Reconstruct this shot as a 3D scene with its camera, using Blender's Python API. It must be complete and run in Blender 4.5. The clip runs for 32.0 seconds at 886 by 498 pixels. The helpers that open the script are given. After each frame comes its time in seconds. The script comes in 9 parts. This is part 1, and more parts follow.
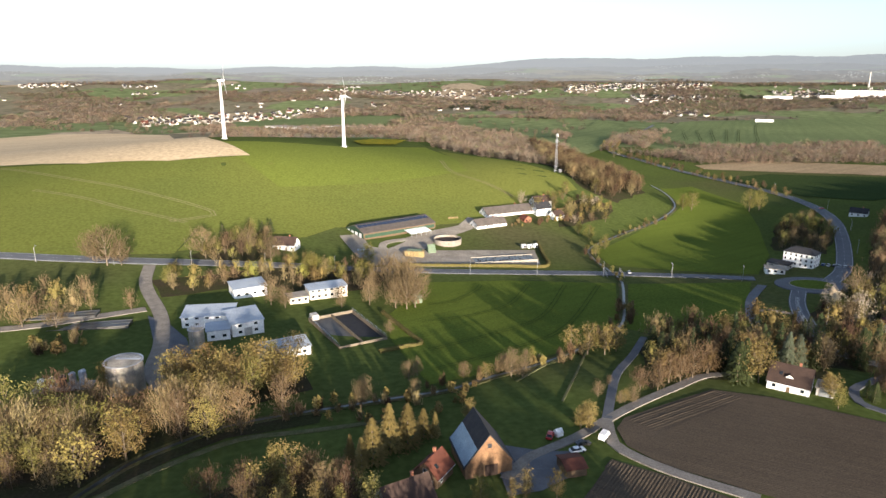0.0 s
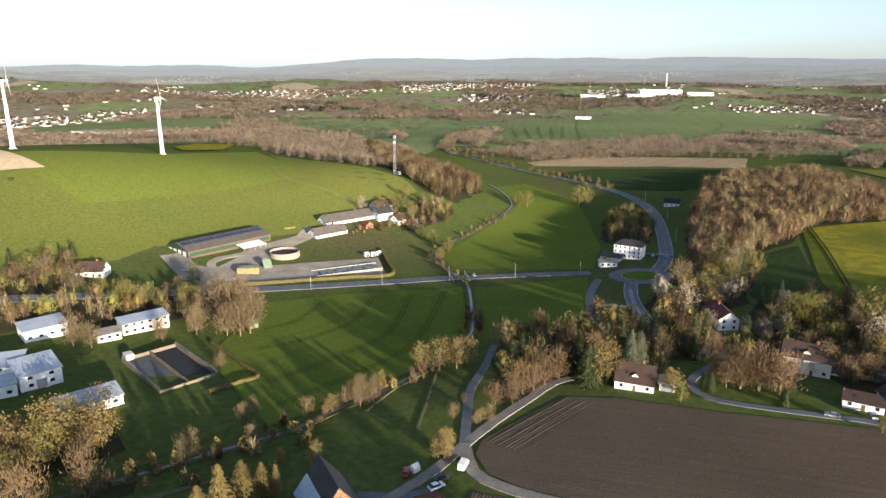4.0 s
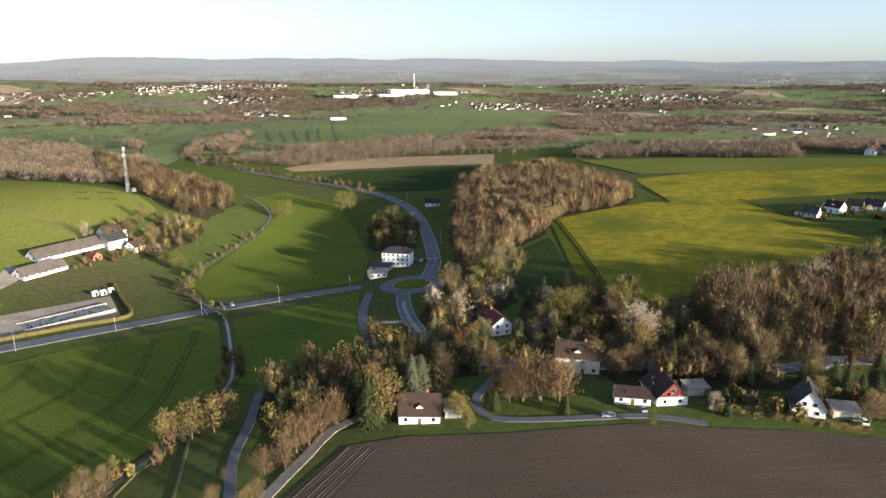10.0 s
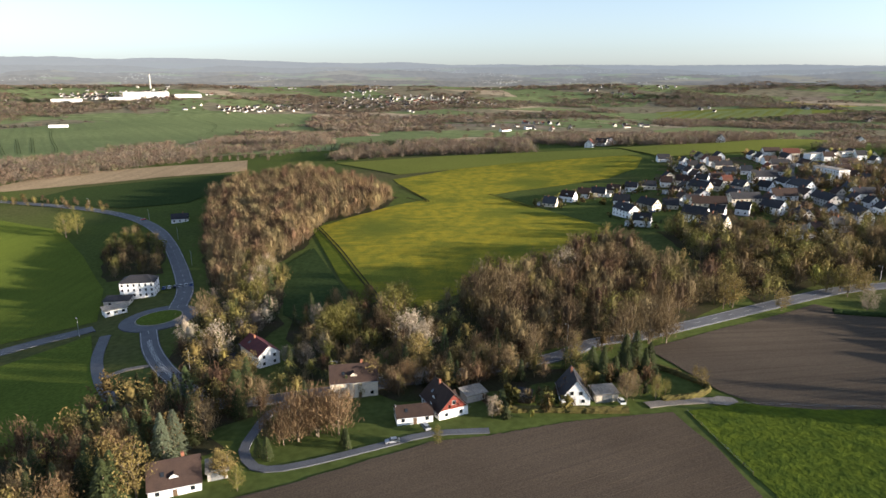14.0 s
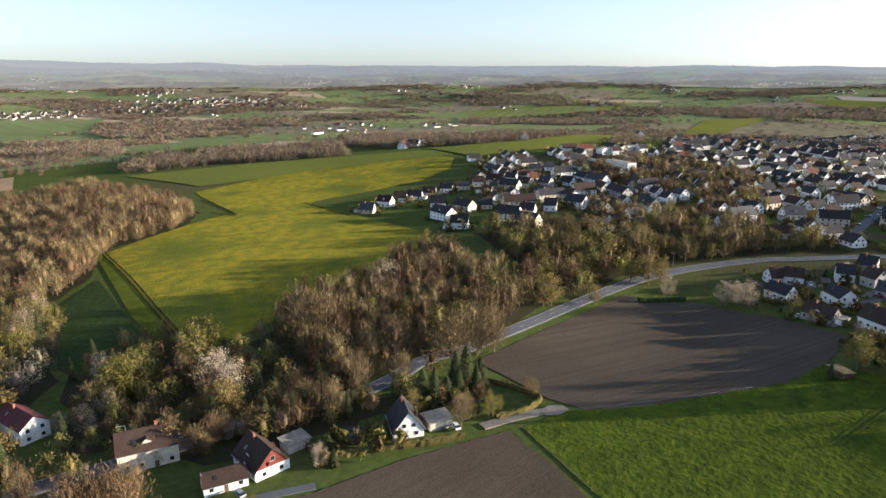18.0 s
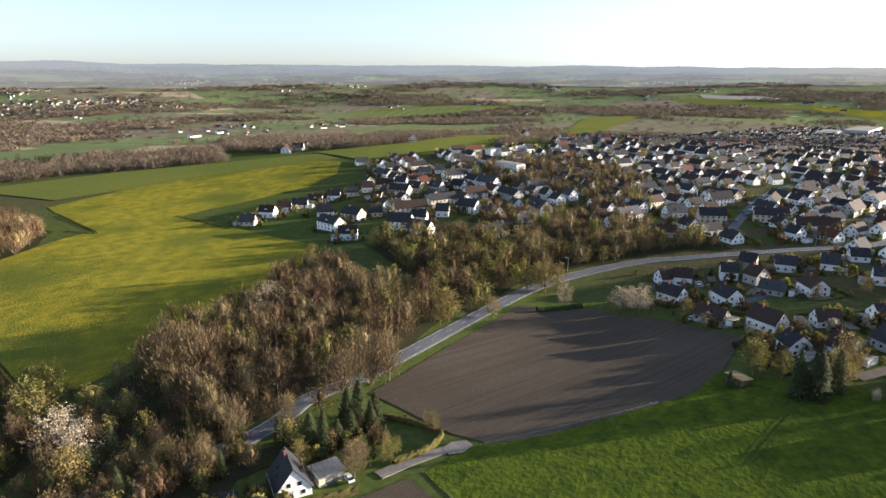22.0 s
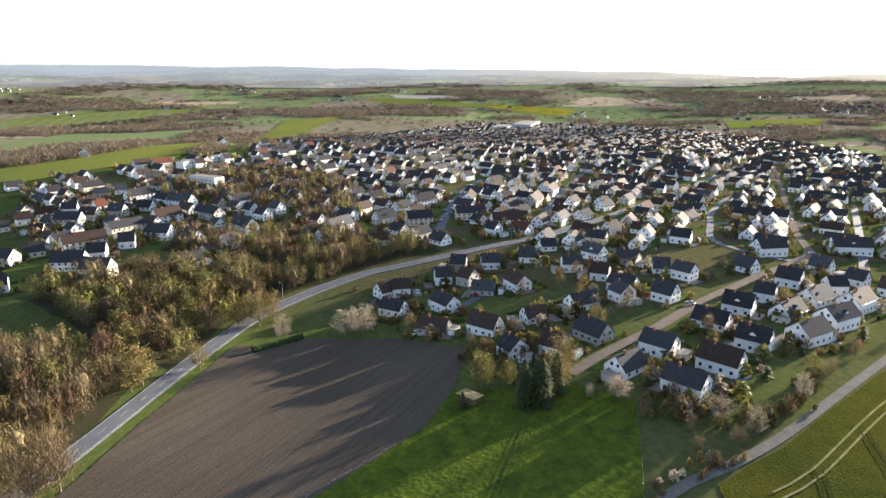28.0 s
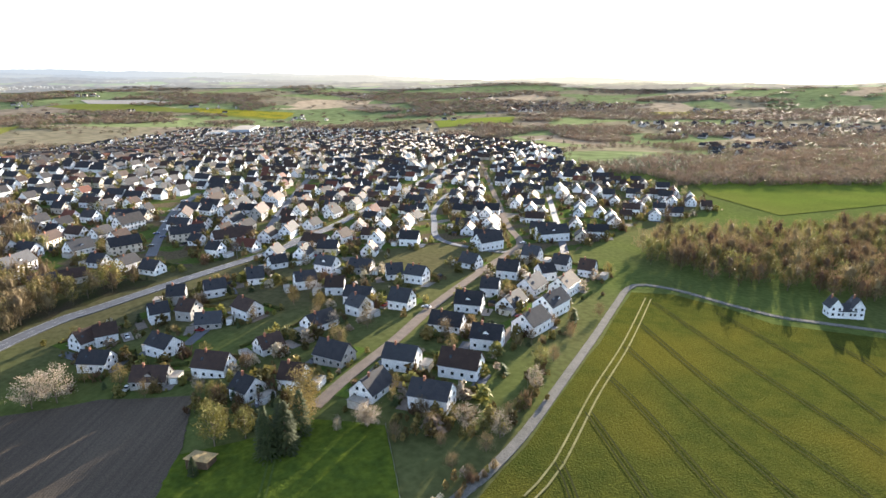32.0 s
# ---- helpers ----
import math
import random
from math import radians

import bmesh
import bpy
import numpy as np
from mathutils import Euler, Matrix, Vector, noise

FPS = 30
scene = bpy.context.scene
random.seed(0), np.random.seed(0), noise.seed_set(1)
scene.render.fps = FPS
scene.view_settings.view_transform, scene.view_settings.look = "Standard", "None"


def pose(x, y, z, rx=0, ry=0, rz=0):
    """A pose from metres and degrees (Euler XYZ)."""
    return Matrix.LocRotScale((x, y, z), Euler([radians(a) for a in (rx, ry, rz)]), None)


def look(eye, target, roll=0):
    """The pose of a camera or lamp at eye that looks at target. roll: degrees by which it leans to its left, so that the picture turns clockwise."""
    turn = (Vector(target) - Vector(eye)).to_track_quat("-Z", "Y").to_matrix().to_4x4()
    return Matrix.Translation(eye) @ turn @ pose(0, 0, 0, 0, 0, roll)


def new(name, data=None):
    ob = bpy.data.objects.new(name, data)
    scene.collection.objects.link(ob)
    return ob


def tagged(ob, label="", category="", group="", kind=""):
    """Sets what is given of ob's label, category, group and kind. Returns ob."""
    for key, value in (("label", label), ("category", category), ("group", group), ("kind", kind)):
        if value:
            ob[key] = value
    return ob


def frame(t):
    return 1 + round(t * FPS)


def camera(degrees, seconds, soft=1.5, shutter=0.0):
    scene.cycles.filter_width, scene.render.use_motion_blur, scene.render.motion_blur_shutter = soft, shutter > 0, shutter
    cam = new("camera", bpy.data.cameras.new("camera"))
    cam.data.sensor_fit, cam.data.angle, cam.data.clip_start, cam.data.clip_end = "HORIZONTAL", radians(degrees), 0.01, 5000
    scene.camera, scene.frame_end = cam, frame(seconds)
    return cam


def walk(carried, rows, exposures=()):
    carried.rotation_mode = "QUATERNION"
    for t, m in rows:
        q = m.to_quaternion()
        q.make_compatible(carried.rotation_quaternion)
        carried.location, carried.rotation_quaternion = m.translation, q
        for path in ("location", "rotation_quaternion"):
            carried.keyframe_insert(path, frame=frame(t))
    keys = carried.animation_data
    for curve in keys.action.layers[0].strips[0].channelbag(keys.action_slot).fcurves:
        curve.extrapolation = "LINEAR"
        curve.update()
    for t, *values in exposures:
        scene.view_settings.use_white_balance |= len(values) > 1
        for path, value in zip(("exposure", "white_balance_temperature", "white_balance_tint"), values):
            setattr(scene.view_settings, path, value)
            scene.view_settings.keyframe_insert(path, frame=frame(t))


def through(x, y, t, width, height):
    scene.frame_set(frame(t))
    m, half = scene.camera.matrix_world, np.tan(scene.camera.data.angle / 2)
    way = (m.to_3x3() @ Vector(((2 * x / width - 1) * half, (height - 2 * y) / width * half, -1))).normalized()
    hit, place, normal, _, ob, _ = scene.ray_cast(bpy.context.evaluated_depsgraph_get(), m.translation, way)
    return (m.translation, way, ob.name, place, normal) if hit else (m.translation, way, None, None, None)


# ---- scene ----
cam = camera(68.98, 32.0)
# seconds, x, y, z, heading, tilt and lean of the flight
FLIGHT = [
    (0, 0.00, -0.00, 100.00, -0.002, -15.074, -0.056),
    (0.5, 0.26, 2.38, 100.00, -1.865, -15.071, -0.053),
    (1, 0.54, 4.69, 100.04, -3.798, -15.074, -0.016),
    (1.5, 0.83, 7.00, 100.12, -5.702, -15.066, 0.044),
    (2, 1.21, 9.40, 100.21, -7.517, -15.075, 0.071),
    (2.5, 1.69, 11.80, 100.31, -9.402, -15.074, 0.085),
    (3, 2.22, 14.20, 100.43, -11.188, -15.081, 0.089),
    (3.5, 2.84, 16.57, 100.55, -12.794, -15.088, 0.113),
    (4, 3.57, 18.91, 100.64, -14.223, -15.094, 0.121),
    (4.5, 4.41, 21.24, 100.71, -15.541, -15.097, 0.120),
    (5, 5.33, 23.60, 100.78, -16.811, -15.099, 0.115),
    (5.5, 6.29, 25.98, 100.82, -18.101, -15.100, 0.108),
    (6, 7.25, 28.41, 100.84, -19.472, -15.104, 0.100),
    (6.5, 8.36, 30.76, 100.84, -21.144, -15.102, 0.116),
    (7, 9.63, 33.07, 100.86, -23.032, -15.064, 0.104),
    (7.5, 10.91, 35.25, 100.89, -24.815, -15.035, 0.031),
    (8, 12.17, 37.31, 100.93, -26.630, -15.038, 0.011),
    (8.5, 13.43, 39.33, 101.03, -28.606, -15.019, -0.021),
    (9, 14.70, 41.23, 101.19, -30.612, -15.024, -0.031),
    (9.5, 16.01, 42.99, 101.37, -32.787, -15.038, 0.050),
    (10, 17.40, 44.71, 101.54, -35.277, -15.030, 0.053),
    (10.5, 18.90, 46.47, 101.66, -37.841, -15.002, 0.050),
    (11, 20.56, 48.26, 101.68, -40.426, -14.969, 0.026),
    (11.5, 22.37, 50.01, 101.67, -43.259, -14.952, 0.006),
    (12, 24.25, 51.65, 101.68, -46.228, -14.945, 0.034),
    (12.5, 26.12, 53.17, 101.75, -49.006, -14.913, 0.052),
    (13, 28.01, 54.63, 101.87, -51.727, -14.915, 0.047),
    (13.5, 29.96, 56.01, 101.98, -54.274, -14.862, 0.142),
    (14, 31.93, 57.35, 102.08, -56.489, -14.887, 0.164),
    (14.5, 34.00, 58.55, 102.21, -58.668, -14.881, 0.141),
    (15, 36.29, 59.63, 102.40, -60.889, -14.864, 0.106),
    (15.5, 38.73, 60.62, 102.63, -63.103, -14.848, 0.065),
    (16, 41.29, 61.55, 102.86, -65.254, -14.838, 0.032),
    (16.5, 43.92, 62.44, 103.06, -67.280, -14.837, 0.017),
    (17, 46.57, 63.29, 103.20, -69.118, -14.846, 0.016),
    (17.5, 49.24, 64.08, 103.35, -71.016, -14.835, 0.006),
    (18, 51.89, 64.79, 103.55, -72.716, -14.828, -0.050),
    (18.5, 54.58, 65.44, 103.74, -74.148, -14.834, -0.064),
    (19, 57.37, 66.03, 103.92, -75.640, -14.823, -0.040),
    (19.5, 60.17, 66.58, 104.08, -76.938, -14.834, -0.017),
    (20, 62.93, 67.07, 104.24, -78.015, -14.839, 0.005),
    (20.5, 65.64, 67.46, 104.47, -79.032, -14.874, 0.043),
    (21, 68.33, 67.75, 104.75, -80.130, -14.883, 0.045),
    (21.5, 71.04, 68.01, 105.02, -81.233, -14.883, 0.008),
    (22, 73.74, 68.26, 105.25, -82.436, -14.892, -0.010),
    (22.5, 76.38, 68.45, 105.40, -83.810, -14.887, -0.015),
    (23, 79.01, 68.58, 105.57, -85.237, -14.875, -0.026),
    (23.5, 81.58, 68.60, 105.76, -86.802, -14.865, -0.013),
    (24, 84.10, 68.52, 105.98, -88.629, -14.867, -0.055),
    (24.5, 86.66, 68.37, 106.28, -90.543, -14.879, -0.071),
    (25, 89.27, 68.08, 106.66, -92.673, -14.891, -0.068),
    (25.5, 91.88, 67.66, 107.12, -94.982, -14.895, -0.065),
    (26, 94.43, 67.09, 107.58, -97.445, -14.894, -0.081),
    (26.5, 96.90, 66.39, 108.00, -100.043, -14.891, -0.113),
    (27, 99.28, 65.56, 108.30, -102.759, -14.903, -0.139),
    (27.5, 101.64, 64.69, 108.46, -105.443, -14.895, -0.134),
    (28, 104.02, 63.77, 108.53, -108.107, -14.869, -0.100),
    (28.5, 106.31, 62.69, 108.55, -110.959, -14.825, -0.099),
    (29, 108.49, 61.50, 108.60, -113.934, -14.791, -0.095),
    (29.5, 110.60, 60.22, 108.71, -116.776, -14.772, -0.087),
    (30, 112.59, 58.83, 108.94, -119.828, -14.746, -0.051),
    (30.5, 114.47, 57.35, 109.29, -122.975, -14.747, -0.023),
    (31, 116.26, 55.84, 109.67, -126.034, -14.739, -0.072),
    (31.5, 117.95, 54.27, 110.01, -129.105, -14.718, -0.103),
    (32, 119.63, 52.62, 110.30, -132.133, -14.711, -0.099),
]
walk(cam, [(t, pose(x, y, z, 90 + b, 0, a) @ pose(0, 0, 0, 0, 0, c)) for t, x, y, z, a, b, c in FLIGHT],
     [(0, 1.74), (13, 1.76), (20, 1.88), (24, 2.02), (28, 2.36), (32, 2.74)])

# ---- the plan: places in metres ----
# gentle swells of the ground: x, y, spread, height
SWELLS_WEST = [
    (-230, 690, 230, 27.8), (-20, 640, 160, 2.0), (-330, 480, 200, 2.7), (0, 300, 130, -9.9), (120, 380, 110, -2.1),
    (200, 560, 150, -18.2), (330, 420, 120, 4.5), (250, -80, 90, 9.2), (380, 60, 70, -11.1), (480, 380, 120, 0.4),
    (560, 40, 140, 0.1), (900, 260, 260, 14.2),
]
SWELLS_EAST = [
    (1130, 60, 250, 13.0), (330, -240, 120, 3.3), (500, -230, 140, 6.3), (640, -480, 200, -5.6), (600, 760, 250, -5.1),
    (300, 780, 200, -9.6), (60, 150, 120, 8.3), (200, 200, 90, -2.7), (-90, 200, 110, -3.6), (-350, 250, 200, -1.1),
    (-60, 440, 80, -9.1), (110, 590, 90, 27.7), (155, 510, 90, -13.1), (430, 110, 60, 7.0), (570, 310, 100, -7.0),
    (-200, 580, 110, 13.6),
]
ROAD_WEST = [(-497, 328), (-334.1, 329.9), (-236.0, 330.8), (-203.3, 331.1), (-163.3, 335.4), (-111.8, 345.9), (-72.3, 353.1), (-20.0, 357.0), (28.9, 358.7), (61.5, 359.0), (96.1, 359.0), (144.8, 353.2), (174.3, 344.1)]
ROAD_NORTH = [(208.9, 330.7), (230.5, 355.5), (262.5, 407.5), (297.1, 469.7), (320.7, 520.5), (336.8, 573.6), (342.3, 628.7), (334.1, 685.5), (316, 737), (285, 807), (264, 874), (247, 936), (266, 1032), (338, 1218), (481, 1601), (604, 1881)]
ROAD_SOUTH = [(183.0, 314.6), (170.8, 293.2), (160.8, 269.2), (154.0, 245.6), (153.3, 238.8), (155.1, 220.4), (231.7, 153.4), (265.4, 139.7), (282.9, 127.0), (309.8, 114.3), (351.1, 94.8), (385.7, 75.1), (412, 55), (437, 23), (451, -6), (455, -28), (478, -128), (494, -157), (514, -196), (568, -271), (676, -413), (782, -558), (897, -716), (1103, -1036), (1196, -1269)]
LANE_FIELD = [(82.7, 246.5), (71.2, 224.4), (61.2, 207.8), (54.6, 189.8), (49.0, 173.1)]
LANE_HOUSE = [(100.0, 206.5), (89.2, 204.0), (78.4, 195.9), (61.4, 183.2), (48.8, 172.4), (37.7, 162.2), (27.0, 154.9), (21.9, 150.9), (15.8, 141.8)]
LANE_PLOUGH = [(48.5, 170.9), (47.1, 158.6), (51.7, 150.4), (59.4, 142.6), (69.2, 135.5), (74.8, 131.6)]
LANE_LOOP = [(181.3, 199.6), (166.1, 203.9), (155.8, 205.2), (144.4, 199.5), (136.0, 193.9), (131.6, 184.3), (135.1, 177.1), (146.0, 169.1), (160.6, 160.0), (171.0, 153.2), (181.3, 139.7)]
CYCLE_PATH = [(171.1, 328.7), (152.9, 302.4), (139.0, 271.7), (133.6, 247.6)]
CYCLE_STUB = [(145.4, 283.3), (153.5, 283.0), (160.1, 277.8)]
SOUTH_PATH = [(206.4, -5.4), (212.8, -18.2), (219.8, -38.9), (221.7, -52.6), (225.4, -68.7), (231.2, -86.6), (242.0, -114.5), (257.5, -153.1), (277.1, -199.1), (288.6, -227.9), (287.0, -240.4), (271.3, -246.4), (244.9, -246.4), (222.5, -249.1), (208.3, -256.8), (185.4, -269.5), (160.7, -279.1)]
TURN_LANE = [(222.1, 105.5), (230.0, 97.7), (235.4, 90.8), (238.1, 86.8)]
STREET_A = [(286.4, -42.2), (296.3, -63.0), (309.5, -93.6), (330.8, -133.4), (356.6, -189.3), (376.8, -237.0), (392.2, -262.5), (442, -304), (541, -398), (698, -544), (796, -632)]
STREET_B = [(376.8, -237.0), (385.5, -228.5), (429, -225), (475, -260), (526, -306), (590, -379), (628, -439)]
STREET_C = [(522, -70), (593, -103), (663, -139), (732, -185)]
STREET_D = [(525, -148), (602, -203), (708, -280), (769, -326)]
STREET_E = [(273.7, -112.8), (285.8, -137.5), (296.8, -165.3), (314.8, -204.9), (327.9, -233.0)]
STREET_F = [(675, 110), (777, 123), (897, 114)]
STREET_G = [(379.0, -36.3), (392.8, -55.3), (401, -75)]
STREET_H = [(352.8, -259.4), (420, -337), (528, -461)]
PARK_ROAD_WEST = [(-156.9, 330.9), (-147.4, 304.2), (-125.1, 268.5), (-112.9, 239.3), (-105.2, 213.9), (-91.9, 196.3)]
PARK_ROAD_TANKS = [(-188.7, 243.6), (-170.6, 251.3), (-153.1, 262.6), (-134.7, 275.1)]
FARM_ROAD = [(-42.2, 363.7), (-35.8, 377.6), (-32.0, 387.9), (-16.0, 393.1), (4.5, 396.3), (44.8, 394.1)]
FARM_LANE = [(-32.0, 387.9), (-39.3, 403.1), (-35.9, 413.8), (-23.0, 422.2), (-14.0, 432.7), (9.1, 447.8), (16.7, 461.7), (20.8, 471.1)]
BOTTOM_PATH = [(-87.0, 137.3), (-80.3, 146.8), (-70.9, 156.9), (-58.3, 166.8), (-40.9, 170.3), (-24.6, 173.9), (-14.5, 175.8)]
STREAM = [(214.6, 659.1), (215.1, 612.0), (206.6, 564.6), (184.9, 526.3), (160.4, 495.1), (132.7, 465.4), (100.1, 422.8), (96.2, 396.8), (98.6, 366.1), (98.8, 339.8), (87.8, 295.3), (78.2, 264.2), (63.9, 245.6), (46.5, 226.6), (32.1, 215.7), (17.0, 207.0), (3.0, 197.3), (-15.6, 191.4), (-33.3, 185.8), (-50.1, 180.8), (-65.6, 174.2), (-78.1, 163.1), (-85.7, 153.6), (-91.9, 138.6)]
FIELD_TAN = [(-1182, 1313), (-1123, 1464), (-1041, 1531), (-970, 1638), (-833, 1648), (-649, 1548), (-223.8, 626.4), (-164.0, 550.8), (-219.9, 519.3), (-288.9, 520.1), (-382.2, 555.9), (-469, 591)]
FIELD_BRIGHT = [(-163.2, 553.1), (-200.7, 601.9), (-95.8, 632.8), (-26, 778), (8.2, 579.3), (-45.2, 546.9), (-121.2, 501.5)]
FIELD_WEST = [(-162.2, 547.8), (-218.1, 514.5), (-285.5, 513.6), (-374.4, 544.2), (-479, 584), (-302.6, 339.0), (-210.9, 339.3), (-157.2, 358.1), (-161.8, 396.5), (-147.1, 429.0), (-121.0, 500.4)]
FIELD_HILL = [(-119.3, 498.7), (-44.9, 542.6), (10.7, 574.0), (-6, 745), (64.4, 633.2), (104.0, 587.1), (108.4, 553.4), (67.6, 520.5), (46.5, 491.3), (6.7, 467.2), (-68.5, 438.3), (-83.5, 413.6), (-145.7, 361.9), (-146.3, 426.1)]
FIELD_VALLEY = [(-6.8, 335.7), (36.4, 341.7), (95.0, 337.2), (76.7, 264.2), (47.4, 231.5), (15.3, 210.2), (-4.7, 201.5), (-22.1, 248.9), (-25.7, 278.2)]
FIELD_VALLEY_EAST = [(101.5, 336.0), (169.1, 336.6), (146.6, 293.2), (132.0, 255.1), (91.4, 244.8), (78.6, 258.6)]
FIELD_NORTH = [(102.2, 381.0), (180.9, 353.4), (214.2, 407.4), (252.7, 501.9), (283.4, 596.3), (267.3, 687.0), (217.6, 642.6), (216.9, 574.0), (192.9, 531.2), (168.3, 501.8), (117.3, 435.0), (101.4, 414.1)]
PLOUGH_WEST = [(50.5, 166.6), (54.4, 173.6), (88.7, 193.4), (104.2, 187.5), (125.0, 173.1), (146.5, 161.6), (163.0, 152.6), (167.1, 150.4), (178.9, 138.3), (199.7, 121.0), (221.5, 97.5), (205.5, 81.4), (188.2, 67.8), (163.5, 63.8), (86.3, 127.2), (74.2, 134.5), (57.8, 146.3), (50.2, 156.9)]
PLOUGH_SMALL = [(44.4, 149.8), (56.1, 141.4), (69.6, 130.5), (50.3, 117.0), (32.8, 131.6)]
FIELD_RAPE = [(359.0, 381.7), (401, 382), (452, 382), (490, 378), (541, 446), (560, 470), (634, 448), (699, 412), (754, 355), (788, 311), (774, 276), (713, 262), (656, 273), (607, 307), (568, 333), (545, 340), (511, 284), (453, 200), (421, 193), (366.1, 196.5), (329.0, 205.0), (290.4, 215.7), (262.1, 223.8), (258.2, 243.1), (303.9, 305.7)]
FIELD_RAPE_EDGE = [(353.5, 382.4), (357.9, 380.6), (303.9, 305.7), (259.4, 245.4), (249.8, 246.7), (276.3, 285.5)]
FIELD_SMALL = [(280.0, 331.5), (315.6, 343.1), (249.3, 250.8), (221.8, 254.7), (223.9, 272.8)]
PLOUGH_EAST = [(272.2, 120.3), (283.9, 114.6), (321.3, 99.0), (379.3, 70.2), (377.2, 34.1), (359.8, 2.9), (330.9, -20.4), (298.9, -4.1), (276.8, 12.2), (260.1, 39.0), (247.2, 60.2), (240.8, 76.3), (246.3, 89.0), (262.8, 108.4)]
FIELD_MEADOW = [(224.5, 93.8), (235.0, 85.5), (239.5, 79.9), (251.3, 57.0), (269.3, 24.2), (295.8, -2.2), (286.0, -19.0), (279.4, -38.8), (259.9, -50.9), (235.7, -36.3), (216.0, -23.5), (174.5, 20.1), (190.3, 63.5), (165.9, 42.7), (196.8, 71.0)]
FIELD_TRAM = [(216.5, -45.4), (223.7, -72.7), (236.9, -107.8), (253.3, -150.9), (283.8, -223.3), (269.6, -237.6), (241.9, -239.6), (220.1, -236.6), (183.1, -260.2), (142.0, -275.6), (127.0, -152.5), (143.7, -77.3), (197.4, -36.7)]
FIELD_STRIPES = [(389, 1210), (721, 1995), (1065, 2278), (1363, 2330), (1692, 2184), (2012, 1994), (1595, 1641), (1024, 1378), (742, 1088), (546, 1082), (417, 1076)]
FIELD_FAR_TAN = [(325, 831), (430, 871), (528, 820), (617, 764), (548, 683), (476, 744), (385, 785), (326, 803)]
FIELD_DARK = [(323, 745), (388, 765), (479, 724), (539, 672), (455, 609), (397.4, 587.5), (357.1, 631.0)]
FIELD_STRIPE_GREEN = [(634, 619), (726, 516), (786, 404), (829, 320), (792, 282), (696, 403), (586, 483)]
FIELD_MID_A = [(1023, 1013), (1304, 1034), (1485, 933), (1045, 703), (851, 808)]
FIELD_MID_B = [(2725, 965), (3184, 297), (2832, 265), (2620, 528), (2471, 856)]
FIELD_MID_C = [(839, 328), (923, 228), (1131, 137), (2384, -117), (2514, -350), (2093, -174), (904, 121), (779, 253)]
FIELD_FAR_A = [(3455, -595), (3491, -844), (3075, -1040), (2836, -1142), (2675, -1395), (2547, -1218), (2873, -1047), (3184, -705)]
FIELD_FAR_RAPE = [(3057, -1091), (2756, -1440), (2571, -1283), (2864, -1071)]
FIELD_PLASTIC = [(3638, -788), (3510, -1039), (3297, -1122), (3331, -950), (3460, -775)]
FIELD_FAR_C = [(2851, 844), (2998, 694), (3149, 452), (3156, 68), (2855, 278), (2541, 600), (2512, 753)]
FIELD_FAR_D = [(1858, 572), (2118, 484), (2091, 297), (2195, 105), (1830, 205), (1661, 360), (1026, 333)]
FIELD_FAR_E = [(1923, -1533), (1822, -1867), (1596, -1596), (1650, -1316)]
FIELD_FAR_F = [(179, 951), (300, 1530), (498, 2091), (488, 1731), (249, 1000), (200, 894)]
FIELD_FAR_G = [(-705, 2190), (-490, 2337), (-161, 2240), (-151, 1860), (-442, 1804), (-555, 1767)]
FIELD_FAR_RAPE_B = [(-103, 747), (-95, 881), (-51, 921), (-56, 769), (-86.6, 692.4)]
FIELD_RIGHT_FAR = [(537, -739), (467, -929), (357, -950), (280.1, -644.5), (326.1, -520.2), (414, -579)]
YARD_FARM = [(-42.3, 365.5), (-35.6, 391.0), (-13.3, 400.3), (60.3, 410.4), (59.7, 375.5), (12.4, 367.5), (-23.0, 363.8)]
YARD_WORKS = [(-130.5, 267.7), (-117.8, 259.7), (-105.2, 245.7), (-93.8, 224.3), (-91.9, 196.3), (-100.9, 200.5), (-112.8, 233.8)]
YARD_BARN = [(17.4, 158.5), (27.0, 154.9), (36.1, 154.5), (37.3, 146.0), (30.6, 141.1), (24.2, 136.5), (15.8, 134.6), (14.6, 144.5)]
TURN_DISC = [(237.1, 90.2), (241.0, 88.1), (242.3, 83.8), (239.6, 81.4), (235.3, 83.8), (233.8, 87.9)]
WOOD_NORTH = [(276.4, 400.4), (420, 584), (488, 617), (558, 599), (507, 449), (481, 405), (425, 379), (370.1, 388.1), (314.1, 350.0), (281.8, 341.1), (241.3, 311.0), (227.7, 324.6)]
WOOD_ROADSIDE = [(279.4, 209.1), (303.6, 216.4), (348.2, 195.4), (404, 187), (386.8, 151.7), (375.9, 121.3), (362.8, 104.5), (311.5, 119.5), (285.0, 129.9), (261.1, 146.9), (235.4, 155.2), (240.7, 174.8), (264.4, 212.6)]
WOOD_BANK = [(455, 167), (462, 130), (467, 95), (462, 40), (489, -41), (470, -56), (461, -7), (436, 41), (413, 67), (365.4, 90.9), (386.6, 118.4)]
WOOD_CORNER = [(-119.2, 135.6), (-144.4, 169.8), (-129.2, 177.5), (-103.4, 181.5), (-80.7, 177.7), (-59.0, 180.8), (-39.8, 182.2), (-41.5, 173.4), (-63.6, 168.0), (-76.5, 159.1), (-85.6, 145.7), (-92.8, 135.2)]
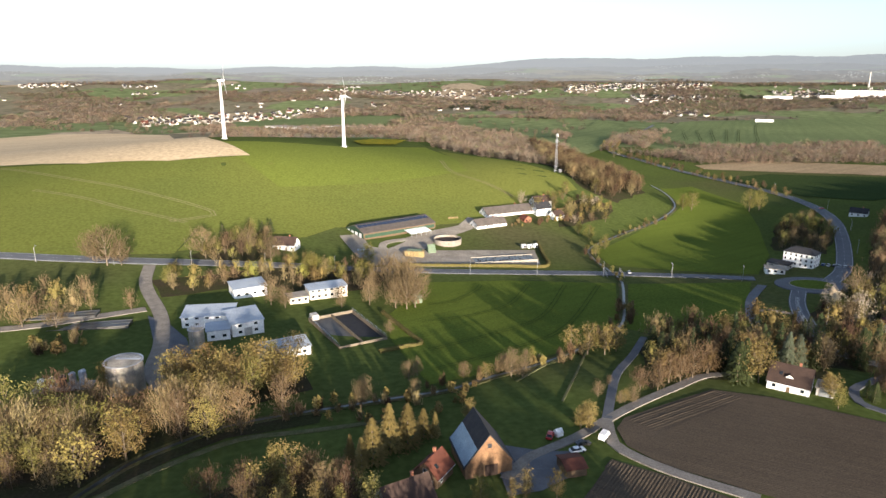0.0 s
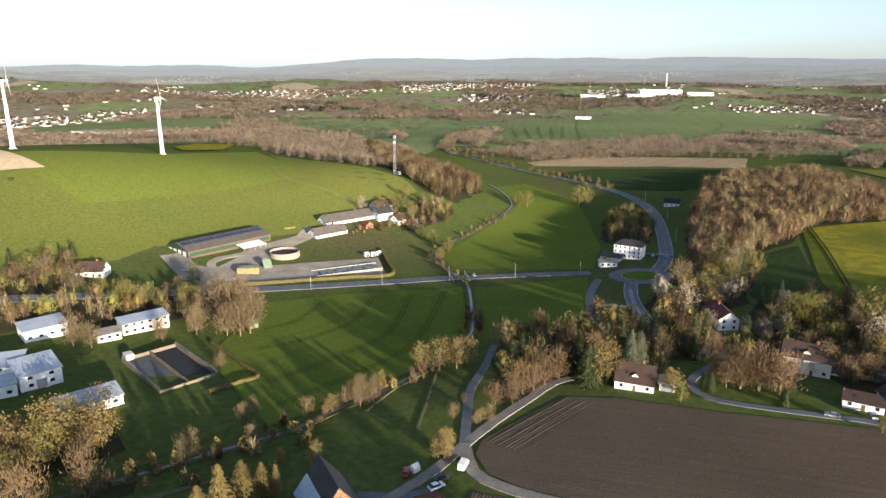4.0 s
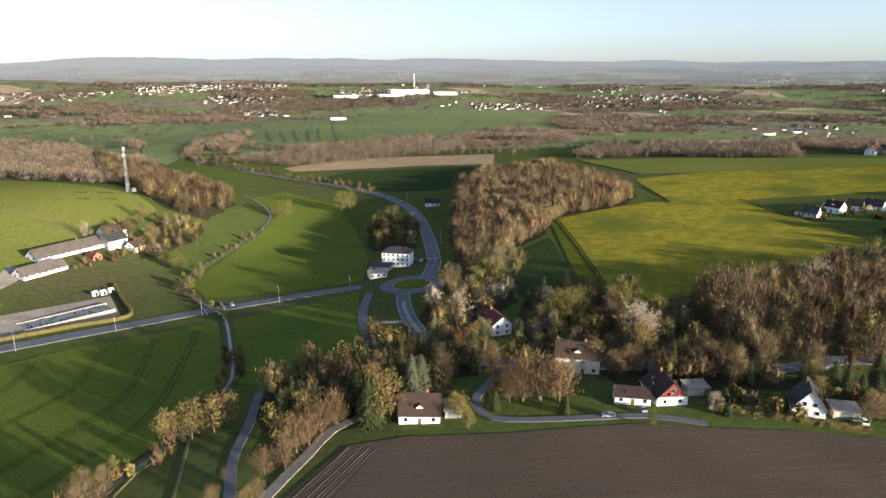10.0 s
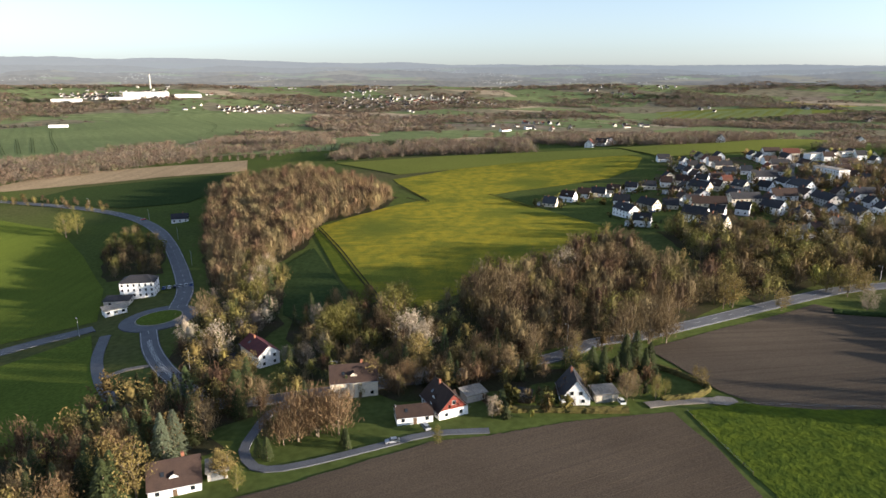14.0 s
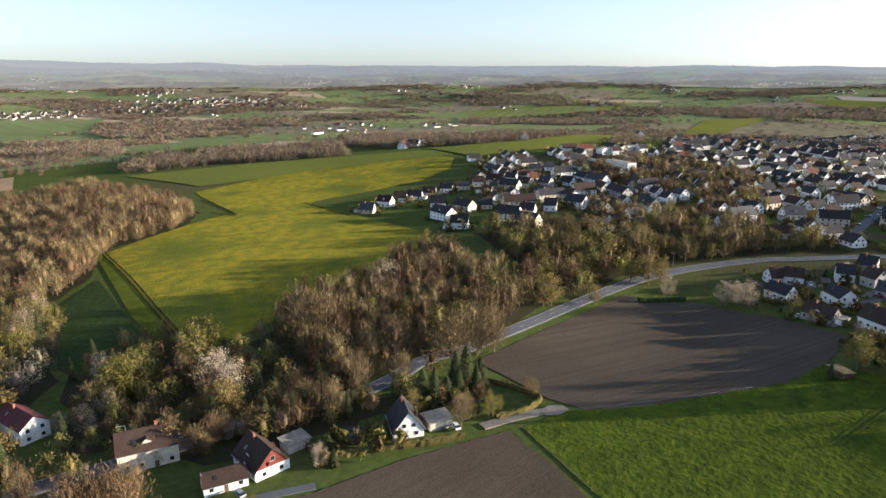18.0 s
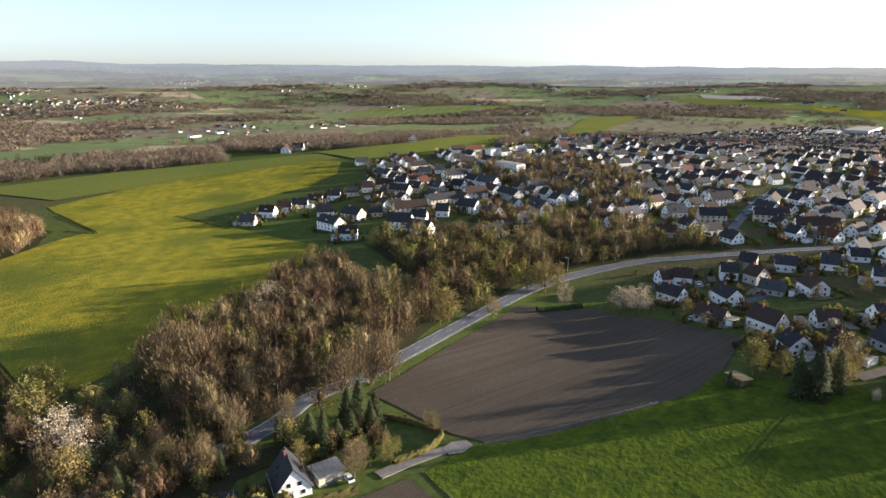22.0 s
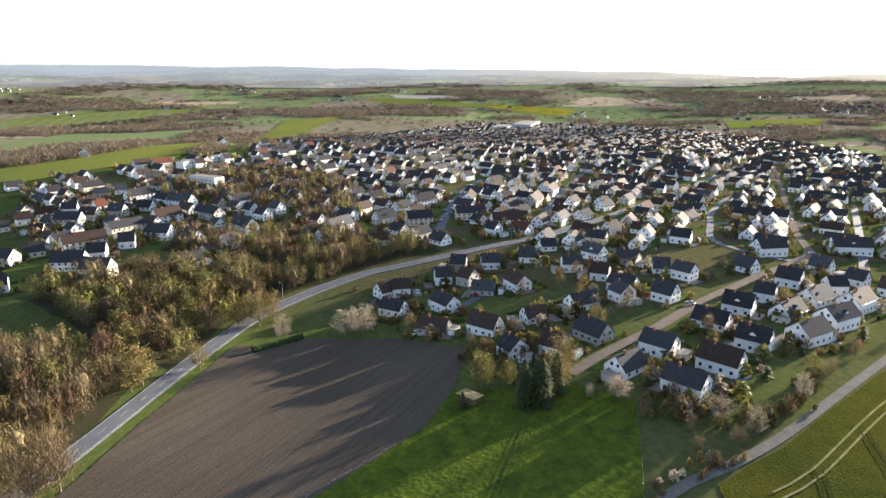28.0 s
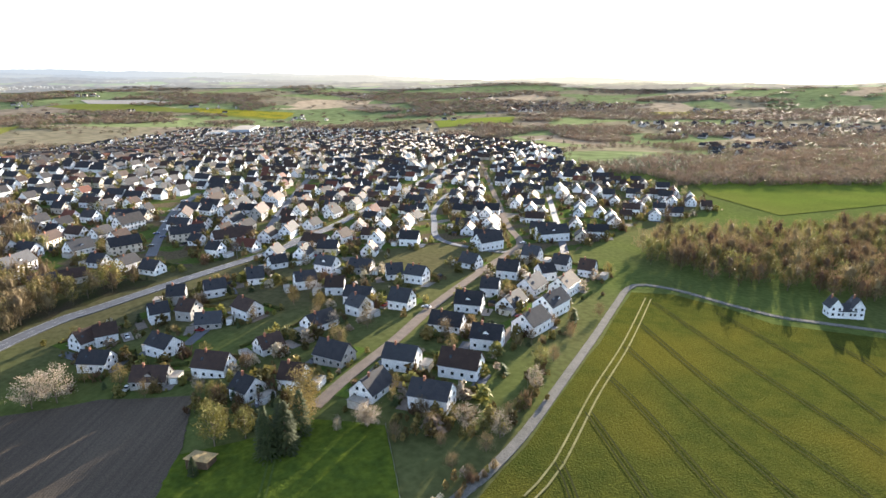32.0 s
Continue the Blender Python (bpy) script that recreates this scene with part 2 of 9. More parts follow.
BELT_WOOD = [(69.0, 206.6), (84.3, 232.3), (98.8, 241.7), (117.4, 241.7), (129.6, 232.9), (135.7, 215.5), (131.1, 202.1), (116.2, 206.8), (105.8, 211.4), (96.2, 212.9), (84.8, 209.6), (70.1, 195.8)]
GARDEN_WOOD = [(180.2, 212.8), (199.2, 213.2), (206.6, 183.3), (217.3, 172.8), (225.0, 153.4), (237.4, 137.1), (226.5, 136.6), (209.8, 149.7), (196.9, 159.7), (185.9, 175.2), (185.0, 184.4), (184.6, 200.0)]
WOOD_TANKS = [(-203.4, 258.1), (-201.5, 277.3), (-174.2, 288.1), (-138.9, 280.0), (-134.7, 270.4), (-158.4, 254.6), (-186.3, 240.1)]
WOOD_YELLOW = [(-95.6, 200.6), (-75.8, 205.1), (-52.2, 214.5), (-47.1, 200.0), (-64.7, 187.9), (-82.6, 182.5)]
WOOD_GARDEN = [(199.9, 239.2), (232.9, 237.1), (262.0, 220.2), (241.7, 188.4), (213.1, 188.0), (193.1, 207.6), (189.8, 222.4)]
WOOD_RIGHT = [(338.6, -333.4), (311.7, -401.9), (251.9, -533.1), (200.7, -507.2), (168.3, -322.6), (200.1, -301.3), (237.0, -287.3), (284.6, -271.1), (316.2, -276.5)]
WOOD_SLOPE = [(131, 1004), (161, 890), (191, 716), (190.0, 600.5), (148.8, 544.4), (123.1, 562.9), (107.9, 643.7)]
WOOD_SLOPE_LOW = [(77.1, 512.8), (98.5, 545.3), (128.3, 549.0), (141.3, 518.6), (116.4, 471.9), (89.7, 483.5)]
WOOD_ROADHOUSE = [(224.1, 421.5), (261.3, 493.4), (301.2, 519.6), (285.3, 458.2), (246.7, 402.0), (233.4, 413.9)]
WOOD_LANE = [(170.3, 275.8), (214.4, 315.7), (284.3, 357.6), (271.7, 328.3), (232.8, 298.4), (205.3, 282.4), (184.5, 264.1), (164.3, 252.1)]
YARD_GRAVEL = [(-68.7, 416.0), (-55.4, 423.4), (-47.2, 402.2), (-36.4, 396.9), (-21.1, 422.9), (-7.1, 442.2), (6.1, 451.0), (14.4, 457.5), (27.8, 470.6), (32.3, 466.7), (19.3, 447.1), (7.5, 434.1), (-5.3, 419.0), (-13.6, 397.4), (12.9, 387.4), (12.4, 376.2), (-28.1, 367.9), (-40.3, 369.9), (-51.7, 377.4)]
HEDGE_CLAMP = [(-27.2, 366.9), (-12.9, 367.3), (12.2, 369.5), (38.1, 371.2), (62.3, 373.1), (64.5, 400.7), (64.7, 428.0)]
HEDGE_BASIN = [(-28.1, 282.9), (-21.6, 269.5), (-14.1, 254.1), (-8.9, 242.4), (-15.5, 238.5), (-25.0, 233.6)]
WOOD_LANE_HOUSE = [(80.2, 238.7), (100.1, 254.1), (107.3, 236.0), (130.7, 258.4), (149.6, 245.5), (161.0, 227.7), (150.7, 207.7), (134.5, 214.3), (126.7, 219.4), (113.9, 214.1), (105.0, 203.4), (91.6, 201.8), (77.2, 216.0)]
WOOD_ROUNDABOUT = [(185.0, 282.5), (213.0, 291.9), (255.3, 314.9), (274.7, 322.0), (238.6, 287.8), (214.2, 267.2), (165.6, 240.0), (166.7, 248.3), (176.6, 265.1)]
WOOD_WINE_HOUSE = [(225.6, 269.9), (250.4, 267.6), (266.2, 242.5), (221.2, 207.0), (191.9, 209.4), (176.1, 214.4), (181.1, 225.7), (199.9, 239.2)]
WOOD_RED_GABLE = [(226.1, 210.9), (252.9, 207.5), (239.5, 161.0), (230.0, 142.5), (210.1, 145.5), (209.6, 156.2), (196.9, 159.7), (204.0, 173.8), (201.0, 186.8)]
GARDEN_DARK = [(198.2, 150.6), (208.1, 144.5), (214.8, 135.4), (250.1, 121.0), (246.2, 109.9), (231.2, 103.3), (227.3, 118.9), (218.6, 123.2), (205.7, 123.5), (191.8, 135.9), (186.6, 142.9)]
PATH_BELT = [(261.9, -51.2), (257.8, -65.1), (244.4, -75.1), (234.6, -80.6), (248.1, -100.7), (258.1, -120.7), (249.8, -119.0), (237.0, -93.7), (227.9, -76.0), (234.3, -66.2), (243.8, -54.3), (251.5, -46.2)]
PATH_HEDGE = [(222.2, -29.5), (228.2, -51.5), (227.7, -60.3), (220.9, -49.9), (218.1, -32.3), (217.6, -27.8)]
FIELD_CORNER = [(319.5, -12.6), (334.9, -30.4), (323.6, -35.5), (296.7, -46.1), (284.9, -39.7), (286.0, -19.0), (302.1, -15.1)]
HEDGE_PLOT = [(256.0, 116.8), (253.2, 106.9), (248.7, 95.3), (245.2, 91.7), (240.0, 92.4), (233.8, 96.1), (228.1, 102.6)]
VILLAGE_GREEN = [(736, 133), (789, 67), (844, 33), (775, -10), (715, -46), (577, -26), (570, 15), (633, 44), (661, 80), (673, 116)]
FAR_TRACKS = [[(1120, 2240), (1010, 2080), (845, 1767), (574, 1186), (510, 1090)], [(1480, 2010), (1334, 1766), (1128, 1515), (1040, 1440)], [(617, 1681), (445, 1190)], [(653, 1682), (460, 1160)],
              [(697, 1699), (482, 1156)], [(736, 1697), (504, 1156)], [(771, 1702), (527, 1162)]]
VILLAGE_EDGE = [(560, 105), (552, 54), (546, -1), (490, -22), (462, 12), (480, 45), (500, 75), (525, 108)]
# out of view, added to cast shade on the farmstead, meadow and corner wood
SHADE_WOOD = [(-130, 30), (-128, 66), (-100, 92), (-62, 92), (-20, 96), (30, 98), (62, 92), (70, 62), (40, 68), (-20, 68)]
FARM_SHRUBS = [(50, 458), (66, 462), (84, 474), (100, 480), (104, 496), (92, 496), (82, 481), (66, 470), (52, 466)]
FARM_ORCHARD = [(88, 470), (104, 478), (128, 500), (140, 520), (128, 545), (104, 520), (96, 500)]
FOOT_PATH_WEST = [(56.8, 238.0), (39.4, 219.5), (25.2, 202.5)]
FOOT_PATH_EAST = [(57.2, 235.1), (46.4, 207.0), (38.0, 185.6)]
CALF_HUTCHES = [(53.6, 415.8), (57.6, 415.8), (61.7, 418.2)]
BALE_SPOTS = [(4.6, 467.5), (-53.3, 391.3)]
# houses: x, y, direction of the ridge, length
HOUSES_SOUTH = [
    (414.5, -6.0, 109, 6.7), (412.7, -14.2, 82, 9.1), (389.7, -4.7, 43, 11.8), (380.1, -27.9, 18, 12.4),
    (356.4, -14.9, 48, 12.8), (343.0, -33.3, 35, 13.4), (313.2, -32.6, 13, 8.4), (343.4, -56.1, 89, 9.4),
    (306.8, -46.9, 35, 5.3), (311.3, -66.4, 19, 12.9), (346.5, -81.3, 99, 13.3), (390.9, -51.5, 60, 11.0),
    (418.1, -38.8, 81, 7.0), (433.5, -53.3, 60, 8.4), (409.2, -49.7, 31, 7.6), (428.6, -70.6, 74, 10.6),
    (388.1, -68.7, 8, 12.7), (430.3, -93.7, 66, 8.2), (447.5, -115.7, 81, 9.3), (419.0, -131.4, 22, 12.1),
    (402.4, -142.6, 35, 12.7), (381.0, -148.7, 60, 8.5), (366.7, -152.6, 22, 10.5),
]
HOUSES_LANE_A = [
    (382.4, -112.9, 48, 8.9), (362.0, -113.0, 34, 13.1), (348.3, -103.4, 8, 9.0), (339.6, -121.0, 24, 10.2),
    (402.8, -107.5, 72, 10.3), (279.5, -60.2, 109, 12.4), (287.8, -79.7, 29, 12.2), (258.6, -68.4, 28, 13.2),
    (268.1, -90.2, 27, 13.8), (278.8, -114.3, 31, 11.7), (303.6, -116.3, 29, 13.4), (314.3, -139.5, 32, 11.9),
    (324.4, -163.6, 33, 7.8),
]
HOUSES_LANE_B = [
    (303.8, -155.8, 107, 14.8), (279.2, -140.5, 101, 15.0), (315.1, -182.9, 104, 15.6), (288.6, -165.2, 100, 16.3),
    (325.8, -206.7, 70, 8.4), (303.2, -193.4, 106, 16.0), (340.1, -193.8, 28, 10.8), (354.5, -230.2, 17, 10.0),
    (333.2, -230.4, 17, 8.9), (315.9, -230.8, 20, 8.7), (368.1, -193.2, 12, 10.7), (392.1, -231.8, 82, 17.5),
    (383.0, -283.6, 65, 22.1),
]
HOUSES_LANE = HOUSES_LANE_A + HOUSES_LANE_B
HOUSES_RIVER = [
    (500.6, 154.7, 76, 17.7), (476.9, 136.5, 63, 16.6), (450.2, 139.2, 77, 10.9), (470.4, 183.2, 101, 12.2),
    (531.1, 196.2, 64, 16.0), (544.1, 183.2, 108, 11.4), (501.5, 204.3, 54, 20.0), (549.9, 223.9, 105, 12.4),
    (551.4, 157.1, 119, 27.5), (581.2, 136.7, 128, 24.5), (605.3, 112.1, 125, 20.0), (556.4, 112.4, 61, 16.5),
    (573.3, 96.5, 92, 11.9), (542.1, 130.6, 89, 9.3), (505.9, 80.3, 124, 10.0), (521.6, 68.7, 130, 12.7),
    (484.5, 90.9, 119, 12.0), (522.5, 144.4, 86, 10.1), (604.3, 195.1, 84, 8.6), (618.7, 177.9, 71, 17.8),
    (650.1, 200.0, 101, 12.5), (655.3, 184.4, 86, 10.4), (631.8, 166.9, 62, 13.7),
]
HOUSES_RIVER_EAST_A = [
    (635.0, 211.6, 110, 9.8), (620.7, 222.8, 109, 11.9), (607.5, 234.3, 100, 10.5), (636.7, 148.6, 60, 12.3),
    (648.6, 130.2, 61, 12.2), (724.5, 129.8, 117, 12.1), (716.1, 157.5, 109, 9.9), (704.5, 170.4, 105, 11.0),
    (683.6, 137.7, 126, 24.1), (652.8, 104.4, 42, 32.1), (606.7, 82.7, 35, 39.6), (561.2, 59.3, 24, 41.6),
    (547.7, 269.6, 85, 12.5), (567.0, 263.3, 106, 10.7), (579.6, 254.7, 98, 12.3),
]
HOUSES_RIVER_EAST_B = [
    (593.7, 246.1, 99, 11.4), (519.5, 273.6, 97, 11.0), (539.7, -3.1, 131, 20.9), (588.0, -29.2, 133, 17.6),
    (559.8, -39.9, 111, 15.4), (502.3, -8.5, 90, 12.6), (502.2, -22.9, 89, 12.5), (543.6, -61.7, 91, 18.5),
    (547.2, -102.8, 79, 22.0), (514.9, -120.2, 83, 30.7), (607.6, -123.9, 152, 108.3), (607.5, -84.0, 114, 20.3),
    (620.4, -174.3, 121, 20.4), (581.0, -171.7, 140, 27.2), (544.3, -142.7, 116, 13.4), (629.1, -211.8, 140, 36.3),
]
HOUSES_RIVER_EAST = HOUSES_RIVER_EAST_A + HOUSES_RIVER_EAST_B
TREES_GOLDEN = [
    (49.2, 229.5, 11.7), (55.2, 227.4, 13.5), (61.6, 227.1, 12.8), (66.9, 230.7, 11.3), (14.9, 205.2, 6.8), (8.1, 178.0, 6.0),
    (41.8, 166.3, 7.9), (40.1, 167.8, 7.1), (27.2, 133.6, 8.4), (-112.5, 196.0, 12.2), (106.8, 199.3, 17.8), (104.7, 200.2, 16.1),
    (124.2, 187.9, 8.7), (42.8, 169.8, 8.1), (41.5, 170.4, 7.1), (7.3, 174.4, 6.3), (57.4, 184.1, 5.2), (167.6, 229.7, 12.8),
    (164.2, 232.5, 11.4), (124.0, 186.8, 8.7), (125.4, 191.1, 6.9), (203.7, 181.1, 16.0), (246.8, 94.1, 7.3), (223.9, 127.7, 8.6),
    (207.7, 186.1, 13.9), (209.5, 185.4, 13.1), (276.7, -32.7, 14.8), (398.6, 57.5, 17.4), (402.5, 50.7, 15.9), (345.5, 105.7, 16.3),
    (349.5, 102.4, 17.0), (360.4, 82.5, 11.3),
]
TREES_GOLDEN_B = [
    (382.7, -89.5, 10.1), (365.8, -93.1, 9.8), (285.5, -101.9, 6.9), (330.8, -78.2, 6.9), (275.4, -66.9, 6.1), (286.1, -38.9, 16.4),
    (275.3, -162.0, 6.5), (288.8, -175.7, 7.0), (251.1, -62.9, 5.5), (248.6, -67.7, 5.5),
]
TREES_LEAFY = [
    (33.0, 219.6, 6.8), (8.8, 131.6, 7.9), (-43.9, 363.7, 14.3), (-71.5, 335.7, 13.3), (-136.7, 306.5, 10.6), (-85.0, 352.5, 10.4),
    (210.6, 229.6, 16.1), (218.6, 228.4, 15.7), (252.1, 224.1, 16.6), (225.1, 290.3, 15.8), (209.5, 228.5, 12.9), (218.6, 556.4, 17.5),
    (209.8, 554.7, 15.1), (273.7, 565.7, 20.0), (284.9, 570.4, 18.5), (103.4, 443.0, 11.6), (109.8, 422.8, 10.3), (99.3, 403.7, 9.1),
    (98.3, 455.2, 10.1), (-71.2, 335.1, 14.6), (-63.0, 337.3, 10.8), (-43.4, 333.7, 12.3), (166.7, 148.1, 6.3), (122.1, 179.6, 7.1),
    (233.1, 214.5, 21.0), (227.7, 104.4, 8.2), (233.2, 102.8, 6.3), (213.6, 229.6, 15.4), (206.3, 229.2, 15.1), (227.8, 129.6, 7.6),
    (248.9, 225.6, 16.1), (252.6, 232.2, 14.1),
]
TREES_LEAFY_B = [
    (210.5, 227.2, 15.8), (212.8, 224.9, 13.9), (208.1, 230.5, 11.8), (293.4, -13.9, 11.1), (287.5, -19.3, 10.3), (305.6, -15.0, 9.0),
    (403.2, 61.0, 14.4), (398.5, 66.9, 13.3), (252.8, -114.0, 9.9), (291.3, -11.2, 14.4), (356.1, -35.4, 8.4),
]
TREES_BARE = [
    (23.9, 206.6, 8.9), (27.7, 205.4, 7.2), (-25.9, 184.6, 10.0), (50.1, 189.1, 5.9), (21.6, 213.6, 6.6), (-9.2, 193.6, 6.0),
    (-22.6, 255.7, 6.5), (-48.2, 289.1, 11.6), (-17.2, 288.5, 17.9), (-22.7, 290.8, 16.0), (-13.3, 291.2, 16.9), (-21.5, 313.9, 15.6),
    (-74.3, 286.2, 11.5), (-81.7, 289.2, 14.4), (-35.8, 312.5, 12.4), (59.9, 183.7, 6.3), (55.5, 183.2, 4.5), (104.7, 222.7, 11.5),
    (134.6, 209.0, 13.1), (194.2, 287.8, 18.9), (156.1, 209.4, 11.3), (195.9, 177.5, 9.7), (210.3, 163.9, 10.1), (124.1, 210.2, 10.8),
    (186.6, 181.8, 9.5), (55.7, 198.1, 4.1), (25.6, 215.7, 7.7), (29.7, 213.9, 8.0), (22.4, 211.0, 7.5), (-17.5, 308.6, 23.4),
    (-22.9, 306.8, 20.5), (-26.6, 311.4, 22.0),
]
TREES_BARE_B = [
    (-13.0, 307.1, 18.2), (-35.5, 294.5, 14.5), (-9.2, 210.0, 7.1), (-12.0, 206.1, 7.7), (-25.7, 190.0, 9.2), (216.2, 161.2, 12.1),
    (216.6, 152.3, 12.4), (231.0, 149.7, 16.1), (224.2, 213.6, 12.8), (194.3, 179.2, 7.5), (223.3, 169.1, 11.4), (290.5, 118.5, 14.9),
    (279.8, 120.9, 13.3), (242.3, 139.2, 13.5), (264.6, 191.2, 24.4), (270.7, 188.9, 23.3), (272.1, 181.1, 24.4), (220.9, 111.7, 11.1),
    (265.8, 127.8, 20.1), (278.5, 121.3, 19.8), (283.1, 115.7, 21.2), (193.2, 180.2, 6.8), (221.0, 154.1, 11.4), (211.9, 164.5, 9.2),
    (229.3, -62.5, 5.9), (223.7, -50.4, 4.7), (235.8, -79.0, 6.4), (246.5, -56.7, 7.9), (255.4, -61.0, 7.4), (236.8, -85.2, 5.6),
    (253.3, -122.5, 6.6), (263.0, -145.6, 6.8),
]
TREES_BARE_C = [
    (272.4, -178.5, 6.7), (239.9, -55.2, 5.1), (230.2, -50.5, 4.9), (251.3, -48.0, 6.1), (354.0, -84.4, 8.0), (330.0, -94.5, 7.7),
    (378.1, -66.8, 8.2),
]
TREES_BARE_WIDE = [
    (-177.0, 326.2, 20.8), (-186.8, 330.9, 16.2), (-170.3, 327.6, 14.5), (-136.3, 353.4, 16.6), (-115.0, 368.0, 14.4), (-98.8, 356.3, 15.7),
    (-174.3, 249.7, 15.1), (-161.3, 251.3, 13.9),
]
TREES_SPRUCE = [
    (-18.8, 151.9, 13.8), (-14.7, 157.5, 15.1), (-9.9, 160.2, 13.6), (-21.5, 149.3, 9.6), (-2.3, 165.5, 7.9), (-5.6, 164.8, 9.6),
    (-25.1, 153.7, 8.2), (-134.1, 381.3, 10.4), (-114.3, 397.1, 10.0), (-111.0, 405.1, 9.4), (78.5, 224.8, 12.9), (91.7, 226.5, 12.4),
    (95.8, 226.5, 12.4), (102.2, 200.7, 16.1), (99.9, 200.2, 15.0), (104.4, 227.0, 12.4), (132.7, 212.6, 12.2), (136.0, 187.7, 6.4),
    (153.4, 171.2, 5.4), (124.1, 222.0, 10.2), (108.0, 222.5, 11.1), (149.3, 212.0, 10.2), (118.3, 192.0, 5.0), (151.8, 168.8, 6.4),
    (136.6, 184.8, 7.0), (233.7, 124.2, 13.1), (235.9, 129.1, 11.2), (248.4, 121.4, 13.6), (255.3, 119.6, 13.0), (251.6, 113.4, 10.9),
    (160.4, 220.8, 15.0), (123.0, 212.3, 12.7),
]
TREES_SPRUCE_B = [
    (103.1, 208.8, 11.6), (152.2, 216.8, 14.4), (272.5, -19.2, 12.7), (270.8, -23.7, 16.0), (275.6, -31.3, 14.8), (286.1, -38.7, 12.2),
    (333.2, -41.6, 7.4), (249.4, 121.3, 12.9), (249.7, 114.4, 9.2), (281.2, -0.8, 6.1), (274.2, -19.0, 15.9), (274.2, -24.3, 14.1),
    (796.3, -519.0, 33.4), (825.1, -538.1, 31.2), (341.6, -102.8, 8.1), (329.2, -22.2, 5.3),
]
TREES_GOLDEN_TALL = [
    (19.7, 133.3, 8.7), (16.2, 132.4, 7.2), (-70.6, 335.9, 13.3), (-77.0, 344.5, 11.9), (-101.0, 319.0, 12.6), (-111.8, 316.4, 11.0),
]
TREES_RUSSET = [
    (-33.6, 142.2, 9.2), (-37.4, 140.0, 9.1), (-42.8, 139.0, 7.6), (-26.7, 144.3, 7.0), (7.1, 206.7, 6.4), (76.3, 198.9, 11.5),
    (85.9, 203.1, 12.7), (92.5, 207.1, 12.3), (70.6, 192.9, 11.1), (65.2, 194.0, 8.3), (80.7, 200.2, 10.7), (143.9, 186.2, 12.5),
    (147.7, 183.9, 15.7), (152.9, 182.0, 16.1), (158.2, 180.2, 14.5), (142.4, 191.6, 10.3), (192.2, 178.8, 10.5), (237.5, 216.9, 12.8),
    (236.5, 223.1, 10.5), (145.6, 189.9, 13.3), (147.5, 184.0, 16.1), (152.6, 180.9, 14.4), (156.8, 176.8, 15.2), (152.3, 184.5, 13.1),
]
TREES_LEAFY_WIDE = [
    (-28.8, 139.5, 8.3), (-20.0, 136.6, 7.4), (-101.3, 164.1, 15.7), (-106.1, 161.1, 13.7), (-115.7, 161.1, 12.0), (-63.4, 141.2, 6.1),
]
TREES_BLUE_SPRUCE = [
    (121.2, 209.1, 15.5), (125.3, 209.8, 14.3),
]
TREES_BLOSSOM = [
    (213.5, 186.9, 17.9), (176.2, 257.4, 15.9), (211.1, 279.0, 10.3), (198.4, 222.9, 10.0), (192.0, 226.9, 8.1), (187.4, 231.7, 7.1),
    (62.7, 504.0, 12.6), (222.9, 200.2, 16.3), (192.0, 143.9, 6.1), (202.7, 139.6, 4.3), (214.4, 240.4, 13.2), (332.4, 181.1, 18.8),
    (261.8, 324.5, 13.8), (245.5, 313.0, 13.1), (230.6, 203.7, 12.6), (189.0, 142.9, 7.3), (225.5, 253.4, 8.7), (188.5, 221.5, 8.8),
    (268.1, 161.1, 9.3), (264.1, -46.4, 8.0), (268.1, -39.1, 4.1), (381.3, 48.8, 12.6), (374.0, 21.6, 13.4), (371.4, 14.1, 15.0),
    (378.2, 17.8, 11.8), (263.1, -46.5, 8.7), (270.7, -41.1, 4.0), (240.6, -66.1, 8.9), (231.3, -70.4, 9.1), (242.9, -99.2, 9.2),
    (341.8, -85.3, 7.8), (217.4, -212.2, 10.1),
]
TREES_BUDDING = [
    (253.4, 318.8, 15.7), (238.5, 307.3, 15.1), (268.2, 332.1, 16.4), (249.6, 243.2, 11.3), (231.1, 234.7, 12.2), (73.1, 491.5, 13.3),
    (87.7, 503.5, 14.6), (98.6, 494.5, 15.4), (102.3, 533.6, 14.6), (116.1, 514.3, 13.3), (133.2, 556.0, 13.4),
]
# belts of distant woodland
FAR_WOOD_1 = [(-860, 1940), (-648, 2190), (-251, 2026), (27, 1928), (148, 1093), (98, 966), (-20, 972), (-266, 1374), (-487, 1546)]
FAR_WOOD_2 = [(-17, 819), (147, 959), (202, 642), (165, 591), (107, 619)]
FAR_WOOD_3 = [(-347, 2821), (497, 2677), (354, 2093), (-120, 2182)]
FAR_WOOD_4 = [(-1984, 2972), (-672, 3528), (-592, 3095), (-1651, 2457)]
FAR_WOOD_5 = [(-627, 3285), (616, 3341), (661, 2793), (-203, 2828)]
FAR_WOOD_6 = [(269, 916), (383, 963), (667, 975), (569, 827), (347, 849)]
FAR_WOOD_7 = [(296, 1076), (415, 1384), (635, 1856), (578, 1603), (307, 990)]
FAR_WOOD_8 = [(250, 1637), (390, 2093), (378, 1855), (231, 1328)]
FAR_WOOD_9 = [(651, 3538), (1998, 2989), (1597, 2371), (895, 2634)]
FAR_WOOD_10 = [(-1651, 2457), (-1232, 2458), (-1010, 2242), (-1272, 1880)]
FAR_WOOD_11 = [(703, 1001), (1329, 1564), (1975, 1658), (1541, 1301), (763, 826), (646, 852)]
FAR_WOOD_12 = [(401, 1035), (525, 1042), (682, 987), (630, 831), (484, 886), (383, 938)]
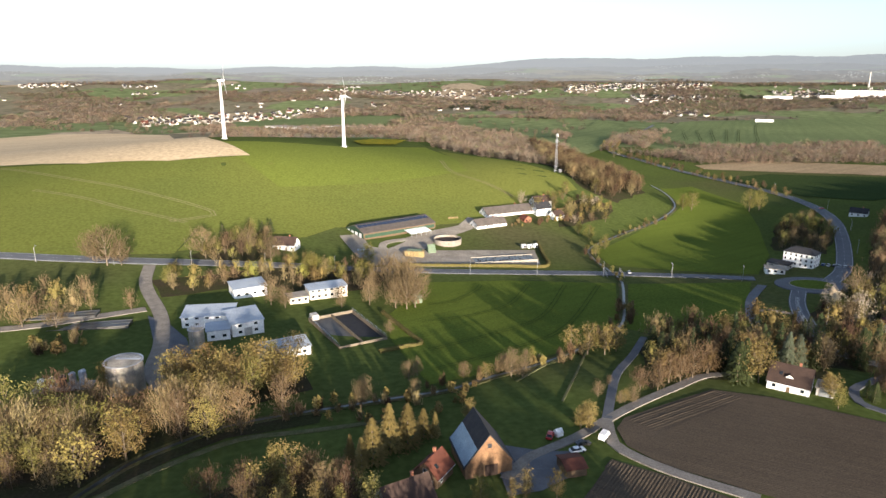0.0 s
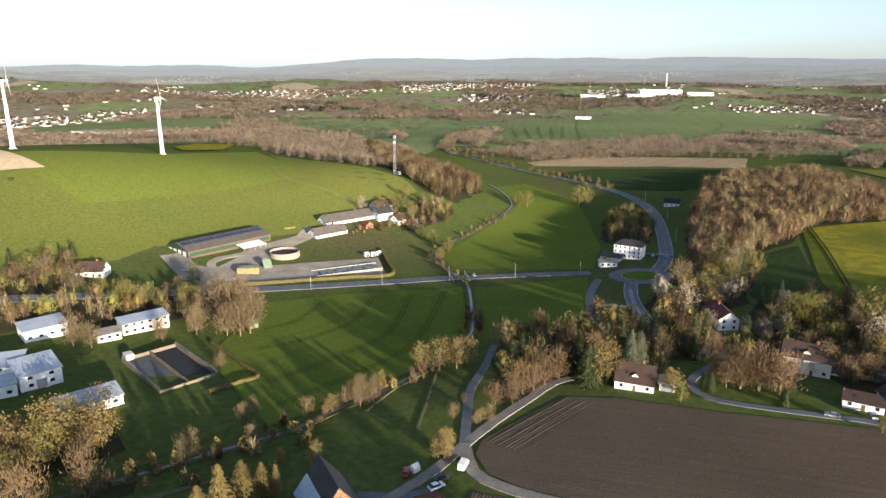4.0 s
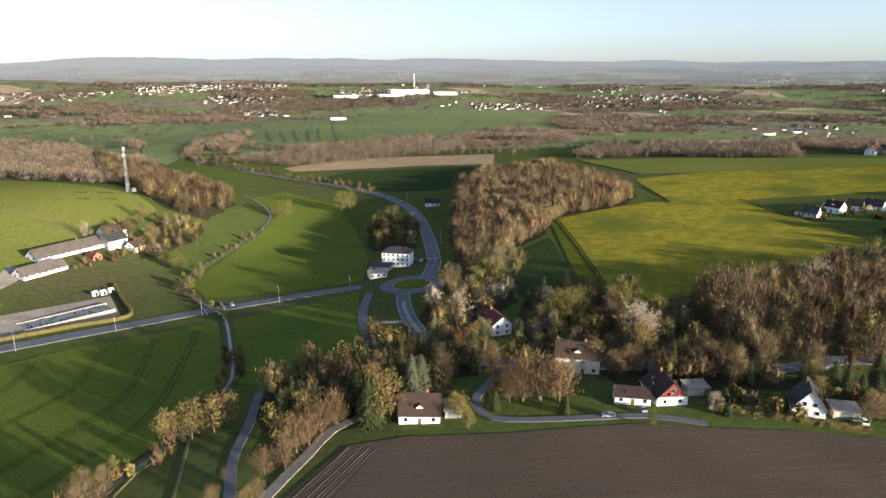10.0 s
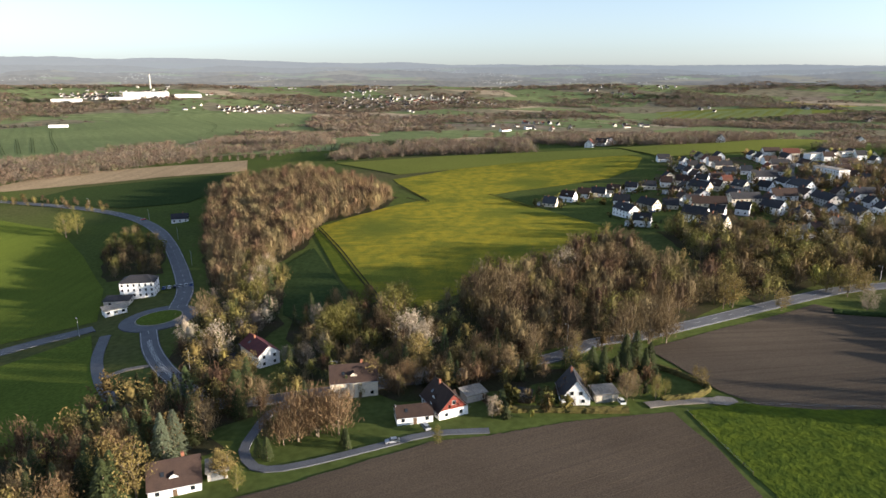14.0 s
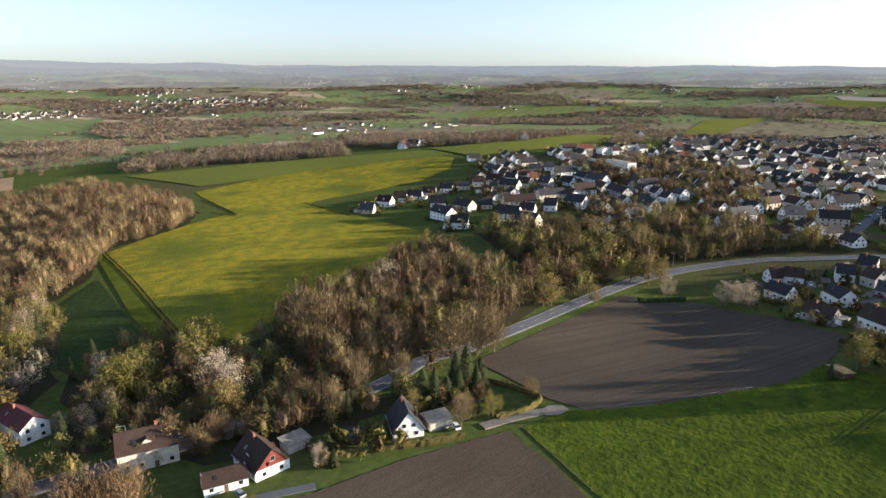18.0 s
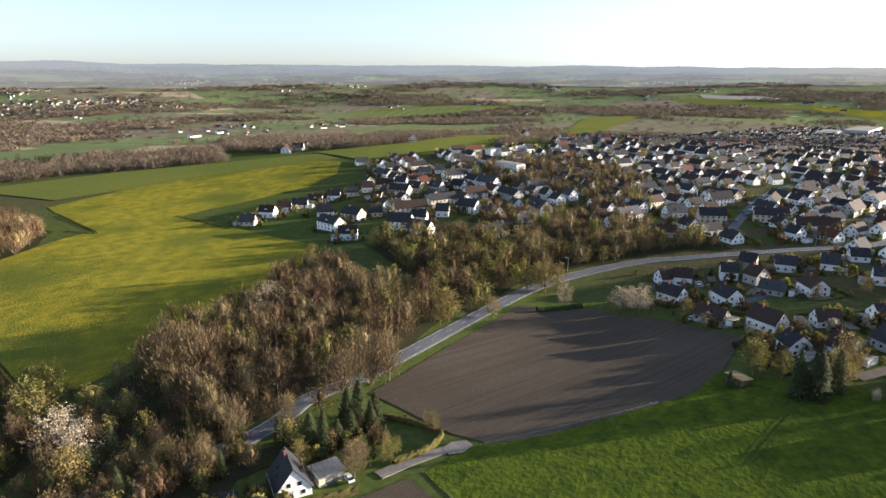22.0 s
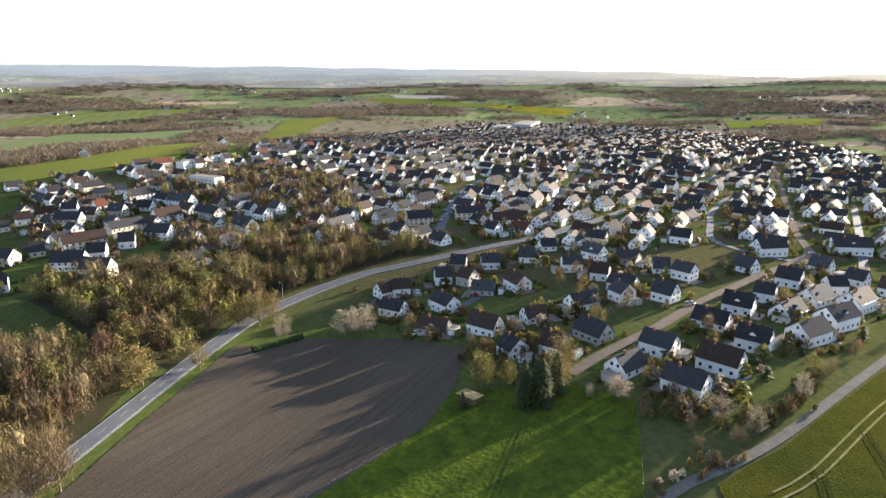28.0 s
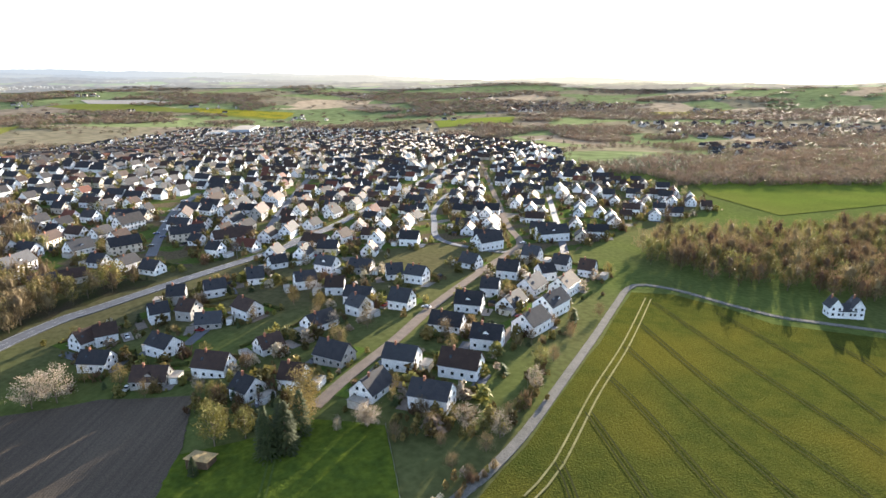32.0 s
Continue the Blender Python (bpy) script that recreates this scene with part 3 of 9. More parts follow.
FAR_WOOD_13 = [(808, 768), (945, 697), (862, 491), (768, 434), (727, 535), (695, 666)]
FAR_WOOD_14 = [(2016, 1607), (2915, 1055), (2656, 940), (1908, 1256)]
FAR_WOOD_15 = [(1585, 872), (2150, 546), (2483, 235), (2094, 203), (1742, 488), (1251, 633)]
FAR_WOOD_16 = [(2685, 3433), (3657, 2840), (3537, 1912), (2736, 2525)]
FAR_WOOD_17 = [(3362, 1647), (4068, 382), (3703, 347), (3092, 1367)]
FAR_WOOD_18 = [(1362, 4132), (2976, 5012), (2954, 3208), (1901, 3386)]
FAR_WOOD_19 = [(1785, 2087), (2247, 1757), (1883, 1529), (1584, 1798)]
FAR_WOOD_20 = [(874, 997), (1482, 1491), (2018, 1634), (1627, 1289), (814, 810)]
FAR_WOOD_21 = [(670, 671), (823, 649), (876, 472), (779, 409), (726, 553), (650, 629)]
FAR_WOOD_22 = [(3753, 1652), (4070, 344), (3670, 21), (3345, 1163)]
FAR_WOOD_23 = [(3203, -101), (3348, -1096), (2869, -935), (2529, -443), (2737, -142)]
FAR_WOOD_24 = [(2748, -246), (3060, -999), (2569, -832), (2322, -319)]
FAR_WOOD_25 = [(2181, 2444), (2606, 1976), (2791, 1298), (2243, 1709), (1838, 2070)]
FAR_WOOD_26 = [(3378, 984), (3508, 517), (3085, 423), (3001, 884)]
FAR_WOOD_27 = [(2987, 495), (3127, -123), (3385, -581), (2889, -631), (2517, -121), (2648, 375)]
FAR_WOOD_28 = [(2512, 753), (2655, 412), (2160, 319), (1989, 608)]
FAR_WOOD_29 = [(3922, -2091), (2612, -3122), (1937, -2289), (2368, -1830), (2880, -1600)]
FAR_WOOD_30 = [(4141, 361), (3925, -1618), (3368, -1712), (3650, -512)]
FAR_WOOD_31 = [(2651, -958), (2368, -1322), (2151, -1168), (2347, -881)]
FAR_WOOD_32 = [(3520, -1729), (2593, -2675), (907, -3114), (727, -2426), (1478, -2069), (2361, -1701)]
FAR_WOOD_33 = [(3363, -419), (3490, -654), (3124, -740), (2935, -456), (2887, -343)]
FAR_WOOD_34 = [(1775, -1777), (698, -2314), (386, -1068), (691, -1026), (1273, -1412)]
FAR_WOOD_35 = [(638, -736), (639, -1134), (357, -950), (309, -757), (466, -608)]
FAR_WOODS = [FAR_WOOD_1, FAR_WOOD_2, FAR_WOOD_3, FAR_WOOD_4, FAR_WOOD_5, FAR_WOOD_6, FAR_WOOD_7, FAR_WOOD_8, FAR_WOOD_9, FAR_WOOD_10, FAR_WOOD_11, FAR_WOOD_12, FAR_WOOD_13, FAR_WOOD_14, FAR_WOOD_15, FAR_WOOD_16, FAR_WOOD_17, FAR_WOOD_18, FAR_WOOD_19, FAR_WOOD_20, FAR_WOOD_21, FAR_WOOD_22, FAR_WOOD_23, FAR_WOOD_24, FAR_WOOD_25, FAR_WOOD_26, FAR_WOOD_27, FAR_WOOD_28, FAR_WOOD_29, FAR_WOOD_30, FAR_WOOD_31, FAR_WOOD_32, FAR_WOOD_33, FAR_WOOD_34, FAR_WOOD_35]
TOWN_1 = [(-710, 3737), (220, 3910), (699, 3803), (349, 3520), (-535, 3421)]
TOWN_2 = [(754, 4116), (1571, 3893), (1388, 3579), (674, 3667)]
TOWN_3 = [(-1118, 2285), (-845, 2567), (-458, 2761), (-467, 2428), (-877, 1940)]
TOWN_4 = [(961, 3355), (1298, 3268), (1167, 2992), (840, 3111)]
TOWN_5 = [(-2337, 3663), (-2118, 3889), (-1978, 3626), (-2197, 3438)]
TOWN_6 = [(-381, 3617), (-73, 3635), (-128, 3428), (-391, 3437)]
TOWN_7 = [(2258, 2309), (2740, 2286), (3000, 1854), (2664, 1742), (2187, 2026)]
TOWN_8 = [(1840, 2449), (2258, 2309), (2052, 2101), (1724, 2224)]
TOWN_9 = [(1310, 3978), (1594, 3936), (1481, 3698), (1231, 3747)]
TOWN_10 = [(1633, 3451), (2211, 3281), (1924, 2864), (1634, 3123)]
TOWN_11 = [(918, 2830), (1054, 2787), (1012, 2494), (823, 2546)]
TOWN_12 = [(2476, 2141), (2974, 1804), (2754, 1611), (2394, 1935)]
TOWN_13 = [(3248, 350), (3305, 237), (3129, 207), (3101, 360)]
TOWN_14 = [(4271, -7), (4341, -108), (4067, -95), (4073, -2)]
TOWN_15 = [(2276, -2301), (2185, -2595), (1937, -2289), (1995, -2030)]
TOWN_16 = [(2225, -2193), (1950, -2794), (1814, -2410), (2029, -2057)]
TOWN_17 = [(1391, -1971), (1178, -2336), (727, -2426), (639, -2083), (988, -1580)]
TOWN_18 = [(787, -1303), (701, -1644), (546, -1147), (585, -934)]
TOWN_19 = [(3917, -828), (3991, -955), (3801, -930), (3763, -815)]
TOWNS = [TOWN_1, TOWN_2, TOWN_3, TOWN_4, TOWN_5, TOWN_6, TOWN_7, TOWN_8, TOWN_9, TOWN_10, TOWN_11, TOWN_12, TOWN_13, TOWN_14, TOWN_15, TOWN_16, TOWN_17, TOWN_18, TOWN_19]
VILLAGE_NORTH = [(772, 254), (794, 199), (860, 128), (919, 50), (1601, -123), (1912, -386), (2201, -778), (2104, -1052), (1762, -1126), (1356, -1157), (997, -1004), (772, -810), (468, -423), (428, -285), (453, -215), (474, -142), (485, -90), (484, -44), (520, 0), (552, 42), (540, 92), (520, 136), (589, 214)]
VILLAGE_SOUTH = [(556, -105), (736, -276), (1579, -1087), (1219, -1123), (684, -692), (488, -587), (380.8, -521.7), (369.3, -410.9), (369.3, -319.1), (350.7, -262.3), (383.9, -242.3), (418, -225), (431, -188), (423, -126)]
BOTTOM_WOOD = [(-65.3, 132.1), (-52.4, 142.7), (-33.4, 148.6), (-20.4, 140.2), (-11.2, 130.5), (-35.5, 120.8)]
COTTAGE_WOOD = [(-142.5, 348.5), (-121.1, 402.7), (-109.0, 397.2), (-103.5, 361.9), (-120.4, 343.2)]
WORKS_WOOD = [(-144.6, 308.8), (-98.3, 342.3), (-46.9, 356.3), (-29.7, 344.0), (-42.5, 319.4), (-69.5, 307.8), (-88.9, 317.4), (-130.9, 292.2)]
TANK_WOOD = [(-165.8, 229.1), (-144.6, 241.8), (-137.3, 234.4), (-152.0, 220.4)]
SCRUB_BOTTOM = [(-40.7, 187.0), (2.9, 192.8), (18.1, 196.3), (2.7, 176.5), (-24.2, 171.0), (-38.5, 175.4)]
TRAMLINE_1 = [(272.8, -220.3), (245.9, -158.4), (229.0, -114.0), (212.2, -72.7), (208.3, -55.9)]
TRAMLINE_2 = [(267.9, -217.0), (221.2, -187.8), (156.0, -152.0)]
TRAMLINE_3 = [(257.1, -185.4), (203.3, -149.4), (152.6, -125.0)]
TRAMLINE_4 = [(244.6, -156.3), (201.6, -129.5), (165.1, -108.7)]
TRAMLINE_5 = [(233.3, -127.3), (218.2, -119.4), (176.7, -93.8)]
TRAMLINE_6 = [(223.0, -101.3), (205.6, -90.0), (188.6, -79.0)]
TRAMLINE_7 = [(212.8, -73.5), (206.7, -69.3), (200.8, -64.4)]
TRAMLINE_8 = [(242.4, -229.3), (196.9, -202.9), (161.8, -175.2)]
TRAMLINE_9 = [(195.2, -232.7), (181.4, -224.7), (171.8, -215.0)]
RAPE_TRACK_1 = [(363.1, 387.3), (320.1, 326.3), (291.1, 287.3), (259.6, 244.3)]
RAPE_TRACK_2 = [(530, 439), (505, 401), (480, 370), (485, 397)]
RAPE_TRACK_3 = [(544, 346), (534, 326), (504, 281)]
HILL_TRACK_1 = [(-369.6, 537.0), (-285.0, 479.9), (-211.7, 447.5), (-155.5, 425.5), (-157.2, 414.0), (-173.6, 399.7)]
HILL_TRACK_2 = [(-287.7, 448.7), (-242.3, 430.1), (-208.6, 414.5), (-163.4, 401.1)]
HILL_TRACK_3 = [(-2.1, 614.2), (8.1, 570.0), (36.6, 544.4), (58.1, 518.2)]
VALLEY_TRACK_1 = [(-8.0, 295.8), (4.4, 300.8), (17.2, 321.1), (20.2, 332.0)]
VALLEY_TRACK_2 = [(-9.9, 270.5), (11.9, 278.5), (31.9, 296.2), (46.3, 332.8)]
VALLEY_TRACK_3 = [(-5.4, 235.4), (23.0, 254.6), (45.6, 277.8), (66.3, 333.2)]
VALLEY_TRACK_4 = [(-2.9, 215.1), (25.7, 233.9), (52.9, 261.0), (84.8, 333.5)]
MEADOW_TRACK = [(233.1, 8.9), (250.5, -4.2), (265.7, -15.7), (281.6, -26.3)]

# ---- sky, sun ----
SUN_HEADING, SUN_HEIGHT = 160.0, 9.3
world = bpy.data.worlds.new("world")
scene.world = world
world.use_nodes = True
sky = world.node_tree.nodes.new("ShaderNodeTexSky")
sky.sky_type, sky.sun_disc = "NISHITA", False
sky.sun_elevation, sky.sun_rotation = radians(SUN_HEIGHT), radians(SUN_HEADING)
sky.air_density, sky.dust_density, sky.ozone_density = 1.0, 0.9, 1.6
world.node_tree.nodes["Background"].inputs["Strength"].default_value = 0.083
pale = world.node_tree.nodes.new("ShaderNodeHueSaturation")
pale.inputs["Saturation"].default_value = 0.5
cool = world.node_tree.nodes.new("ShaderNodeMix")
cool.data_type, cool.blend_type = "RGBA", "MULTIPLY"
cool.inputs[0].default_value, cool.inputs[7].default_value = 1.0, (0.87, 1.0, 1.24, 1)
world.node_tree.links.new(sky.outputs[0], pale.inputs["Color"])
world.node_tree.links.new(pale.outputs[0], cool.inputs[6])
world.node_tree.links.new(cool.outputs[2], world.node_tree.nodes["Background"].inputs["Color"])
sun = new("sun", bpy.data.lights.new("sun", "SUN"))
sun.data.energy, sun.data.angle, sun.data.color = 5.0, radians(0.6), (1.0, 0.86, 0.70)
sun.matrix_world = look((0, 0, 0), (-math.sin(radians(SUN_HEADING)) * math.cos(radians(SUN_HEIGHT)),
                                    -math.cos(radians(SUN_HEADING)) * math.cos(radians(SUN_HEIGHT)), -math.sin(radians(SUN_HEIGHT))))


# ---- materials ----
def material(name, tone, second=None, rough=0.85, scale=0.3, fine=3.0, bump=0.0, metal=0.0, spread=0.0, rows=None, patch=None, spec=0.3):
    """tone and second mix by broad noise, fine grain on top. rows: heading, spacing, tone of the furrows. patch: tone of larger blotches. spread: change from piece to piece."""
    mat = bpy.data.materials.new(name)
    mat.use_nodes = True
    nt = mat.node_tree
    n, link = nt.nodes, nt.links.new
    bsdf = n["Principled BSDF"]
    bsdf.inputs["Roughness"].default_value, bsdf.inputs["Metallic"].default_value = rough, metal
    bsdf.inputs["Specular IOR Level"].default_value = spec
    geo = n.new("ShaderNodeNewGeometry")

    def grain(size, detail=4):
        tex = n.new("ShaderNodeTexNoise")
        tex.inputs["Scale"].default_value, tex.inputs["Detail"].default_value = size, detail
        link(geo.outputs["Position"], tex.inputs["Vector"])
        return tex.outputs["Fac"]

    def ramp(fac, low, high):
        node = n.new("ShaderNodeMapRange")
        node.inputs["From Min"].default_value, node.inputs["From Max"].default_value = low, high
        link(fac, node.inputs["Value"])
        return node.outputs["Result"]

    def mix(fac, a, b, mode="MIX"):
        node = n.new("ShaderNodeMix")
        node.data_type, node.blend_type = "RGBA", mode
        for key, v in ((0, fac), (6, a), (7, b)):
            if isinstance(v, (int, float)):
                node.inputs[key].default_value = v
            elif isinstance(v, tuple):
                node.inputs[key].default_value = (*v, 1)
            else:
                link(v, node.inputs[key])
        return node.outputs[2]

    second = second or tuple(c * 0.72 for c in tone)
    color = mix(ramp(grain(scale), 0.35, 0.65), tone, second)
    if patch:
        color = mix(ramp(grain(scale * 0.16, 3), 0.48, 0.66), color, patch)
    if rows:
        heading, gap, furrow, depth = rows
        turn = n.new("ShaderNodeVectorRotate")
        turn.rotation_type = "Z_AXIS"
        turn.inputs["Angle"].default_value = radians(heading)
        link(geo.outputs["Position"], turn.inputs["Vector"])
        stretch, wave = n.new("ShaderNodeMapping"), n.new("ShaderNodeTexNoise")
        stretch.inputs["Scale"].default_value = (0.75 / gap, 0.012 / gap, 0.0)
        wave.inputs["Scale"].default_value, wave.inputs["Detail"].default_value = 1.0, 2.0
        link(turn.outputs["Vector"], stretch.inputs["Vector"])
        link(stretch.outputs["Vector"], wave.inputs["Vector"])
        strength = n.new("ShaderNodeMath")
        strength.operation = "MULTIPLY"
        link(ramp(wave.outputs["Fac"], 0.42, 0.68), strength.inputs[0])
        strength.inputs[1].default_value = depth
        color = mix(strength.outputs[0], color, furrow)
    color = mix(0.55, color, mix(ramp(grain(fine, 3), 0.3, 0.7), tuple([0.55] * 3), tuple([1.25] * 3)), "MULTIPLY")
    if spread:
        info = n.new("ShaderNodeObjectInfo")
        hsv = n.new("ShaderNodeHueSaturation")
        link(ramp(info.outputs["Random"], 0, 1), hsv.inputs["Value"])
        scaled = n.new("ShaderNodeMapRange")
        link(info.outputs["Random"], scaled.inputs["Value"])
        scaled.inputs["To Min"].default_value, scaled.inputs["To Max"].default_value = 1 - spread, 1 + spread
        link(scaled.outputs["Result"], hsv.inputs["Value"])
        link(color, hsv.inputs["Color"])
        color = hsv.outputs["Color"]
    link(color, bsdf.inputs["Base Color"])
    if bump:
        b = n.new("ShaderNodeBump")
        b.inputs["Strength"].default_value, b.inputs["Distance"].default_value = 0.8, bump
        link(grain(fine, 4), b.inputs["Height"])
        link(b.outputs["Normal"], bsdf.inputs["Normal"])
    return mat


def foliage(name, tone, second, spread=0.25, through=0.2):
    """Leaves and twigs, each piece a little lighter or darker, letting some light through."""
    mat = bpy.data.materials.new(name)
    mat.use_nodes = True
    n, link = mat.node_tree.nodes, mat.node_tree.links.new
    geo, info = n.new("ShaderNodeNewGeometry"), n.new("ShaderNodeObjectInfo")
    mix = n.new("ShaderNodeMix")
    mix.data_type = "RGBA"
    mix.inputs[6].default_value, mix.inputs[7].default_value = (*tone, 1), (*second, 1)
    link(geo.outputs["Random Per Island"], mix.inputs[0])
    hsv = n.new("ShaderNodeHueSaturation")
    vary = n.new("ShaderNodeMapRange")
    vary.inputs["To Min"].default_value, vary.inputs["To Max"].default_value = 1 - spread, 1 + spread
    link(info.outputs["Random"], vary.inputs["Value"])
    own, add, hue = n.new("ShaderNodeAttribute"), n.new("ShaderNodeMath"), n.new("ShaderNodeMath")
    own.attribute_name = "tone"
    add.operation, hue.operation = "ADD", "MULTIPLY_ADD"
    link(vary.outputs["Result"], add.inputs[0])
    link(own.outputs["Fac"], add.inputs[1])
    hue.inputs[1].default_value, hue.inputs[2].default_value = 0.045, 0.5
    link(own.outputs["Fac"], hue.inputs[0])
    link(hue.outputs[0], hsv.inputs["Hue"])
    link(add.outputs[0], hsv.inputs["Value"])
    link(mix.outputs[2], hsv.inputs["Color"])
    bsdf, out = n["Principled BSDF"], n["Material Output"]
    bsdf.inputs["Roughness"].default_value, bsdf.inputs["Specular IOR Level"].default_value = 0.8, 0.15
    link(hsv.outputs["Color"], bsdf.inputs["Base Color"])
    if through:
        glow, both = n.new("ShaderNodeBsdfTranslucent"), n.new("ShaderNodeMixShader")
        both.inputs[0].default_value = through
        link(hsv.outputs["Color"], glow.inputs["Color"])
        link(bsdf.outputs[0], both.inputs[1])
        link(glow.outputs[0], both.inputs[2])
        link(both.outputs[0], out.inputs["Surface"])
    return mat


def mosaic(name, across, tones, grain_size, blend=0.25):
    """Plots of different growth side by side: across is their usual width, tones a list of share and colour."""
    mat = bpy.data.materials.new(name)
    mat.use_nodes = True
    n, link = mat.node_tree.nodes, mat.node_tree.links.new
    bsdf = n["Principled BSDF"]
    bsdf.inputs["Roughness"].default_value, bsdf.inputs["Specular IOR Level"].default_value = 0.95, 0.0
    geo, bend, add, flat, cells, ramp = (n.new("ShaderNode" + k) for k in ("NewGeometry", "TexNoise", "VectorMath", "Mapping", "TexVoronoi", "ValToRGB"))
    bend.inputs["Scale"].default_value = 0.6 / across
    add.operation = "MULTIPLY_ADD"
    add.inputs[1].default_value = (across * blend * 4,) * 3
    link(geo.outputs["Position"], bend.inputs["Vector"])
    link(bend.outputs["Color"], add.inputs[0])
    link(geo.outputs["Position"], add.inputs[2])
    flat.inputs["Scale"].default_value = (1 / across, 0.62 / across, 0)
    flat.inputs["Rotation"].default_value = (0, 0, 0.6)
    link(add.outputs[0], flat.inputs["Vector"])
    cells.inputs["Scale"].default_value, cells.inputs["Randomness"].default_value = 1.0, 0.8
    link(flat.outputs[0], cells.inputs["Vector"])
    ramp.color_ramp.interpolation = "CONSTANT"
    at = 0.0
    for k, (share, tone) in enumerate(tones):
        stop = ramp.color_ramp.elements[k] if k < 2 else ramp.color_ramp.elements.new(at)
        stop.position, stop.color = at, (*tone, 1)
        at += share
    link(cells.outputs["Color"], ramp.inputs["Fac"])
    fine, vary, mix = n.new("ShaderNodeTexNoise"), n.new("ShaderNodeMapRange"), n.new("ShaderNodeMix")
    fine.inputs["Scale"].default_value, fine.inputs["Detail"].default_value = grain_size, 5
    link(geo.outputs["Position"], fine.inputs["Vector"])
    vary.inputs["From Min"].default_value, vary.inputs["From Max"].default_value = 0.3, 0.7
    vary.inputs["To Min"].default_value, vary.inputs["To Max"].default_value = 0.7, 1.3
    link(fine.outputs["Fac"], vary.inputs["Value"])
    mix.data_type, mix.blend_type = "RGBA", "MULTIPLY"
    mix.inputs[0].default_value = 1.0
    link(ramp.outputs["Color"], mix.inputs[6])
    link(vary.outputs["Result"], mix.inputs[7])
    link(mix.outputs[2], bsdf.inputs["Base Color"])
    return mat


# distant haze is put into these paler, greyer plot colours
HAZY_GROUND = mosaic("hazy_far_ground", 260, ((0.30, (0.145, 0.172, 0.078)), (0.24, (0.160, 0.142, 0.095)), (0.16, (0.125, 0.152, 0.070)), (0.10, (0.30, 0.24, 0.165)), (0.10, (0.175, 0.145, 0.108)), (0.04, (0.25, 0.22, 0.06)), (0.06, (0.17, 0.19, 0.085))), 0.03)
GARDENS = mosaic("garden_plots", 13, ((0.34, (0.060, 0.084, 0.022)), (0.26, (0.075, 0.078, 0.030)), (0.18, (0.085, 0.068, 0.042)), (0.12, (0.050, 0.066, 0.020)), (0.10, (0.16, 0.145, 0.125))), 0.7)
GRASS = material("grass", (0.093, 0.122, 0.024), (0.074, 0.100, 0.021), scale=0.03, fine=0.8, bump=0.15, patch=(0.099, 0.110, 0.027), spec=0.0)
GROUND = material("rough_ground", (0.076, 0.098, 0.027), (0.067, 0.084, 0.027), scale=0.02, fine=0.4, patch=(0.084, 0.078, 0.038), spec=0.0)
MEADOW = material("meadow", (0.078, 0.102, 0.015), (0.046, 0.068, 0.013), scale=0.2, fine=0.6, bump=0.4, spec=0.0)
CROP = material("winter_crop", (0.107, 0.136, 0.026), (0.091, 0.117, 0.023), scale=0.02, fine=1.2, bump=0.1, rows=(55, 3.0, (0.072, 0.095, 0.021), 0.35), spec=0.0)
CROP_WEST = material("winter_crop_west", (0.139, 0.152, 0.036), (0.115, 0.132, 0.034), scale=0.008, fine=0.6, patch=(0.154, 0.158, 0.041), spec=0.0)
CROP_BRIGHT = material("young_crop", (0.146, 0.172, 0.034), (0.129, 0.152, 0.034), scale=0.01, fine=0.6, spec=0.0)
# crop green made paler and bluer to stand for haze over far fields
CROP_HAZY = material("hazy_far_crop", (0.160, 0.190, 0.085), (0.138, 0.168, 0.075), scale=0.004, fine=0.15, rows=(25, 12.0, (0.11, 0.135, 0.065), 0.5), spec=0.0)
CROP_DARK = material("dark_crop", (0.034, 0.052, 0.020), (0.038, 0.056, 0.020), scale=0.01, fine=0.5, spec=0.0)
RAPE = material("rape_in_bloom", (0.282, 0.228, 0.027), (0.160, 0.156, 0.025), scale=0.12, fine=1.1, bump=0.5, rows=(145, 1.6, (0.10, 0.115, 0.022), 0.4), patch=(0.115, 0.128, 0.024), spec=0.0)
RAPE_GREEN = material("rape_edge", (0.098, 0.112, 0.018), (0.07, 0.09, 0.016), scale=0.2, fine=1.6, bump=0.3, spec=0.0)
TRAM = material("rape_green", (0.059, 0.062, 0.013), (0.041, 0.049, 0.011), scale=0.15, fine=1.6, bump=0.35, patch=(0.071, 0.066, 0.013), spec=0.0)
SOIL = material("ploughed_soil", (0.104, 0.080, 0.057), (0.085, 0.065, 0.046), scale=0.03, fine=2.2, bump=0.07, rows=(121, 0.9, (0.062, 0.050, 0.040), 0.3), patch=(0.112, 0.088, 0.063), spec=0.0)
SOIL_DARK = material("dark_soil", (0.094, 0.077, 0.059), (0.076, 0.062, 0.048), scale=0.02, fine=2.0, bump=0.08, rows=(135, 1.4, (0.046, 0.037, 0.030), 0.4), patch=(0.104, 0.085, 0.064), spec=0.0)
TAN = material("dry_field", (0.560, 0.430, 0.275), (0.510, 0.390, 0.245), scale=0.01, fine=0.3, spec=0.0)
STUBBLE = material("dry_stubble", (0.330, 0.245, 0.150), (0.285, 0.210, 0.128), scale=0.02, fine=0.4, rows=(60, 6.0, (0.22, 0.165, 0.10), 0.5), spec=0.0)
ASPHALT = material("asphalt", (0.115, 0.12, 0.132), (0.094, 0.098, 0.11), rough=0.8, scale=0.2, fine=3, spec=0.1)
LANE = material("worn_lane", (0.221, 0.200, 0.174), (0.170, 0.153, 0.136), scale=0.3, fine=2, spec=0.0)
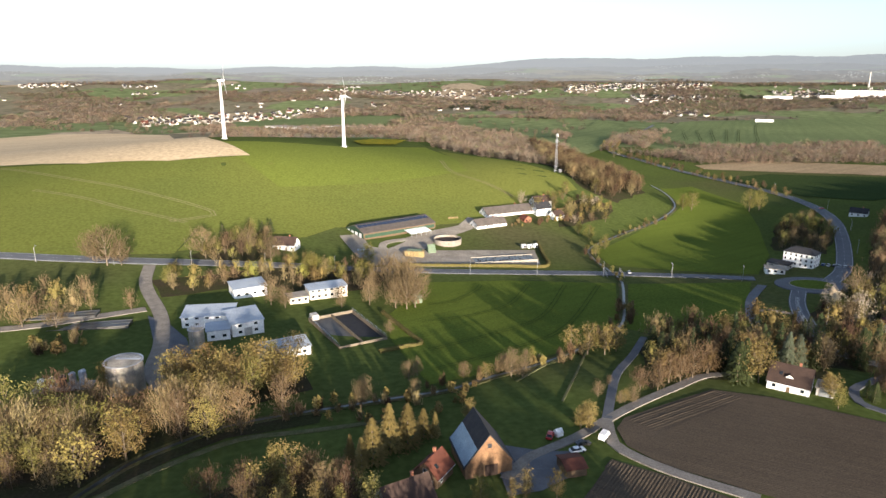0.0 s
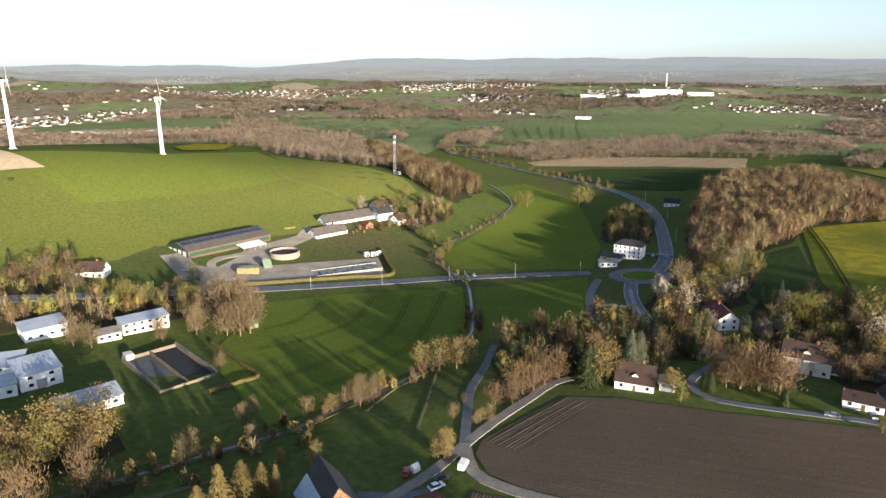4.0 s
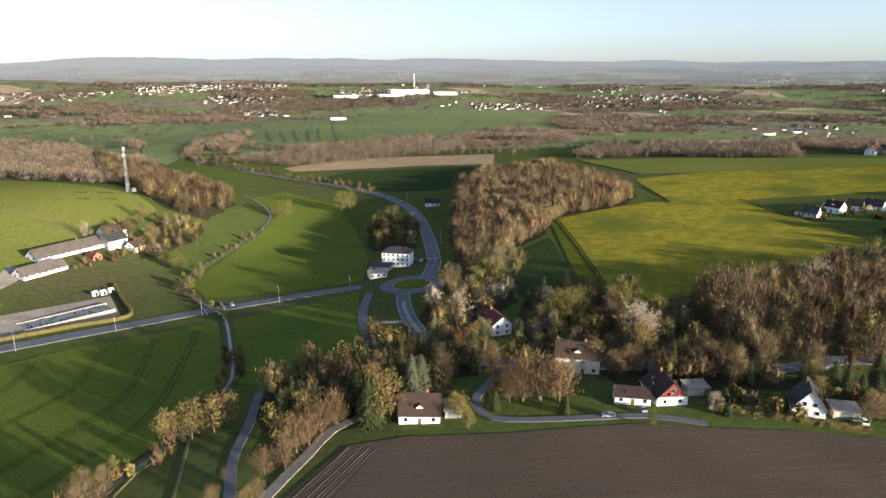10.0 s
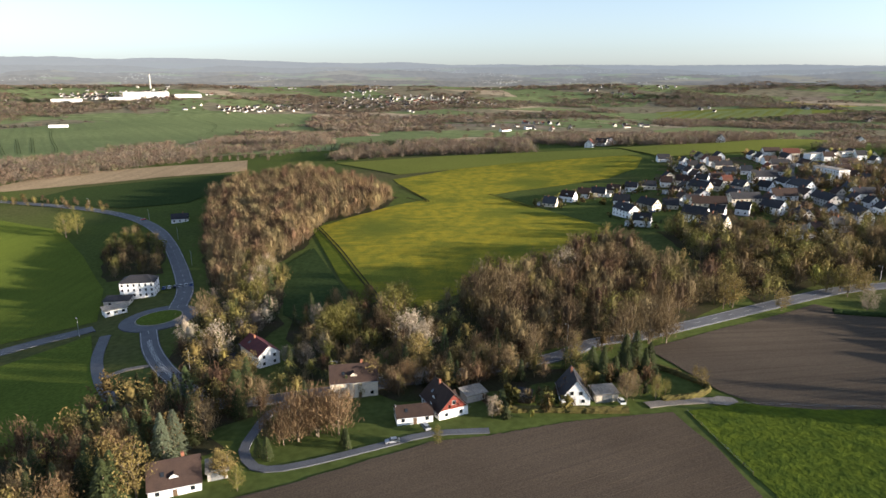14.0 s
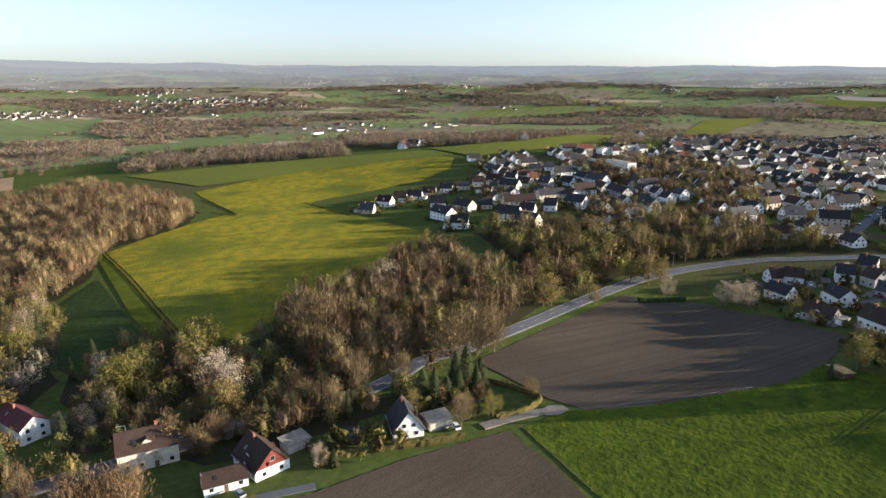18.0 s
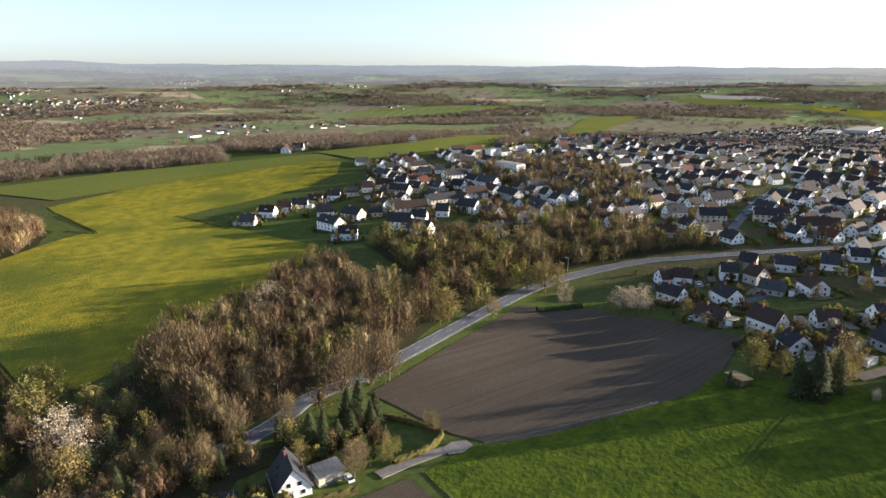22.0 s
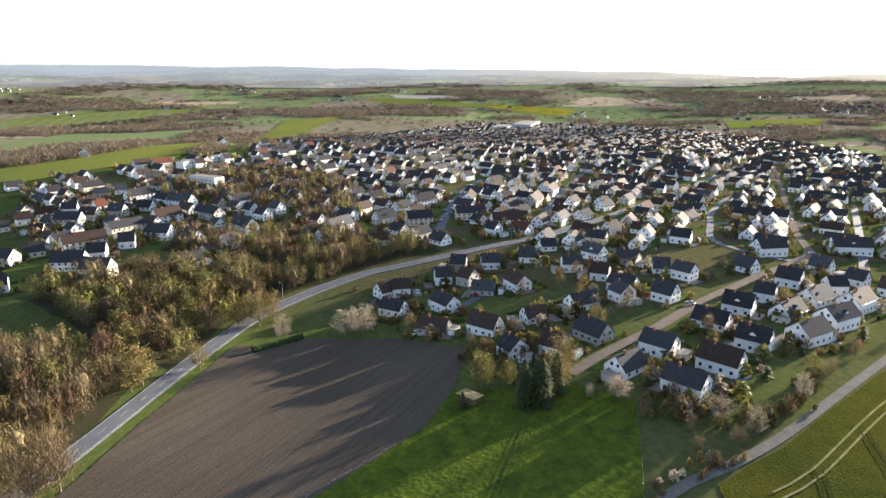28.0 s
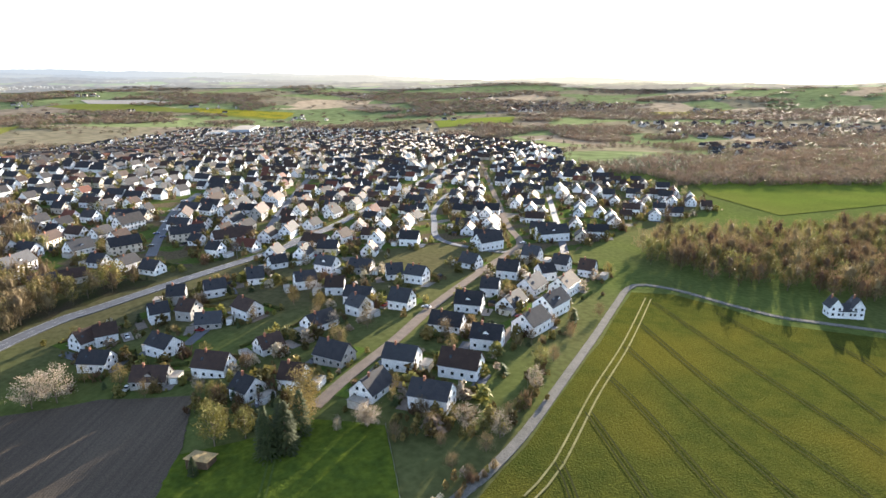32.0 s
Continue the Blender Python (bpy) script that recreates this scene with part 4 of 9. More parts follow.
LANE_GREY = material("worn_field_path", (0.165, 0.155, 0.14), (0.13, 0.125, 0.11), scale=0.3, fine=2, spec=0.0)
YARD = material("yard_gravel", (0.285, 0.255, 0.215), (0.215, 0.19, 0.158), scale=0.1, fine=1, spec=0.0)
PATH = material("trodden_path", (0.13, 0.118, 0.07), (0.09, 0.1, 0.045), scale=0.4, fine=2, spec=0.0)
ROOF_WORN = material("worn_sheets", (0.108, 0.093, 0.082), (0.085, 0.073, 0.065), scale=0.3, fine=2, spread=0.1, spec=0.1)
TILE_WINE = material("wine_red_tiles", (0.105, 0.030, 0.032), (0.08, 0.024, 0.026), rough=0.7, scale=0.5, fine=4, spec=0.15)
BARN_GREEN = material("green_boards", (0.035, 0.07, 0.045), (0.028, 0.055, 0.036), scale=1.0, fine=4, spec=0.1)
BASIN = material("wet_basin_floor", (0.085, 0.083, 0.08), (0.055, 0.055, 0.056), rough=0.6, scale=0.25, fine=2, spec=0.2)
PAVING = material("brick_paving", (0.19, 0.16, 0.132), (0.155, 0.128, 0.108), scale=0.3, fine=3, spec=0.0)
PAINT = material("road_paint", (0.48, 0.48, 0.47), fine=6)
WATER = material("stream_water", (0.025, 0.03, 0.03), (0.04, 0.042, 0.04), rough=0.3, scale=0.3, spec=0.25)
MUD = material("stream_bank", (0.098, 0.084, 0.045), (0.066, 0.078, 0.030), scale=0.25, fine=1, spec=0.0)
RENDER = material("white_render", (0.80, 0.80, 0.79), (0.73, 0.73, 0.72), scale=0.4, fine=2, spread=0.1)
RENDER_CREAM = material("cream_render", (0.62, 0.55, 0.44), (0.54, 0.48, 0.39), scale=0.4, fine=2, spread=0.08)
RENDER_GREY = material("grey_render", (0.42, 0.40, 0.37), (0.36, 0.34, 0.31), scale=0.4, fine=2, spread=0.1)
BRICK = material("red_brick", (0.30, 0.12, 0.07), (0.24, 0.10, 0.06), scale=0.8, fine=6)
TILE_DARK = material("anthracite_tiles", (0.027, 0.028, 0.032), (0.037, 0.036, 0.039), rough=0.75, scale=0.5, fine=4, spread=0.25, spec=0.12)
TILE_BROWN = material("brown_tiles", (0.052, 0.034, 0.027), (0.040, 0.027, 0.023), rough=0.75, scale=0.5, fine=4, spread=0.2, spec=0.12)
TILE_RED = material("red_tiles", (0.125, 0.045, 0.029), (0.092, 0.036, 0.026), rough=0.75, scale=0.5, fine=4, spread=0.2, spec=0.12)
TILE_GREY = material("grey_tiles", (0.052, 0.054, 0.060), (0.043, 0.045, 0.049), rough=0.7, scale=0.5, fine=4, spread=0.2, spec=0.12)
METAL = material("sheet_roof", (0.33, 0.37, 0.42), (0.28, 0.32, 0.37), rough=0.5, metal=0.1, scale=0.2, fine=2)
WHITE = material("white_paint", (0.78, 0.78, 0.77), rough=0.5, scale=0.4)
GLASS = material("window_glass", (0.02, 0.025, 0.03), rough=0.08, scale=1.0, spec=0.6)
FRAME = material("window_frame", (0.72, 0.72, 0.70), rough=0.5)
WOOD = material("weathered_wood", (0.14, 0.095, 0.06), (0.10, 0.068, 0.045), scale=1.0, fine=5, spec=0.1)
WOOD_RED = material("red_boarding", (0.17, 0.034, 0.022), (0.13, 0.028, 0.02), scale=1.0, fine=5)
CONCRETE = material("concrete", (0.29, 0.265, 0.23), (0.21, 0.19, 0.16), scale=0.4, fine=2, spec=0.1)
STEEL = material("galvanised_steel", (0.42, 0.43, 0.45), rough=0.45, metal=0.6)
BARK = material("bark", (0.205, 0.165, 0.120), (0.140, 0.110, 0.080), scale=1.5, fine=8, spec=0.0)
HEDGE = material("hedge_leaves", (0.112, 0.098, 0.034), (0.085, 0.072, 0.03), scale=0.6, fine=5, bump=0.2, spec=0.0)
TWIG = foliage("bare_twigs", (0.182, 0.133, 0.070), (0.100, 0.072, 0.038), through=0.2)
TWIG_RED = foliage("russet_twigs", (0.164, 0.107, 0.057), (0.095, 0.062, 0.034), through=0.2)
# leaf litter with the shade under the trees painted into its dark tone
SHADED_LITTER = material("shaded_leaf_litter", (0.050, 0.041, 0.027), (0.040, 0.043, 0.020), scale=0.1, fine=1.2, bump=0.1, spec=0.0)
BUDS = foliage("olive_buds", (0.148, 0.125, 0.039), (0.100, 0.086, 0.029))
LEAF = foliage("fresh_leaves", (0.158, 0.140, 0.036), (0.108, 0.100, 0.028))
GOLD = foliage("golden_leaves", (0.205, 0.153, 0.052), (0.135, 0.104, 0.038))
BLOSSOM = foliage("blossom", (0.36, 0.30, 0.225), (0.22, 0.175, 0.12))
NEEDLE = foliage("needles", (0.062, 0.074, 0.026), (0.034, 0.044, 0.018), through=0.1)
BLUE_NEEDLE = foliage("blue_needles", (0.105, 0.12, 0.075), (0.068, 0.08, 0.05), through=0.1)


# ---- shape of the land ----
def ease(a, b, v):
    u = np.clip((v - a) / (b - a), 0, 1)
    return u * u * (3 - 2 * u)


SWELL = np.array(SWELLS_WEST + SWELLS_EAST, float).reshape(-1, 4)


def height(x, y):
    x, y = np.asarray(x, float), np.asarray(y, float)
    d = np.hypot(x - 60, y - 40)
    near = np.exp(-((x[..., None] - SWELL[:, 0]) ** 2 + (y[..., None] - SWELL[:, 1]) ** 2) / (2 * SWELL[:, 2] ** 2)) @ SWELL[:, 3]
    roll = 9 * ease(1500, 2600, d) * (np.sin(x / 240 + 1) * np.sin(y / 310) + np.sin((x + y) / 420 + 2))
    return roll + near - 42 * ease(800, 1900, d) + 112 * ease(2300, 5000, d) ** 1.15


def lift(x, y, up=0.0):
    return float(height(x, y)) + up


# ---- building blocks ----
def link_mesh(name, verts, faces, mat, parent=None, smooth=False):
    me = bpy.data.meshes.new(name)
    me.from_pydata([tuple(v) for v in verts], [], faces)
    for m in mat if isinstance(mat, (list, tuple)) else [mat]:
        me.materials.append(m)
    if smooth:
        me.shade_smooth()
    me.update()
    ob = new(name, me)
    ob.parent = parent
    return ob


def part(name, bm, mat, parent=None, label=""):
    me = bpy.data.meshes.new(name)
    bm.to_mesh(me)
    bm.free()
    for m in mat if isinstance(mat, (list, tuple)) else [mat]:
        me.materials.append(m)
    ob = new(name, me)
    ob.parent = parent
    if label:
        tagged(ob, label)
    return ob


def thing(name, x, y, z, turn=0, label="", category="", group=""):
    ob = new(name)
    ob.matrix_world = pose(x, y, z, 0, 0, turn)
    return tagged(ob, label, category, group)


def box(bm, x, y, z, sx, sy, sz, turn=0.0, slot=0):
    """A box from its base centre."""
    m = Matrix.Translation((x, y, z + sz / 2)) @ Matrix.Rotation(radians(turn), 4, "Z") @ Matrix.Diagonal((sx, sy, sz, 1))
    made = bmesh.ops.create_cube(bm, size=1, matrix=m)
    for f in {f for v in made["verts"] for f in v.link_faces}:
        f.material_index = slot
    return made["verts"]


def tube(bm, a, b, r, r2=None, sides=6):
    a, b = Vector(a), Vector(b)
    m = Matrix.Translation((a + b) / 2) @ (b - a).to_track_quat("Z", "Y").to_matrix().to_4x4()
    bmesh.ops.create_cone(bm, cap_ends=True, segments=sides, radius1=r, radius2=r if r2 is None else r2, depth=(b - a).length, matrix=m)


def curve(points, step=5.0):
    """A smooth line through the points, in steps of about that length."""
    p = [np.array(q, float) for q in points]
    p = [2 * p[0] - p[1]] + p + [2 * p[-1] - p[-2]]
    out = []
    for i in range(1, len(p) - 2):
        n = max(2, int(np.linalg.norm(p[i + 1] - p[i]) / step))
        for k in range(n):
            u = k / n
            out.append(0.5 * (2 * p[i] + (p[i + 1] - p[i - 1]) * u + (2 * p[i - 1] - 5 * p[i] + 4 * p[i + 1] - p[i + 2]) * u * u
                              + (3 * p[i] - p[i - 1] - 3 * p[i + 1] + p[i + 2]) * u ** 3))
    return np.array(out + [p[-2]])


def sides_of(line):
    d = np.gradient(line, axis=0)
    d /= np.maximum(np.linalg.norm(d, axis=1), 1e-6)[:, None]
    return np.stack([-d[:, 1], d[:, 0]], 1)


def ribbon(name, points, width, mat, up=0.35, skirt=0.5, step=5.0, offset=0.0, across=4):
    """A strip that lies on the ground along a line, with edges that go down into it."""
    line = curve(points, step)
    nor = sides_of(line)
    verts, faces = [], []
    us = np.linspace(-0.5, 0.5, across + 1)
    cols = across + 3
    for p, n in zip(line, nor):
        row = [p + n * (offset + u * width) for u in us]
        zs = [lift(q[0], q[1], up) for q in row]
        verts.append((*row[0], zs[0] - skirt))
        verts += [(*q, z) for q, z in zip(row, zs)]
        verts.append((*row[-1], zs[-1] - skirt))
    for i in range(len(line) - 1):
        for j in range(cols - 1):
            a = i * cols + j
            faces.append((a, a + cols, a + cols + 1, a + 1))
    return link_mesh(name, verts, faces, mat)


def dashes(name, points, offset, length, gap, width, mat, parent, up=0.37, start=0.0):
    """Painted strokes along a line, joined into one part."""
    line = curve(points, 1.5)
    nor = sides_of(line)
    run = np.r_[0, np.cumsum(np.linalg.norm(np.diff(line, axis=0), axis=1))]
    verts, faces, s = [], [], start
    while s + length < run[-1]:
        for u in np.linspace(s, s + length, max(2, int(length / 4) + 1)):
            p = np.array([np.interp(u, run, line[:, k]) for k in (0, 1)])
            n = np.array([np.interp(u, run, nor[:, k]) for k in (0, 1)])
            for o in (offset - width / 2, offset + width / 2):
                q = p + n * o
                verts.append((*q, lift(*q, up)))
        k = max(2, int(length / 4) + 1)
        b = len(verts) - 2 * k
        faces += [(b + 2 * i, b + 2 * i + 2, b + 2 * i + 3, b + 2 * i + 1) for i in range(k - 1)]
        s += length + gap
    return tagged(link_mesh(name, verts, faces, mat, parent), kind="stuff")


from mathutils.geometry import delaunay_2d_cdt


def inside(poly, x, y):
    x, y = np.asarray(x, float), np.asarray(y, float)
    hit = np.zeros(x.shape, bool)
    for (x1, y1), (x2, y2) in zip(poly, poly[1:] + poly[:1]):
        if y1 != y2:
            hit ^= ((y1 > y) != (y2 > y)) & (x < (x2 - x1) * (y - y1) / (y2 - y1) + x1)
    return hit


def grid_in(poly, step, jitter=0.0, seed=1):
    rng = np.random.default_rng(seed)
    p = np.array(poly)
    gx, gy = np.meshgrid(np.arange(p[:, 0].min(), p[:, 0].max(), step), np.arange(p[:, 1].min(), p[:, 1].max(), step))
    gx, gy = gx.ravel(), gy.ravel()
    gx, gy = gx + rng.uniform(-jitter, jitter, gx.shape) * step, gy + rng.uniform(-jitter, jitter, gy.shape) * step
    ok = inside(poly, gx, gy)
    return gx[ok], gy[ok]


def patch(name, poly, mat, up=0.15, step=14.0, label="", category="field", wobble=0.0, grow=0.0):
    """A field: a sheet cut to its outline that follows the ground, its corners pushed out by grow."""
    if grow:
        mid = np.mean(poly, 0)
        poly = [tuple(np.array(p) + (np.array(p) - mid) / max(1.0, math.dist(p, mid)) * grow) for p in poly]
    rng = random.Random(len(poly))
    edge = []
    for a, b in zip(poly, poly[1:] + poly[:1]):
        k = max(1, int(math.dist(a, b) / step))
        edge += [(a[0] + (b[0] - a[0]) * i / k + rng.uniform(-wobble, wobble), a[1] + (b[1] - a[1]) * i / k + rng.uniform(-wobble, wobble)) for i in range(k)]
    gx, gy = grid_in(poly, step)
    pts = [Vector(p) for p in edge] + [Vector((x + 0.01, y + 0.013)) for x, y in zip(gx, gy)]
    ring = [(i, (i + 1) % len(edge)) for i in range(len(edge))]
    vs, _, fs, *_ = delaunay_2d_cdt(pts, ring, [], 1, 1e-4)
    z = height([v.x for v in vs], [v.y for v in vs]) + up
    ob = link_mesh(name, [(v.x, v.y, h) for v, h in zip(vs, z)], [tuple(f) for f in fs], mat, smooth=True)
    return tagged(ob, label, category, kind="structure")


# ---- the ground ----
def ground_lines(low, high, inner_low, inner_high, fine):
    mid = list(np.arange(inner_low, inner_high + 1, fine))
    out, s, v = [], fine, inner_high
    while v < high:
        s *= 1.13
        v += s
        out.append(min(v, high))
    back, s, v = [], fine, inner_low
    while v > low:
        s *= 1.13
        v -= s
        back.append(max(v, low))
    return np.array(back[::-1] + mid + out)


gx, gy = ground_lines(-4900, 5000, -420, 900, 9.0), ground_lines(-4900, 5000, -420, 800, 9.0)
mx, my = np.meshgrid(gx, gy)
mz = height(mx, my)
w = len(gx)
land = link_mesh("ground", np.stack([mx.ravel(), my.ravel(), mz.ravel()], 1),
                 [(j * w + i, j * w + i + 1, (j + 1) * w + i + 1, (j + 1) * w + i) for j in range(len(gy) - 1) for i in range(w - 1)], [GROUND, HAZY_GROUND], smooth=True)
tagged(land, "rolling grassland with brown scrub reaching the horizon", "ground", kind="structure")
# beyond 1000 m the ground takes the colours with haze mixed in
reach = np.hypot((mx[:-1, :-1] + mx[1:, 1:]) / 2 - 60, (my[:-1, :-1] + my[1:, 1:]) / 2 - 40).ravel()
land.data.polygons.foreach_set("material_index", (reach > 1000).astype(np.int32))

# ---- fields ----
patch("field", FIELD_TAN, TAN, 0.6, 16, "pale dry bare field on the hilltop")
patch("field", FIELD_WEST, CROP_WEST, 0.15, 20, "wide green cereal field on the slope", grow=9)
patch("field", FIELD_HILL, CROP_WEST, 0.17, 18, "green hillside pasture above the farm", grow=9)
patch("field", FIELD_BRIGHT, CROP_BRIGHT, 0.25, 20, "fresh bright green cereal field below the turbine", grow=14)
patch("field", FIELD_VALLEY, CROP, 0.2, 12, "green valley field with curved tractor tracks")
patch("field", FIELD_VALLEY_EAST, GRASS, 0.2, 12, "green meadow between stream and roundabout")
patch("field", FIELD_NORTH, CROP, 0.2, 14, "green field along the meandering stream")
plough_west = patch("field", PLOUGH_WEST, SOIL, 0.2, 10, "brown ploughed field with fine straight furrows", wobble=0.4)
plough_small = patch("field", PLOUGH_SMALL, SOIL, 0.2, 10, "small brown ploughed plot beside the barn lane", wobble=0.4)
patch("field", FIELD_RAPE, RAPE, 0.3, 12, "yellow flowering rape field", wobble=0.6)
patch("field", FIELD_RAPE_EDGE, RAPE_GREEN, 0.32, 10, "narrow strip of half-open rape")
patch("field", FIELD_SMALL, CROP_DARK, 0.25, 10, "small dark green field beside the wood")
plough_east = patch("field", PLOUGH_EAST, SOIL_DARK, 0.2, 10, "dark harrowed field beside the main road", wobble=0.4)
patch("field", FIELD_MEADOW, MEADOW, 0.2, 8, "lush bright green meadow with long shadows", wobble=0.3)
patch("field", FIELD_TRAM, TRAM, 0.2, 12, "yellow-green rape field with parallel tramlines", wobble=0.3)
patch("field", FIELD_STRIPES, CROP_HAZY, 0.8, 30, "green field with dark tramlines on a far slope")
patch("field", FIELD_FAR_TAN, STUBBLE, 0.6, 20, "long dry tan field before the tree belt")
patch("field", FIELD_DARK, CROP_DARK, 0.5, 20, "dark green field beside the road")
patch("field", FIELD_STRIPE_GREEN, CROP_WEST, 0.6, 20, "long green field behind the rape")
for outline, tone in ((FIELD_MID_A, CROP_HAZY), (FIELD_MID_B, CROP_HAZY), (FIELD_MID_C, CROP_WEST), (FIELD_FAR_A, CROP_WEST), (FIELD_FAR_C, CROP_WEST),
                      (FIELD_FAR_D, CROP_HAZY), (FIELD_FAR_E, CROP_BRIGHT), (FIELD_FAR_F, CROP_HAZY), (FIELD_FAR_G, CROP_HAZY)):
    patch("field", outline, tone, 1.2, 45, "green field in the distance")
for outline in (VILLAGE_NORTH, VILLAGE_SOUTH):
    patch("village_ground", outline, GARDENS, 0.13, 18, "gardens, lawns and paved courts between the village houses", "gardens")
patch("field", FIELD_RIGHT_FAR, GRASS, 0.4, 20, "green meadow behind the hazy wood", grow=6)
for outline in (FIELD_FAR_RAPE, FIELD_FAR_RAPE_B):
    patch("field", outline, RAPE, 1.6, 45, "yellow rape field in the distance")
patch("field", FIELD_PLASTIC, CONCRETE, 1.6, 45, "pale field under plastic sheeting in the distance")
patch("yard", YARD_FARM, YARD, 0.28, 8, "worn concrete farm yard", "yard")
patch("yard", YARD_GRAVEL, YARD, 0.31, 8, "pale gravel drives between barn and road", "yard")
patch("yard", YARD_WORKS, ASPHALT, 0.28, 8, "grey asphalt yard of the waterworks", "yard")
patch("yard", YARD_BARN, ASPHALT, 0.3, 8, "grey yard beside the old barn", "yard")
patch("yard", TURN_DISC, LANE, 0.4, 4, "pale gravel turning place", "turning place")


def furrows(poly, heading, gap, depth, mat, parent, seed, up=0.2):
    """Ploughed ridges, each a low strip that stops at the field's edge."""
    rng = random.Random(seed)
    c, sn = math.cos(radians(heading)), math.sin(radians(heading))
    turned = [(x * c + y * sn, -x * sn + y * c) for x, y in poly]
    verts, faces = [], []
    v = min(q[1] for q in turned) + gap
    while v < max(q[1] for q in turned):
        cuts = sorted(u1 + (u2 - u1) * (v - v1) / (v2 - v1) for (u1, v1), (u2, v2) in zip(turned, turned[1:] + turned[:1]) if (v1 > v) != (v2 > v))
        for a, b in zip(cuts[::2], cuts[1::2]):
            k = max(2, int((b - a) / 5))
            high = depth * rng.uniform(0.7, 1.2)
            base = len(verts)
            for i in range(k + 1):
                u = a + 0.3 + (b - a - 0.6) * i / k
                for o, z in ((-0.5, 0.02), (rng.uniform(-0.12, 0.12), high * rng.uniform(0.6, 1.25)), (0.5, 0.02)):
                    w = v + o * gap * 0.96
                    x, y = u * c - w * sn, u * sn + w * c
                    verts.append((x, y, lift(x, y, up + z)))
            for i in range(k):
                p = base + 3 * i
                faces += [(p, p + 3, p + 4, p + 1), (p + 1, p + 4, p + 5, p + 2)]
        v += gap
    return tagged(link_mesh("furrows", verts, faces, mat, parent), "even ploughed ridges", kind="stuff")


furrows([(61, 164), (97, 187.5)] + PLOUGH_WEST[3:-2] + [(60.5, 146)], -31, 0.8, 0.05, SOIL, plough_west, 1)
furrows([(54.4, 172.5), (88.7, 192.6), (96, 187), (61, 165)], 31, 1.1, 0.1, SOIL, plough_west, 4)
furrows(PLOUGH_SMALL, 55, 0.9, 0.1, SOIL, plough_small, 2)
furrows(PLOUGH_EAST, -38, 1.0, 0.06, SOIL_DARK, plough_east, 3)


# ---- roads ----
def road(name, points, width, mat, label, centre=True, edges=True, up=0.4):
    ob = tagged(ribbon(name, points, width, mat, up), label, "road", kind="structure")
    if centre:
        dashes("centre_line", points, 0, 4, 8, 0.16, PAINT, ob, up + 0.03)
    if edges:
        for side in (-1, 1):
            dashes("edge_line", points, side * (width / 2 - 0.45), 40, 0.02, 0.18, PAINT, ob, up + 0.03)
    return ob


road("road", ROAD_WEST, 8.5, ASPHALT, "straight grey country road with white edge lines")
road("road", ROAD_NORTH, 9.0, ASPHALT, "curving grey main road leading north")
south = road("road", ROAD_SOUTH, 7.4, ASPHALT, "grey main road curving into the village")
dashes("hatching", ROAD_SOUTH[:4], 0.0, 0.5, 1.0, 1.9, PAINT, south, 0.445, 14.0)
for points, width, mat, label in ((LANE_FIELD, 3.0, ASPHALT, "narrow grey lane towards the valley"), (LANE_HOUSE, 3.4, LANE, "pale lane along the ploughed field"),
                                  (LANE_PLOUGH, 3.6, LANE, "pale lane round the ploughed field"), (LANE_LOOP, 3.0, ASPHALT, "narrow lane looping round the garden"),
                                  (CYCLE_PATH, 4.5, ASPHALT, "grey cycle path beside the roundabout"), (CYCLE_STUB, 2.5, LANE, "short footpath"),
                                  (SOUTH_PATH, 3.2, LANE_GREY, "pale field path beside the rape"), (TURN_LANE, 4.0, LANE, "short gravel lane"),
                                  (STREET_A, 5.0, PAVING, "brick-paved village street"), (STREET_B, 4.5, ASPHALT, "curved village street"),
                                  (STREET_C, 6.5, ASPHALT, "grey village street with parked cars"), (STREET_D, 6.0, ASPHALT, "grey village street"),
                                  (STREET_E, 4.0, PAVING, "narrow paved lane between new houses"), (STREET_F, 5.0, ASPHALT, "grey village street"),
                                  (STREET_G, 5.0, ASPHALT, "short village street"), (STREET_H, 5.0, ASPHALT, "grey village street"),
                                  (PARK_ROAD_WEST, 6.0, LANE, "pale access road of the waterworks"), (PARK_ROAD_TANKS, 5.0, LANE, "pale track beside the basins"),
                                  (FARM_ROAD, 6.0, YARD, "pale farm road"), (FARM_LANE, 5.0, YARD, "pale farm lane"), (FOOT_PATH_WEST, 0.8, PATH, "thin trodden path across the meadow"), (FOOT_PATH_EAST, 0.8, PATH, "thin trodden path across the meadow"), (BOTTOM_PATH, 2.0, PATH, "trodden footpath across the meadow")):
    road("lane", points, width, mat, label, False, False, 0.34)


# ---- roundabout ----
def disc(name, x, y, r0, r1, mat, up, label, category, parent=None, parts=48):
    verts, faces = [], []
    for k in range(parts):
        a = 2 * math.pi * k / parts
        for r in (r0, r1):
            px, py = x + r * math.cos(a), y + r * math.sin(a)
            verts.append((px, py, lift(px, py, up)))
        px, py = x + r1 * math.cos(a), y + r1 * math.sin(a)
        verts.append((px, py, lift(px, py, up - 0.5)))
    for k in range(parts):
        a, b = 3 * k, 3 * ((k + 1) % parts)
        faces += [(a, a + 1, b + 1, b), (a + 1, a + 2, b + 2, b + 1)]
    ob = link_mesh(name, verts, faces, mat, parent)
    return tagged(ob, label, category, kind="structure")


RX, RY = 195.8, 326.0
disc("roundabout", RX, RY, 9.0, 17.5, ASPHALT, 0.42, "grey asphalt ring of the roundabout", "roundabout")
disc("traffic_island", RX, RY, 0.05, 10.2, GRASS, 0.62, "round grassy island of the roundabout", "traffic island")
disc("kerb_ring", RX, RY, 10.1, 10.6, CONCRETE, 0.64, "pale kerb round the island", "kerb")

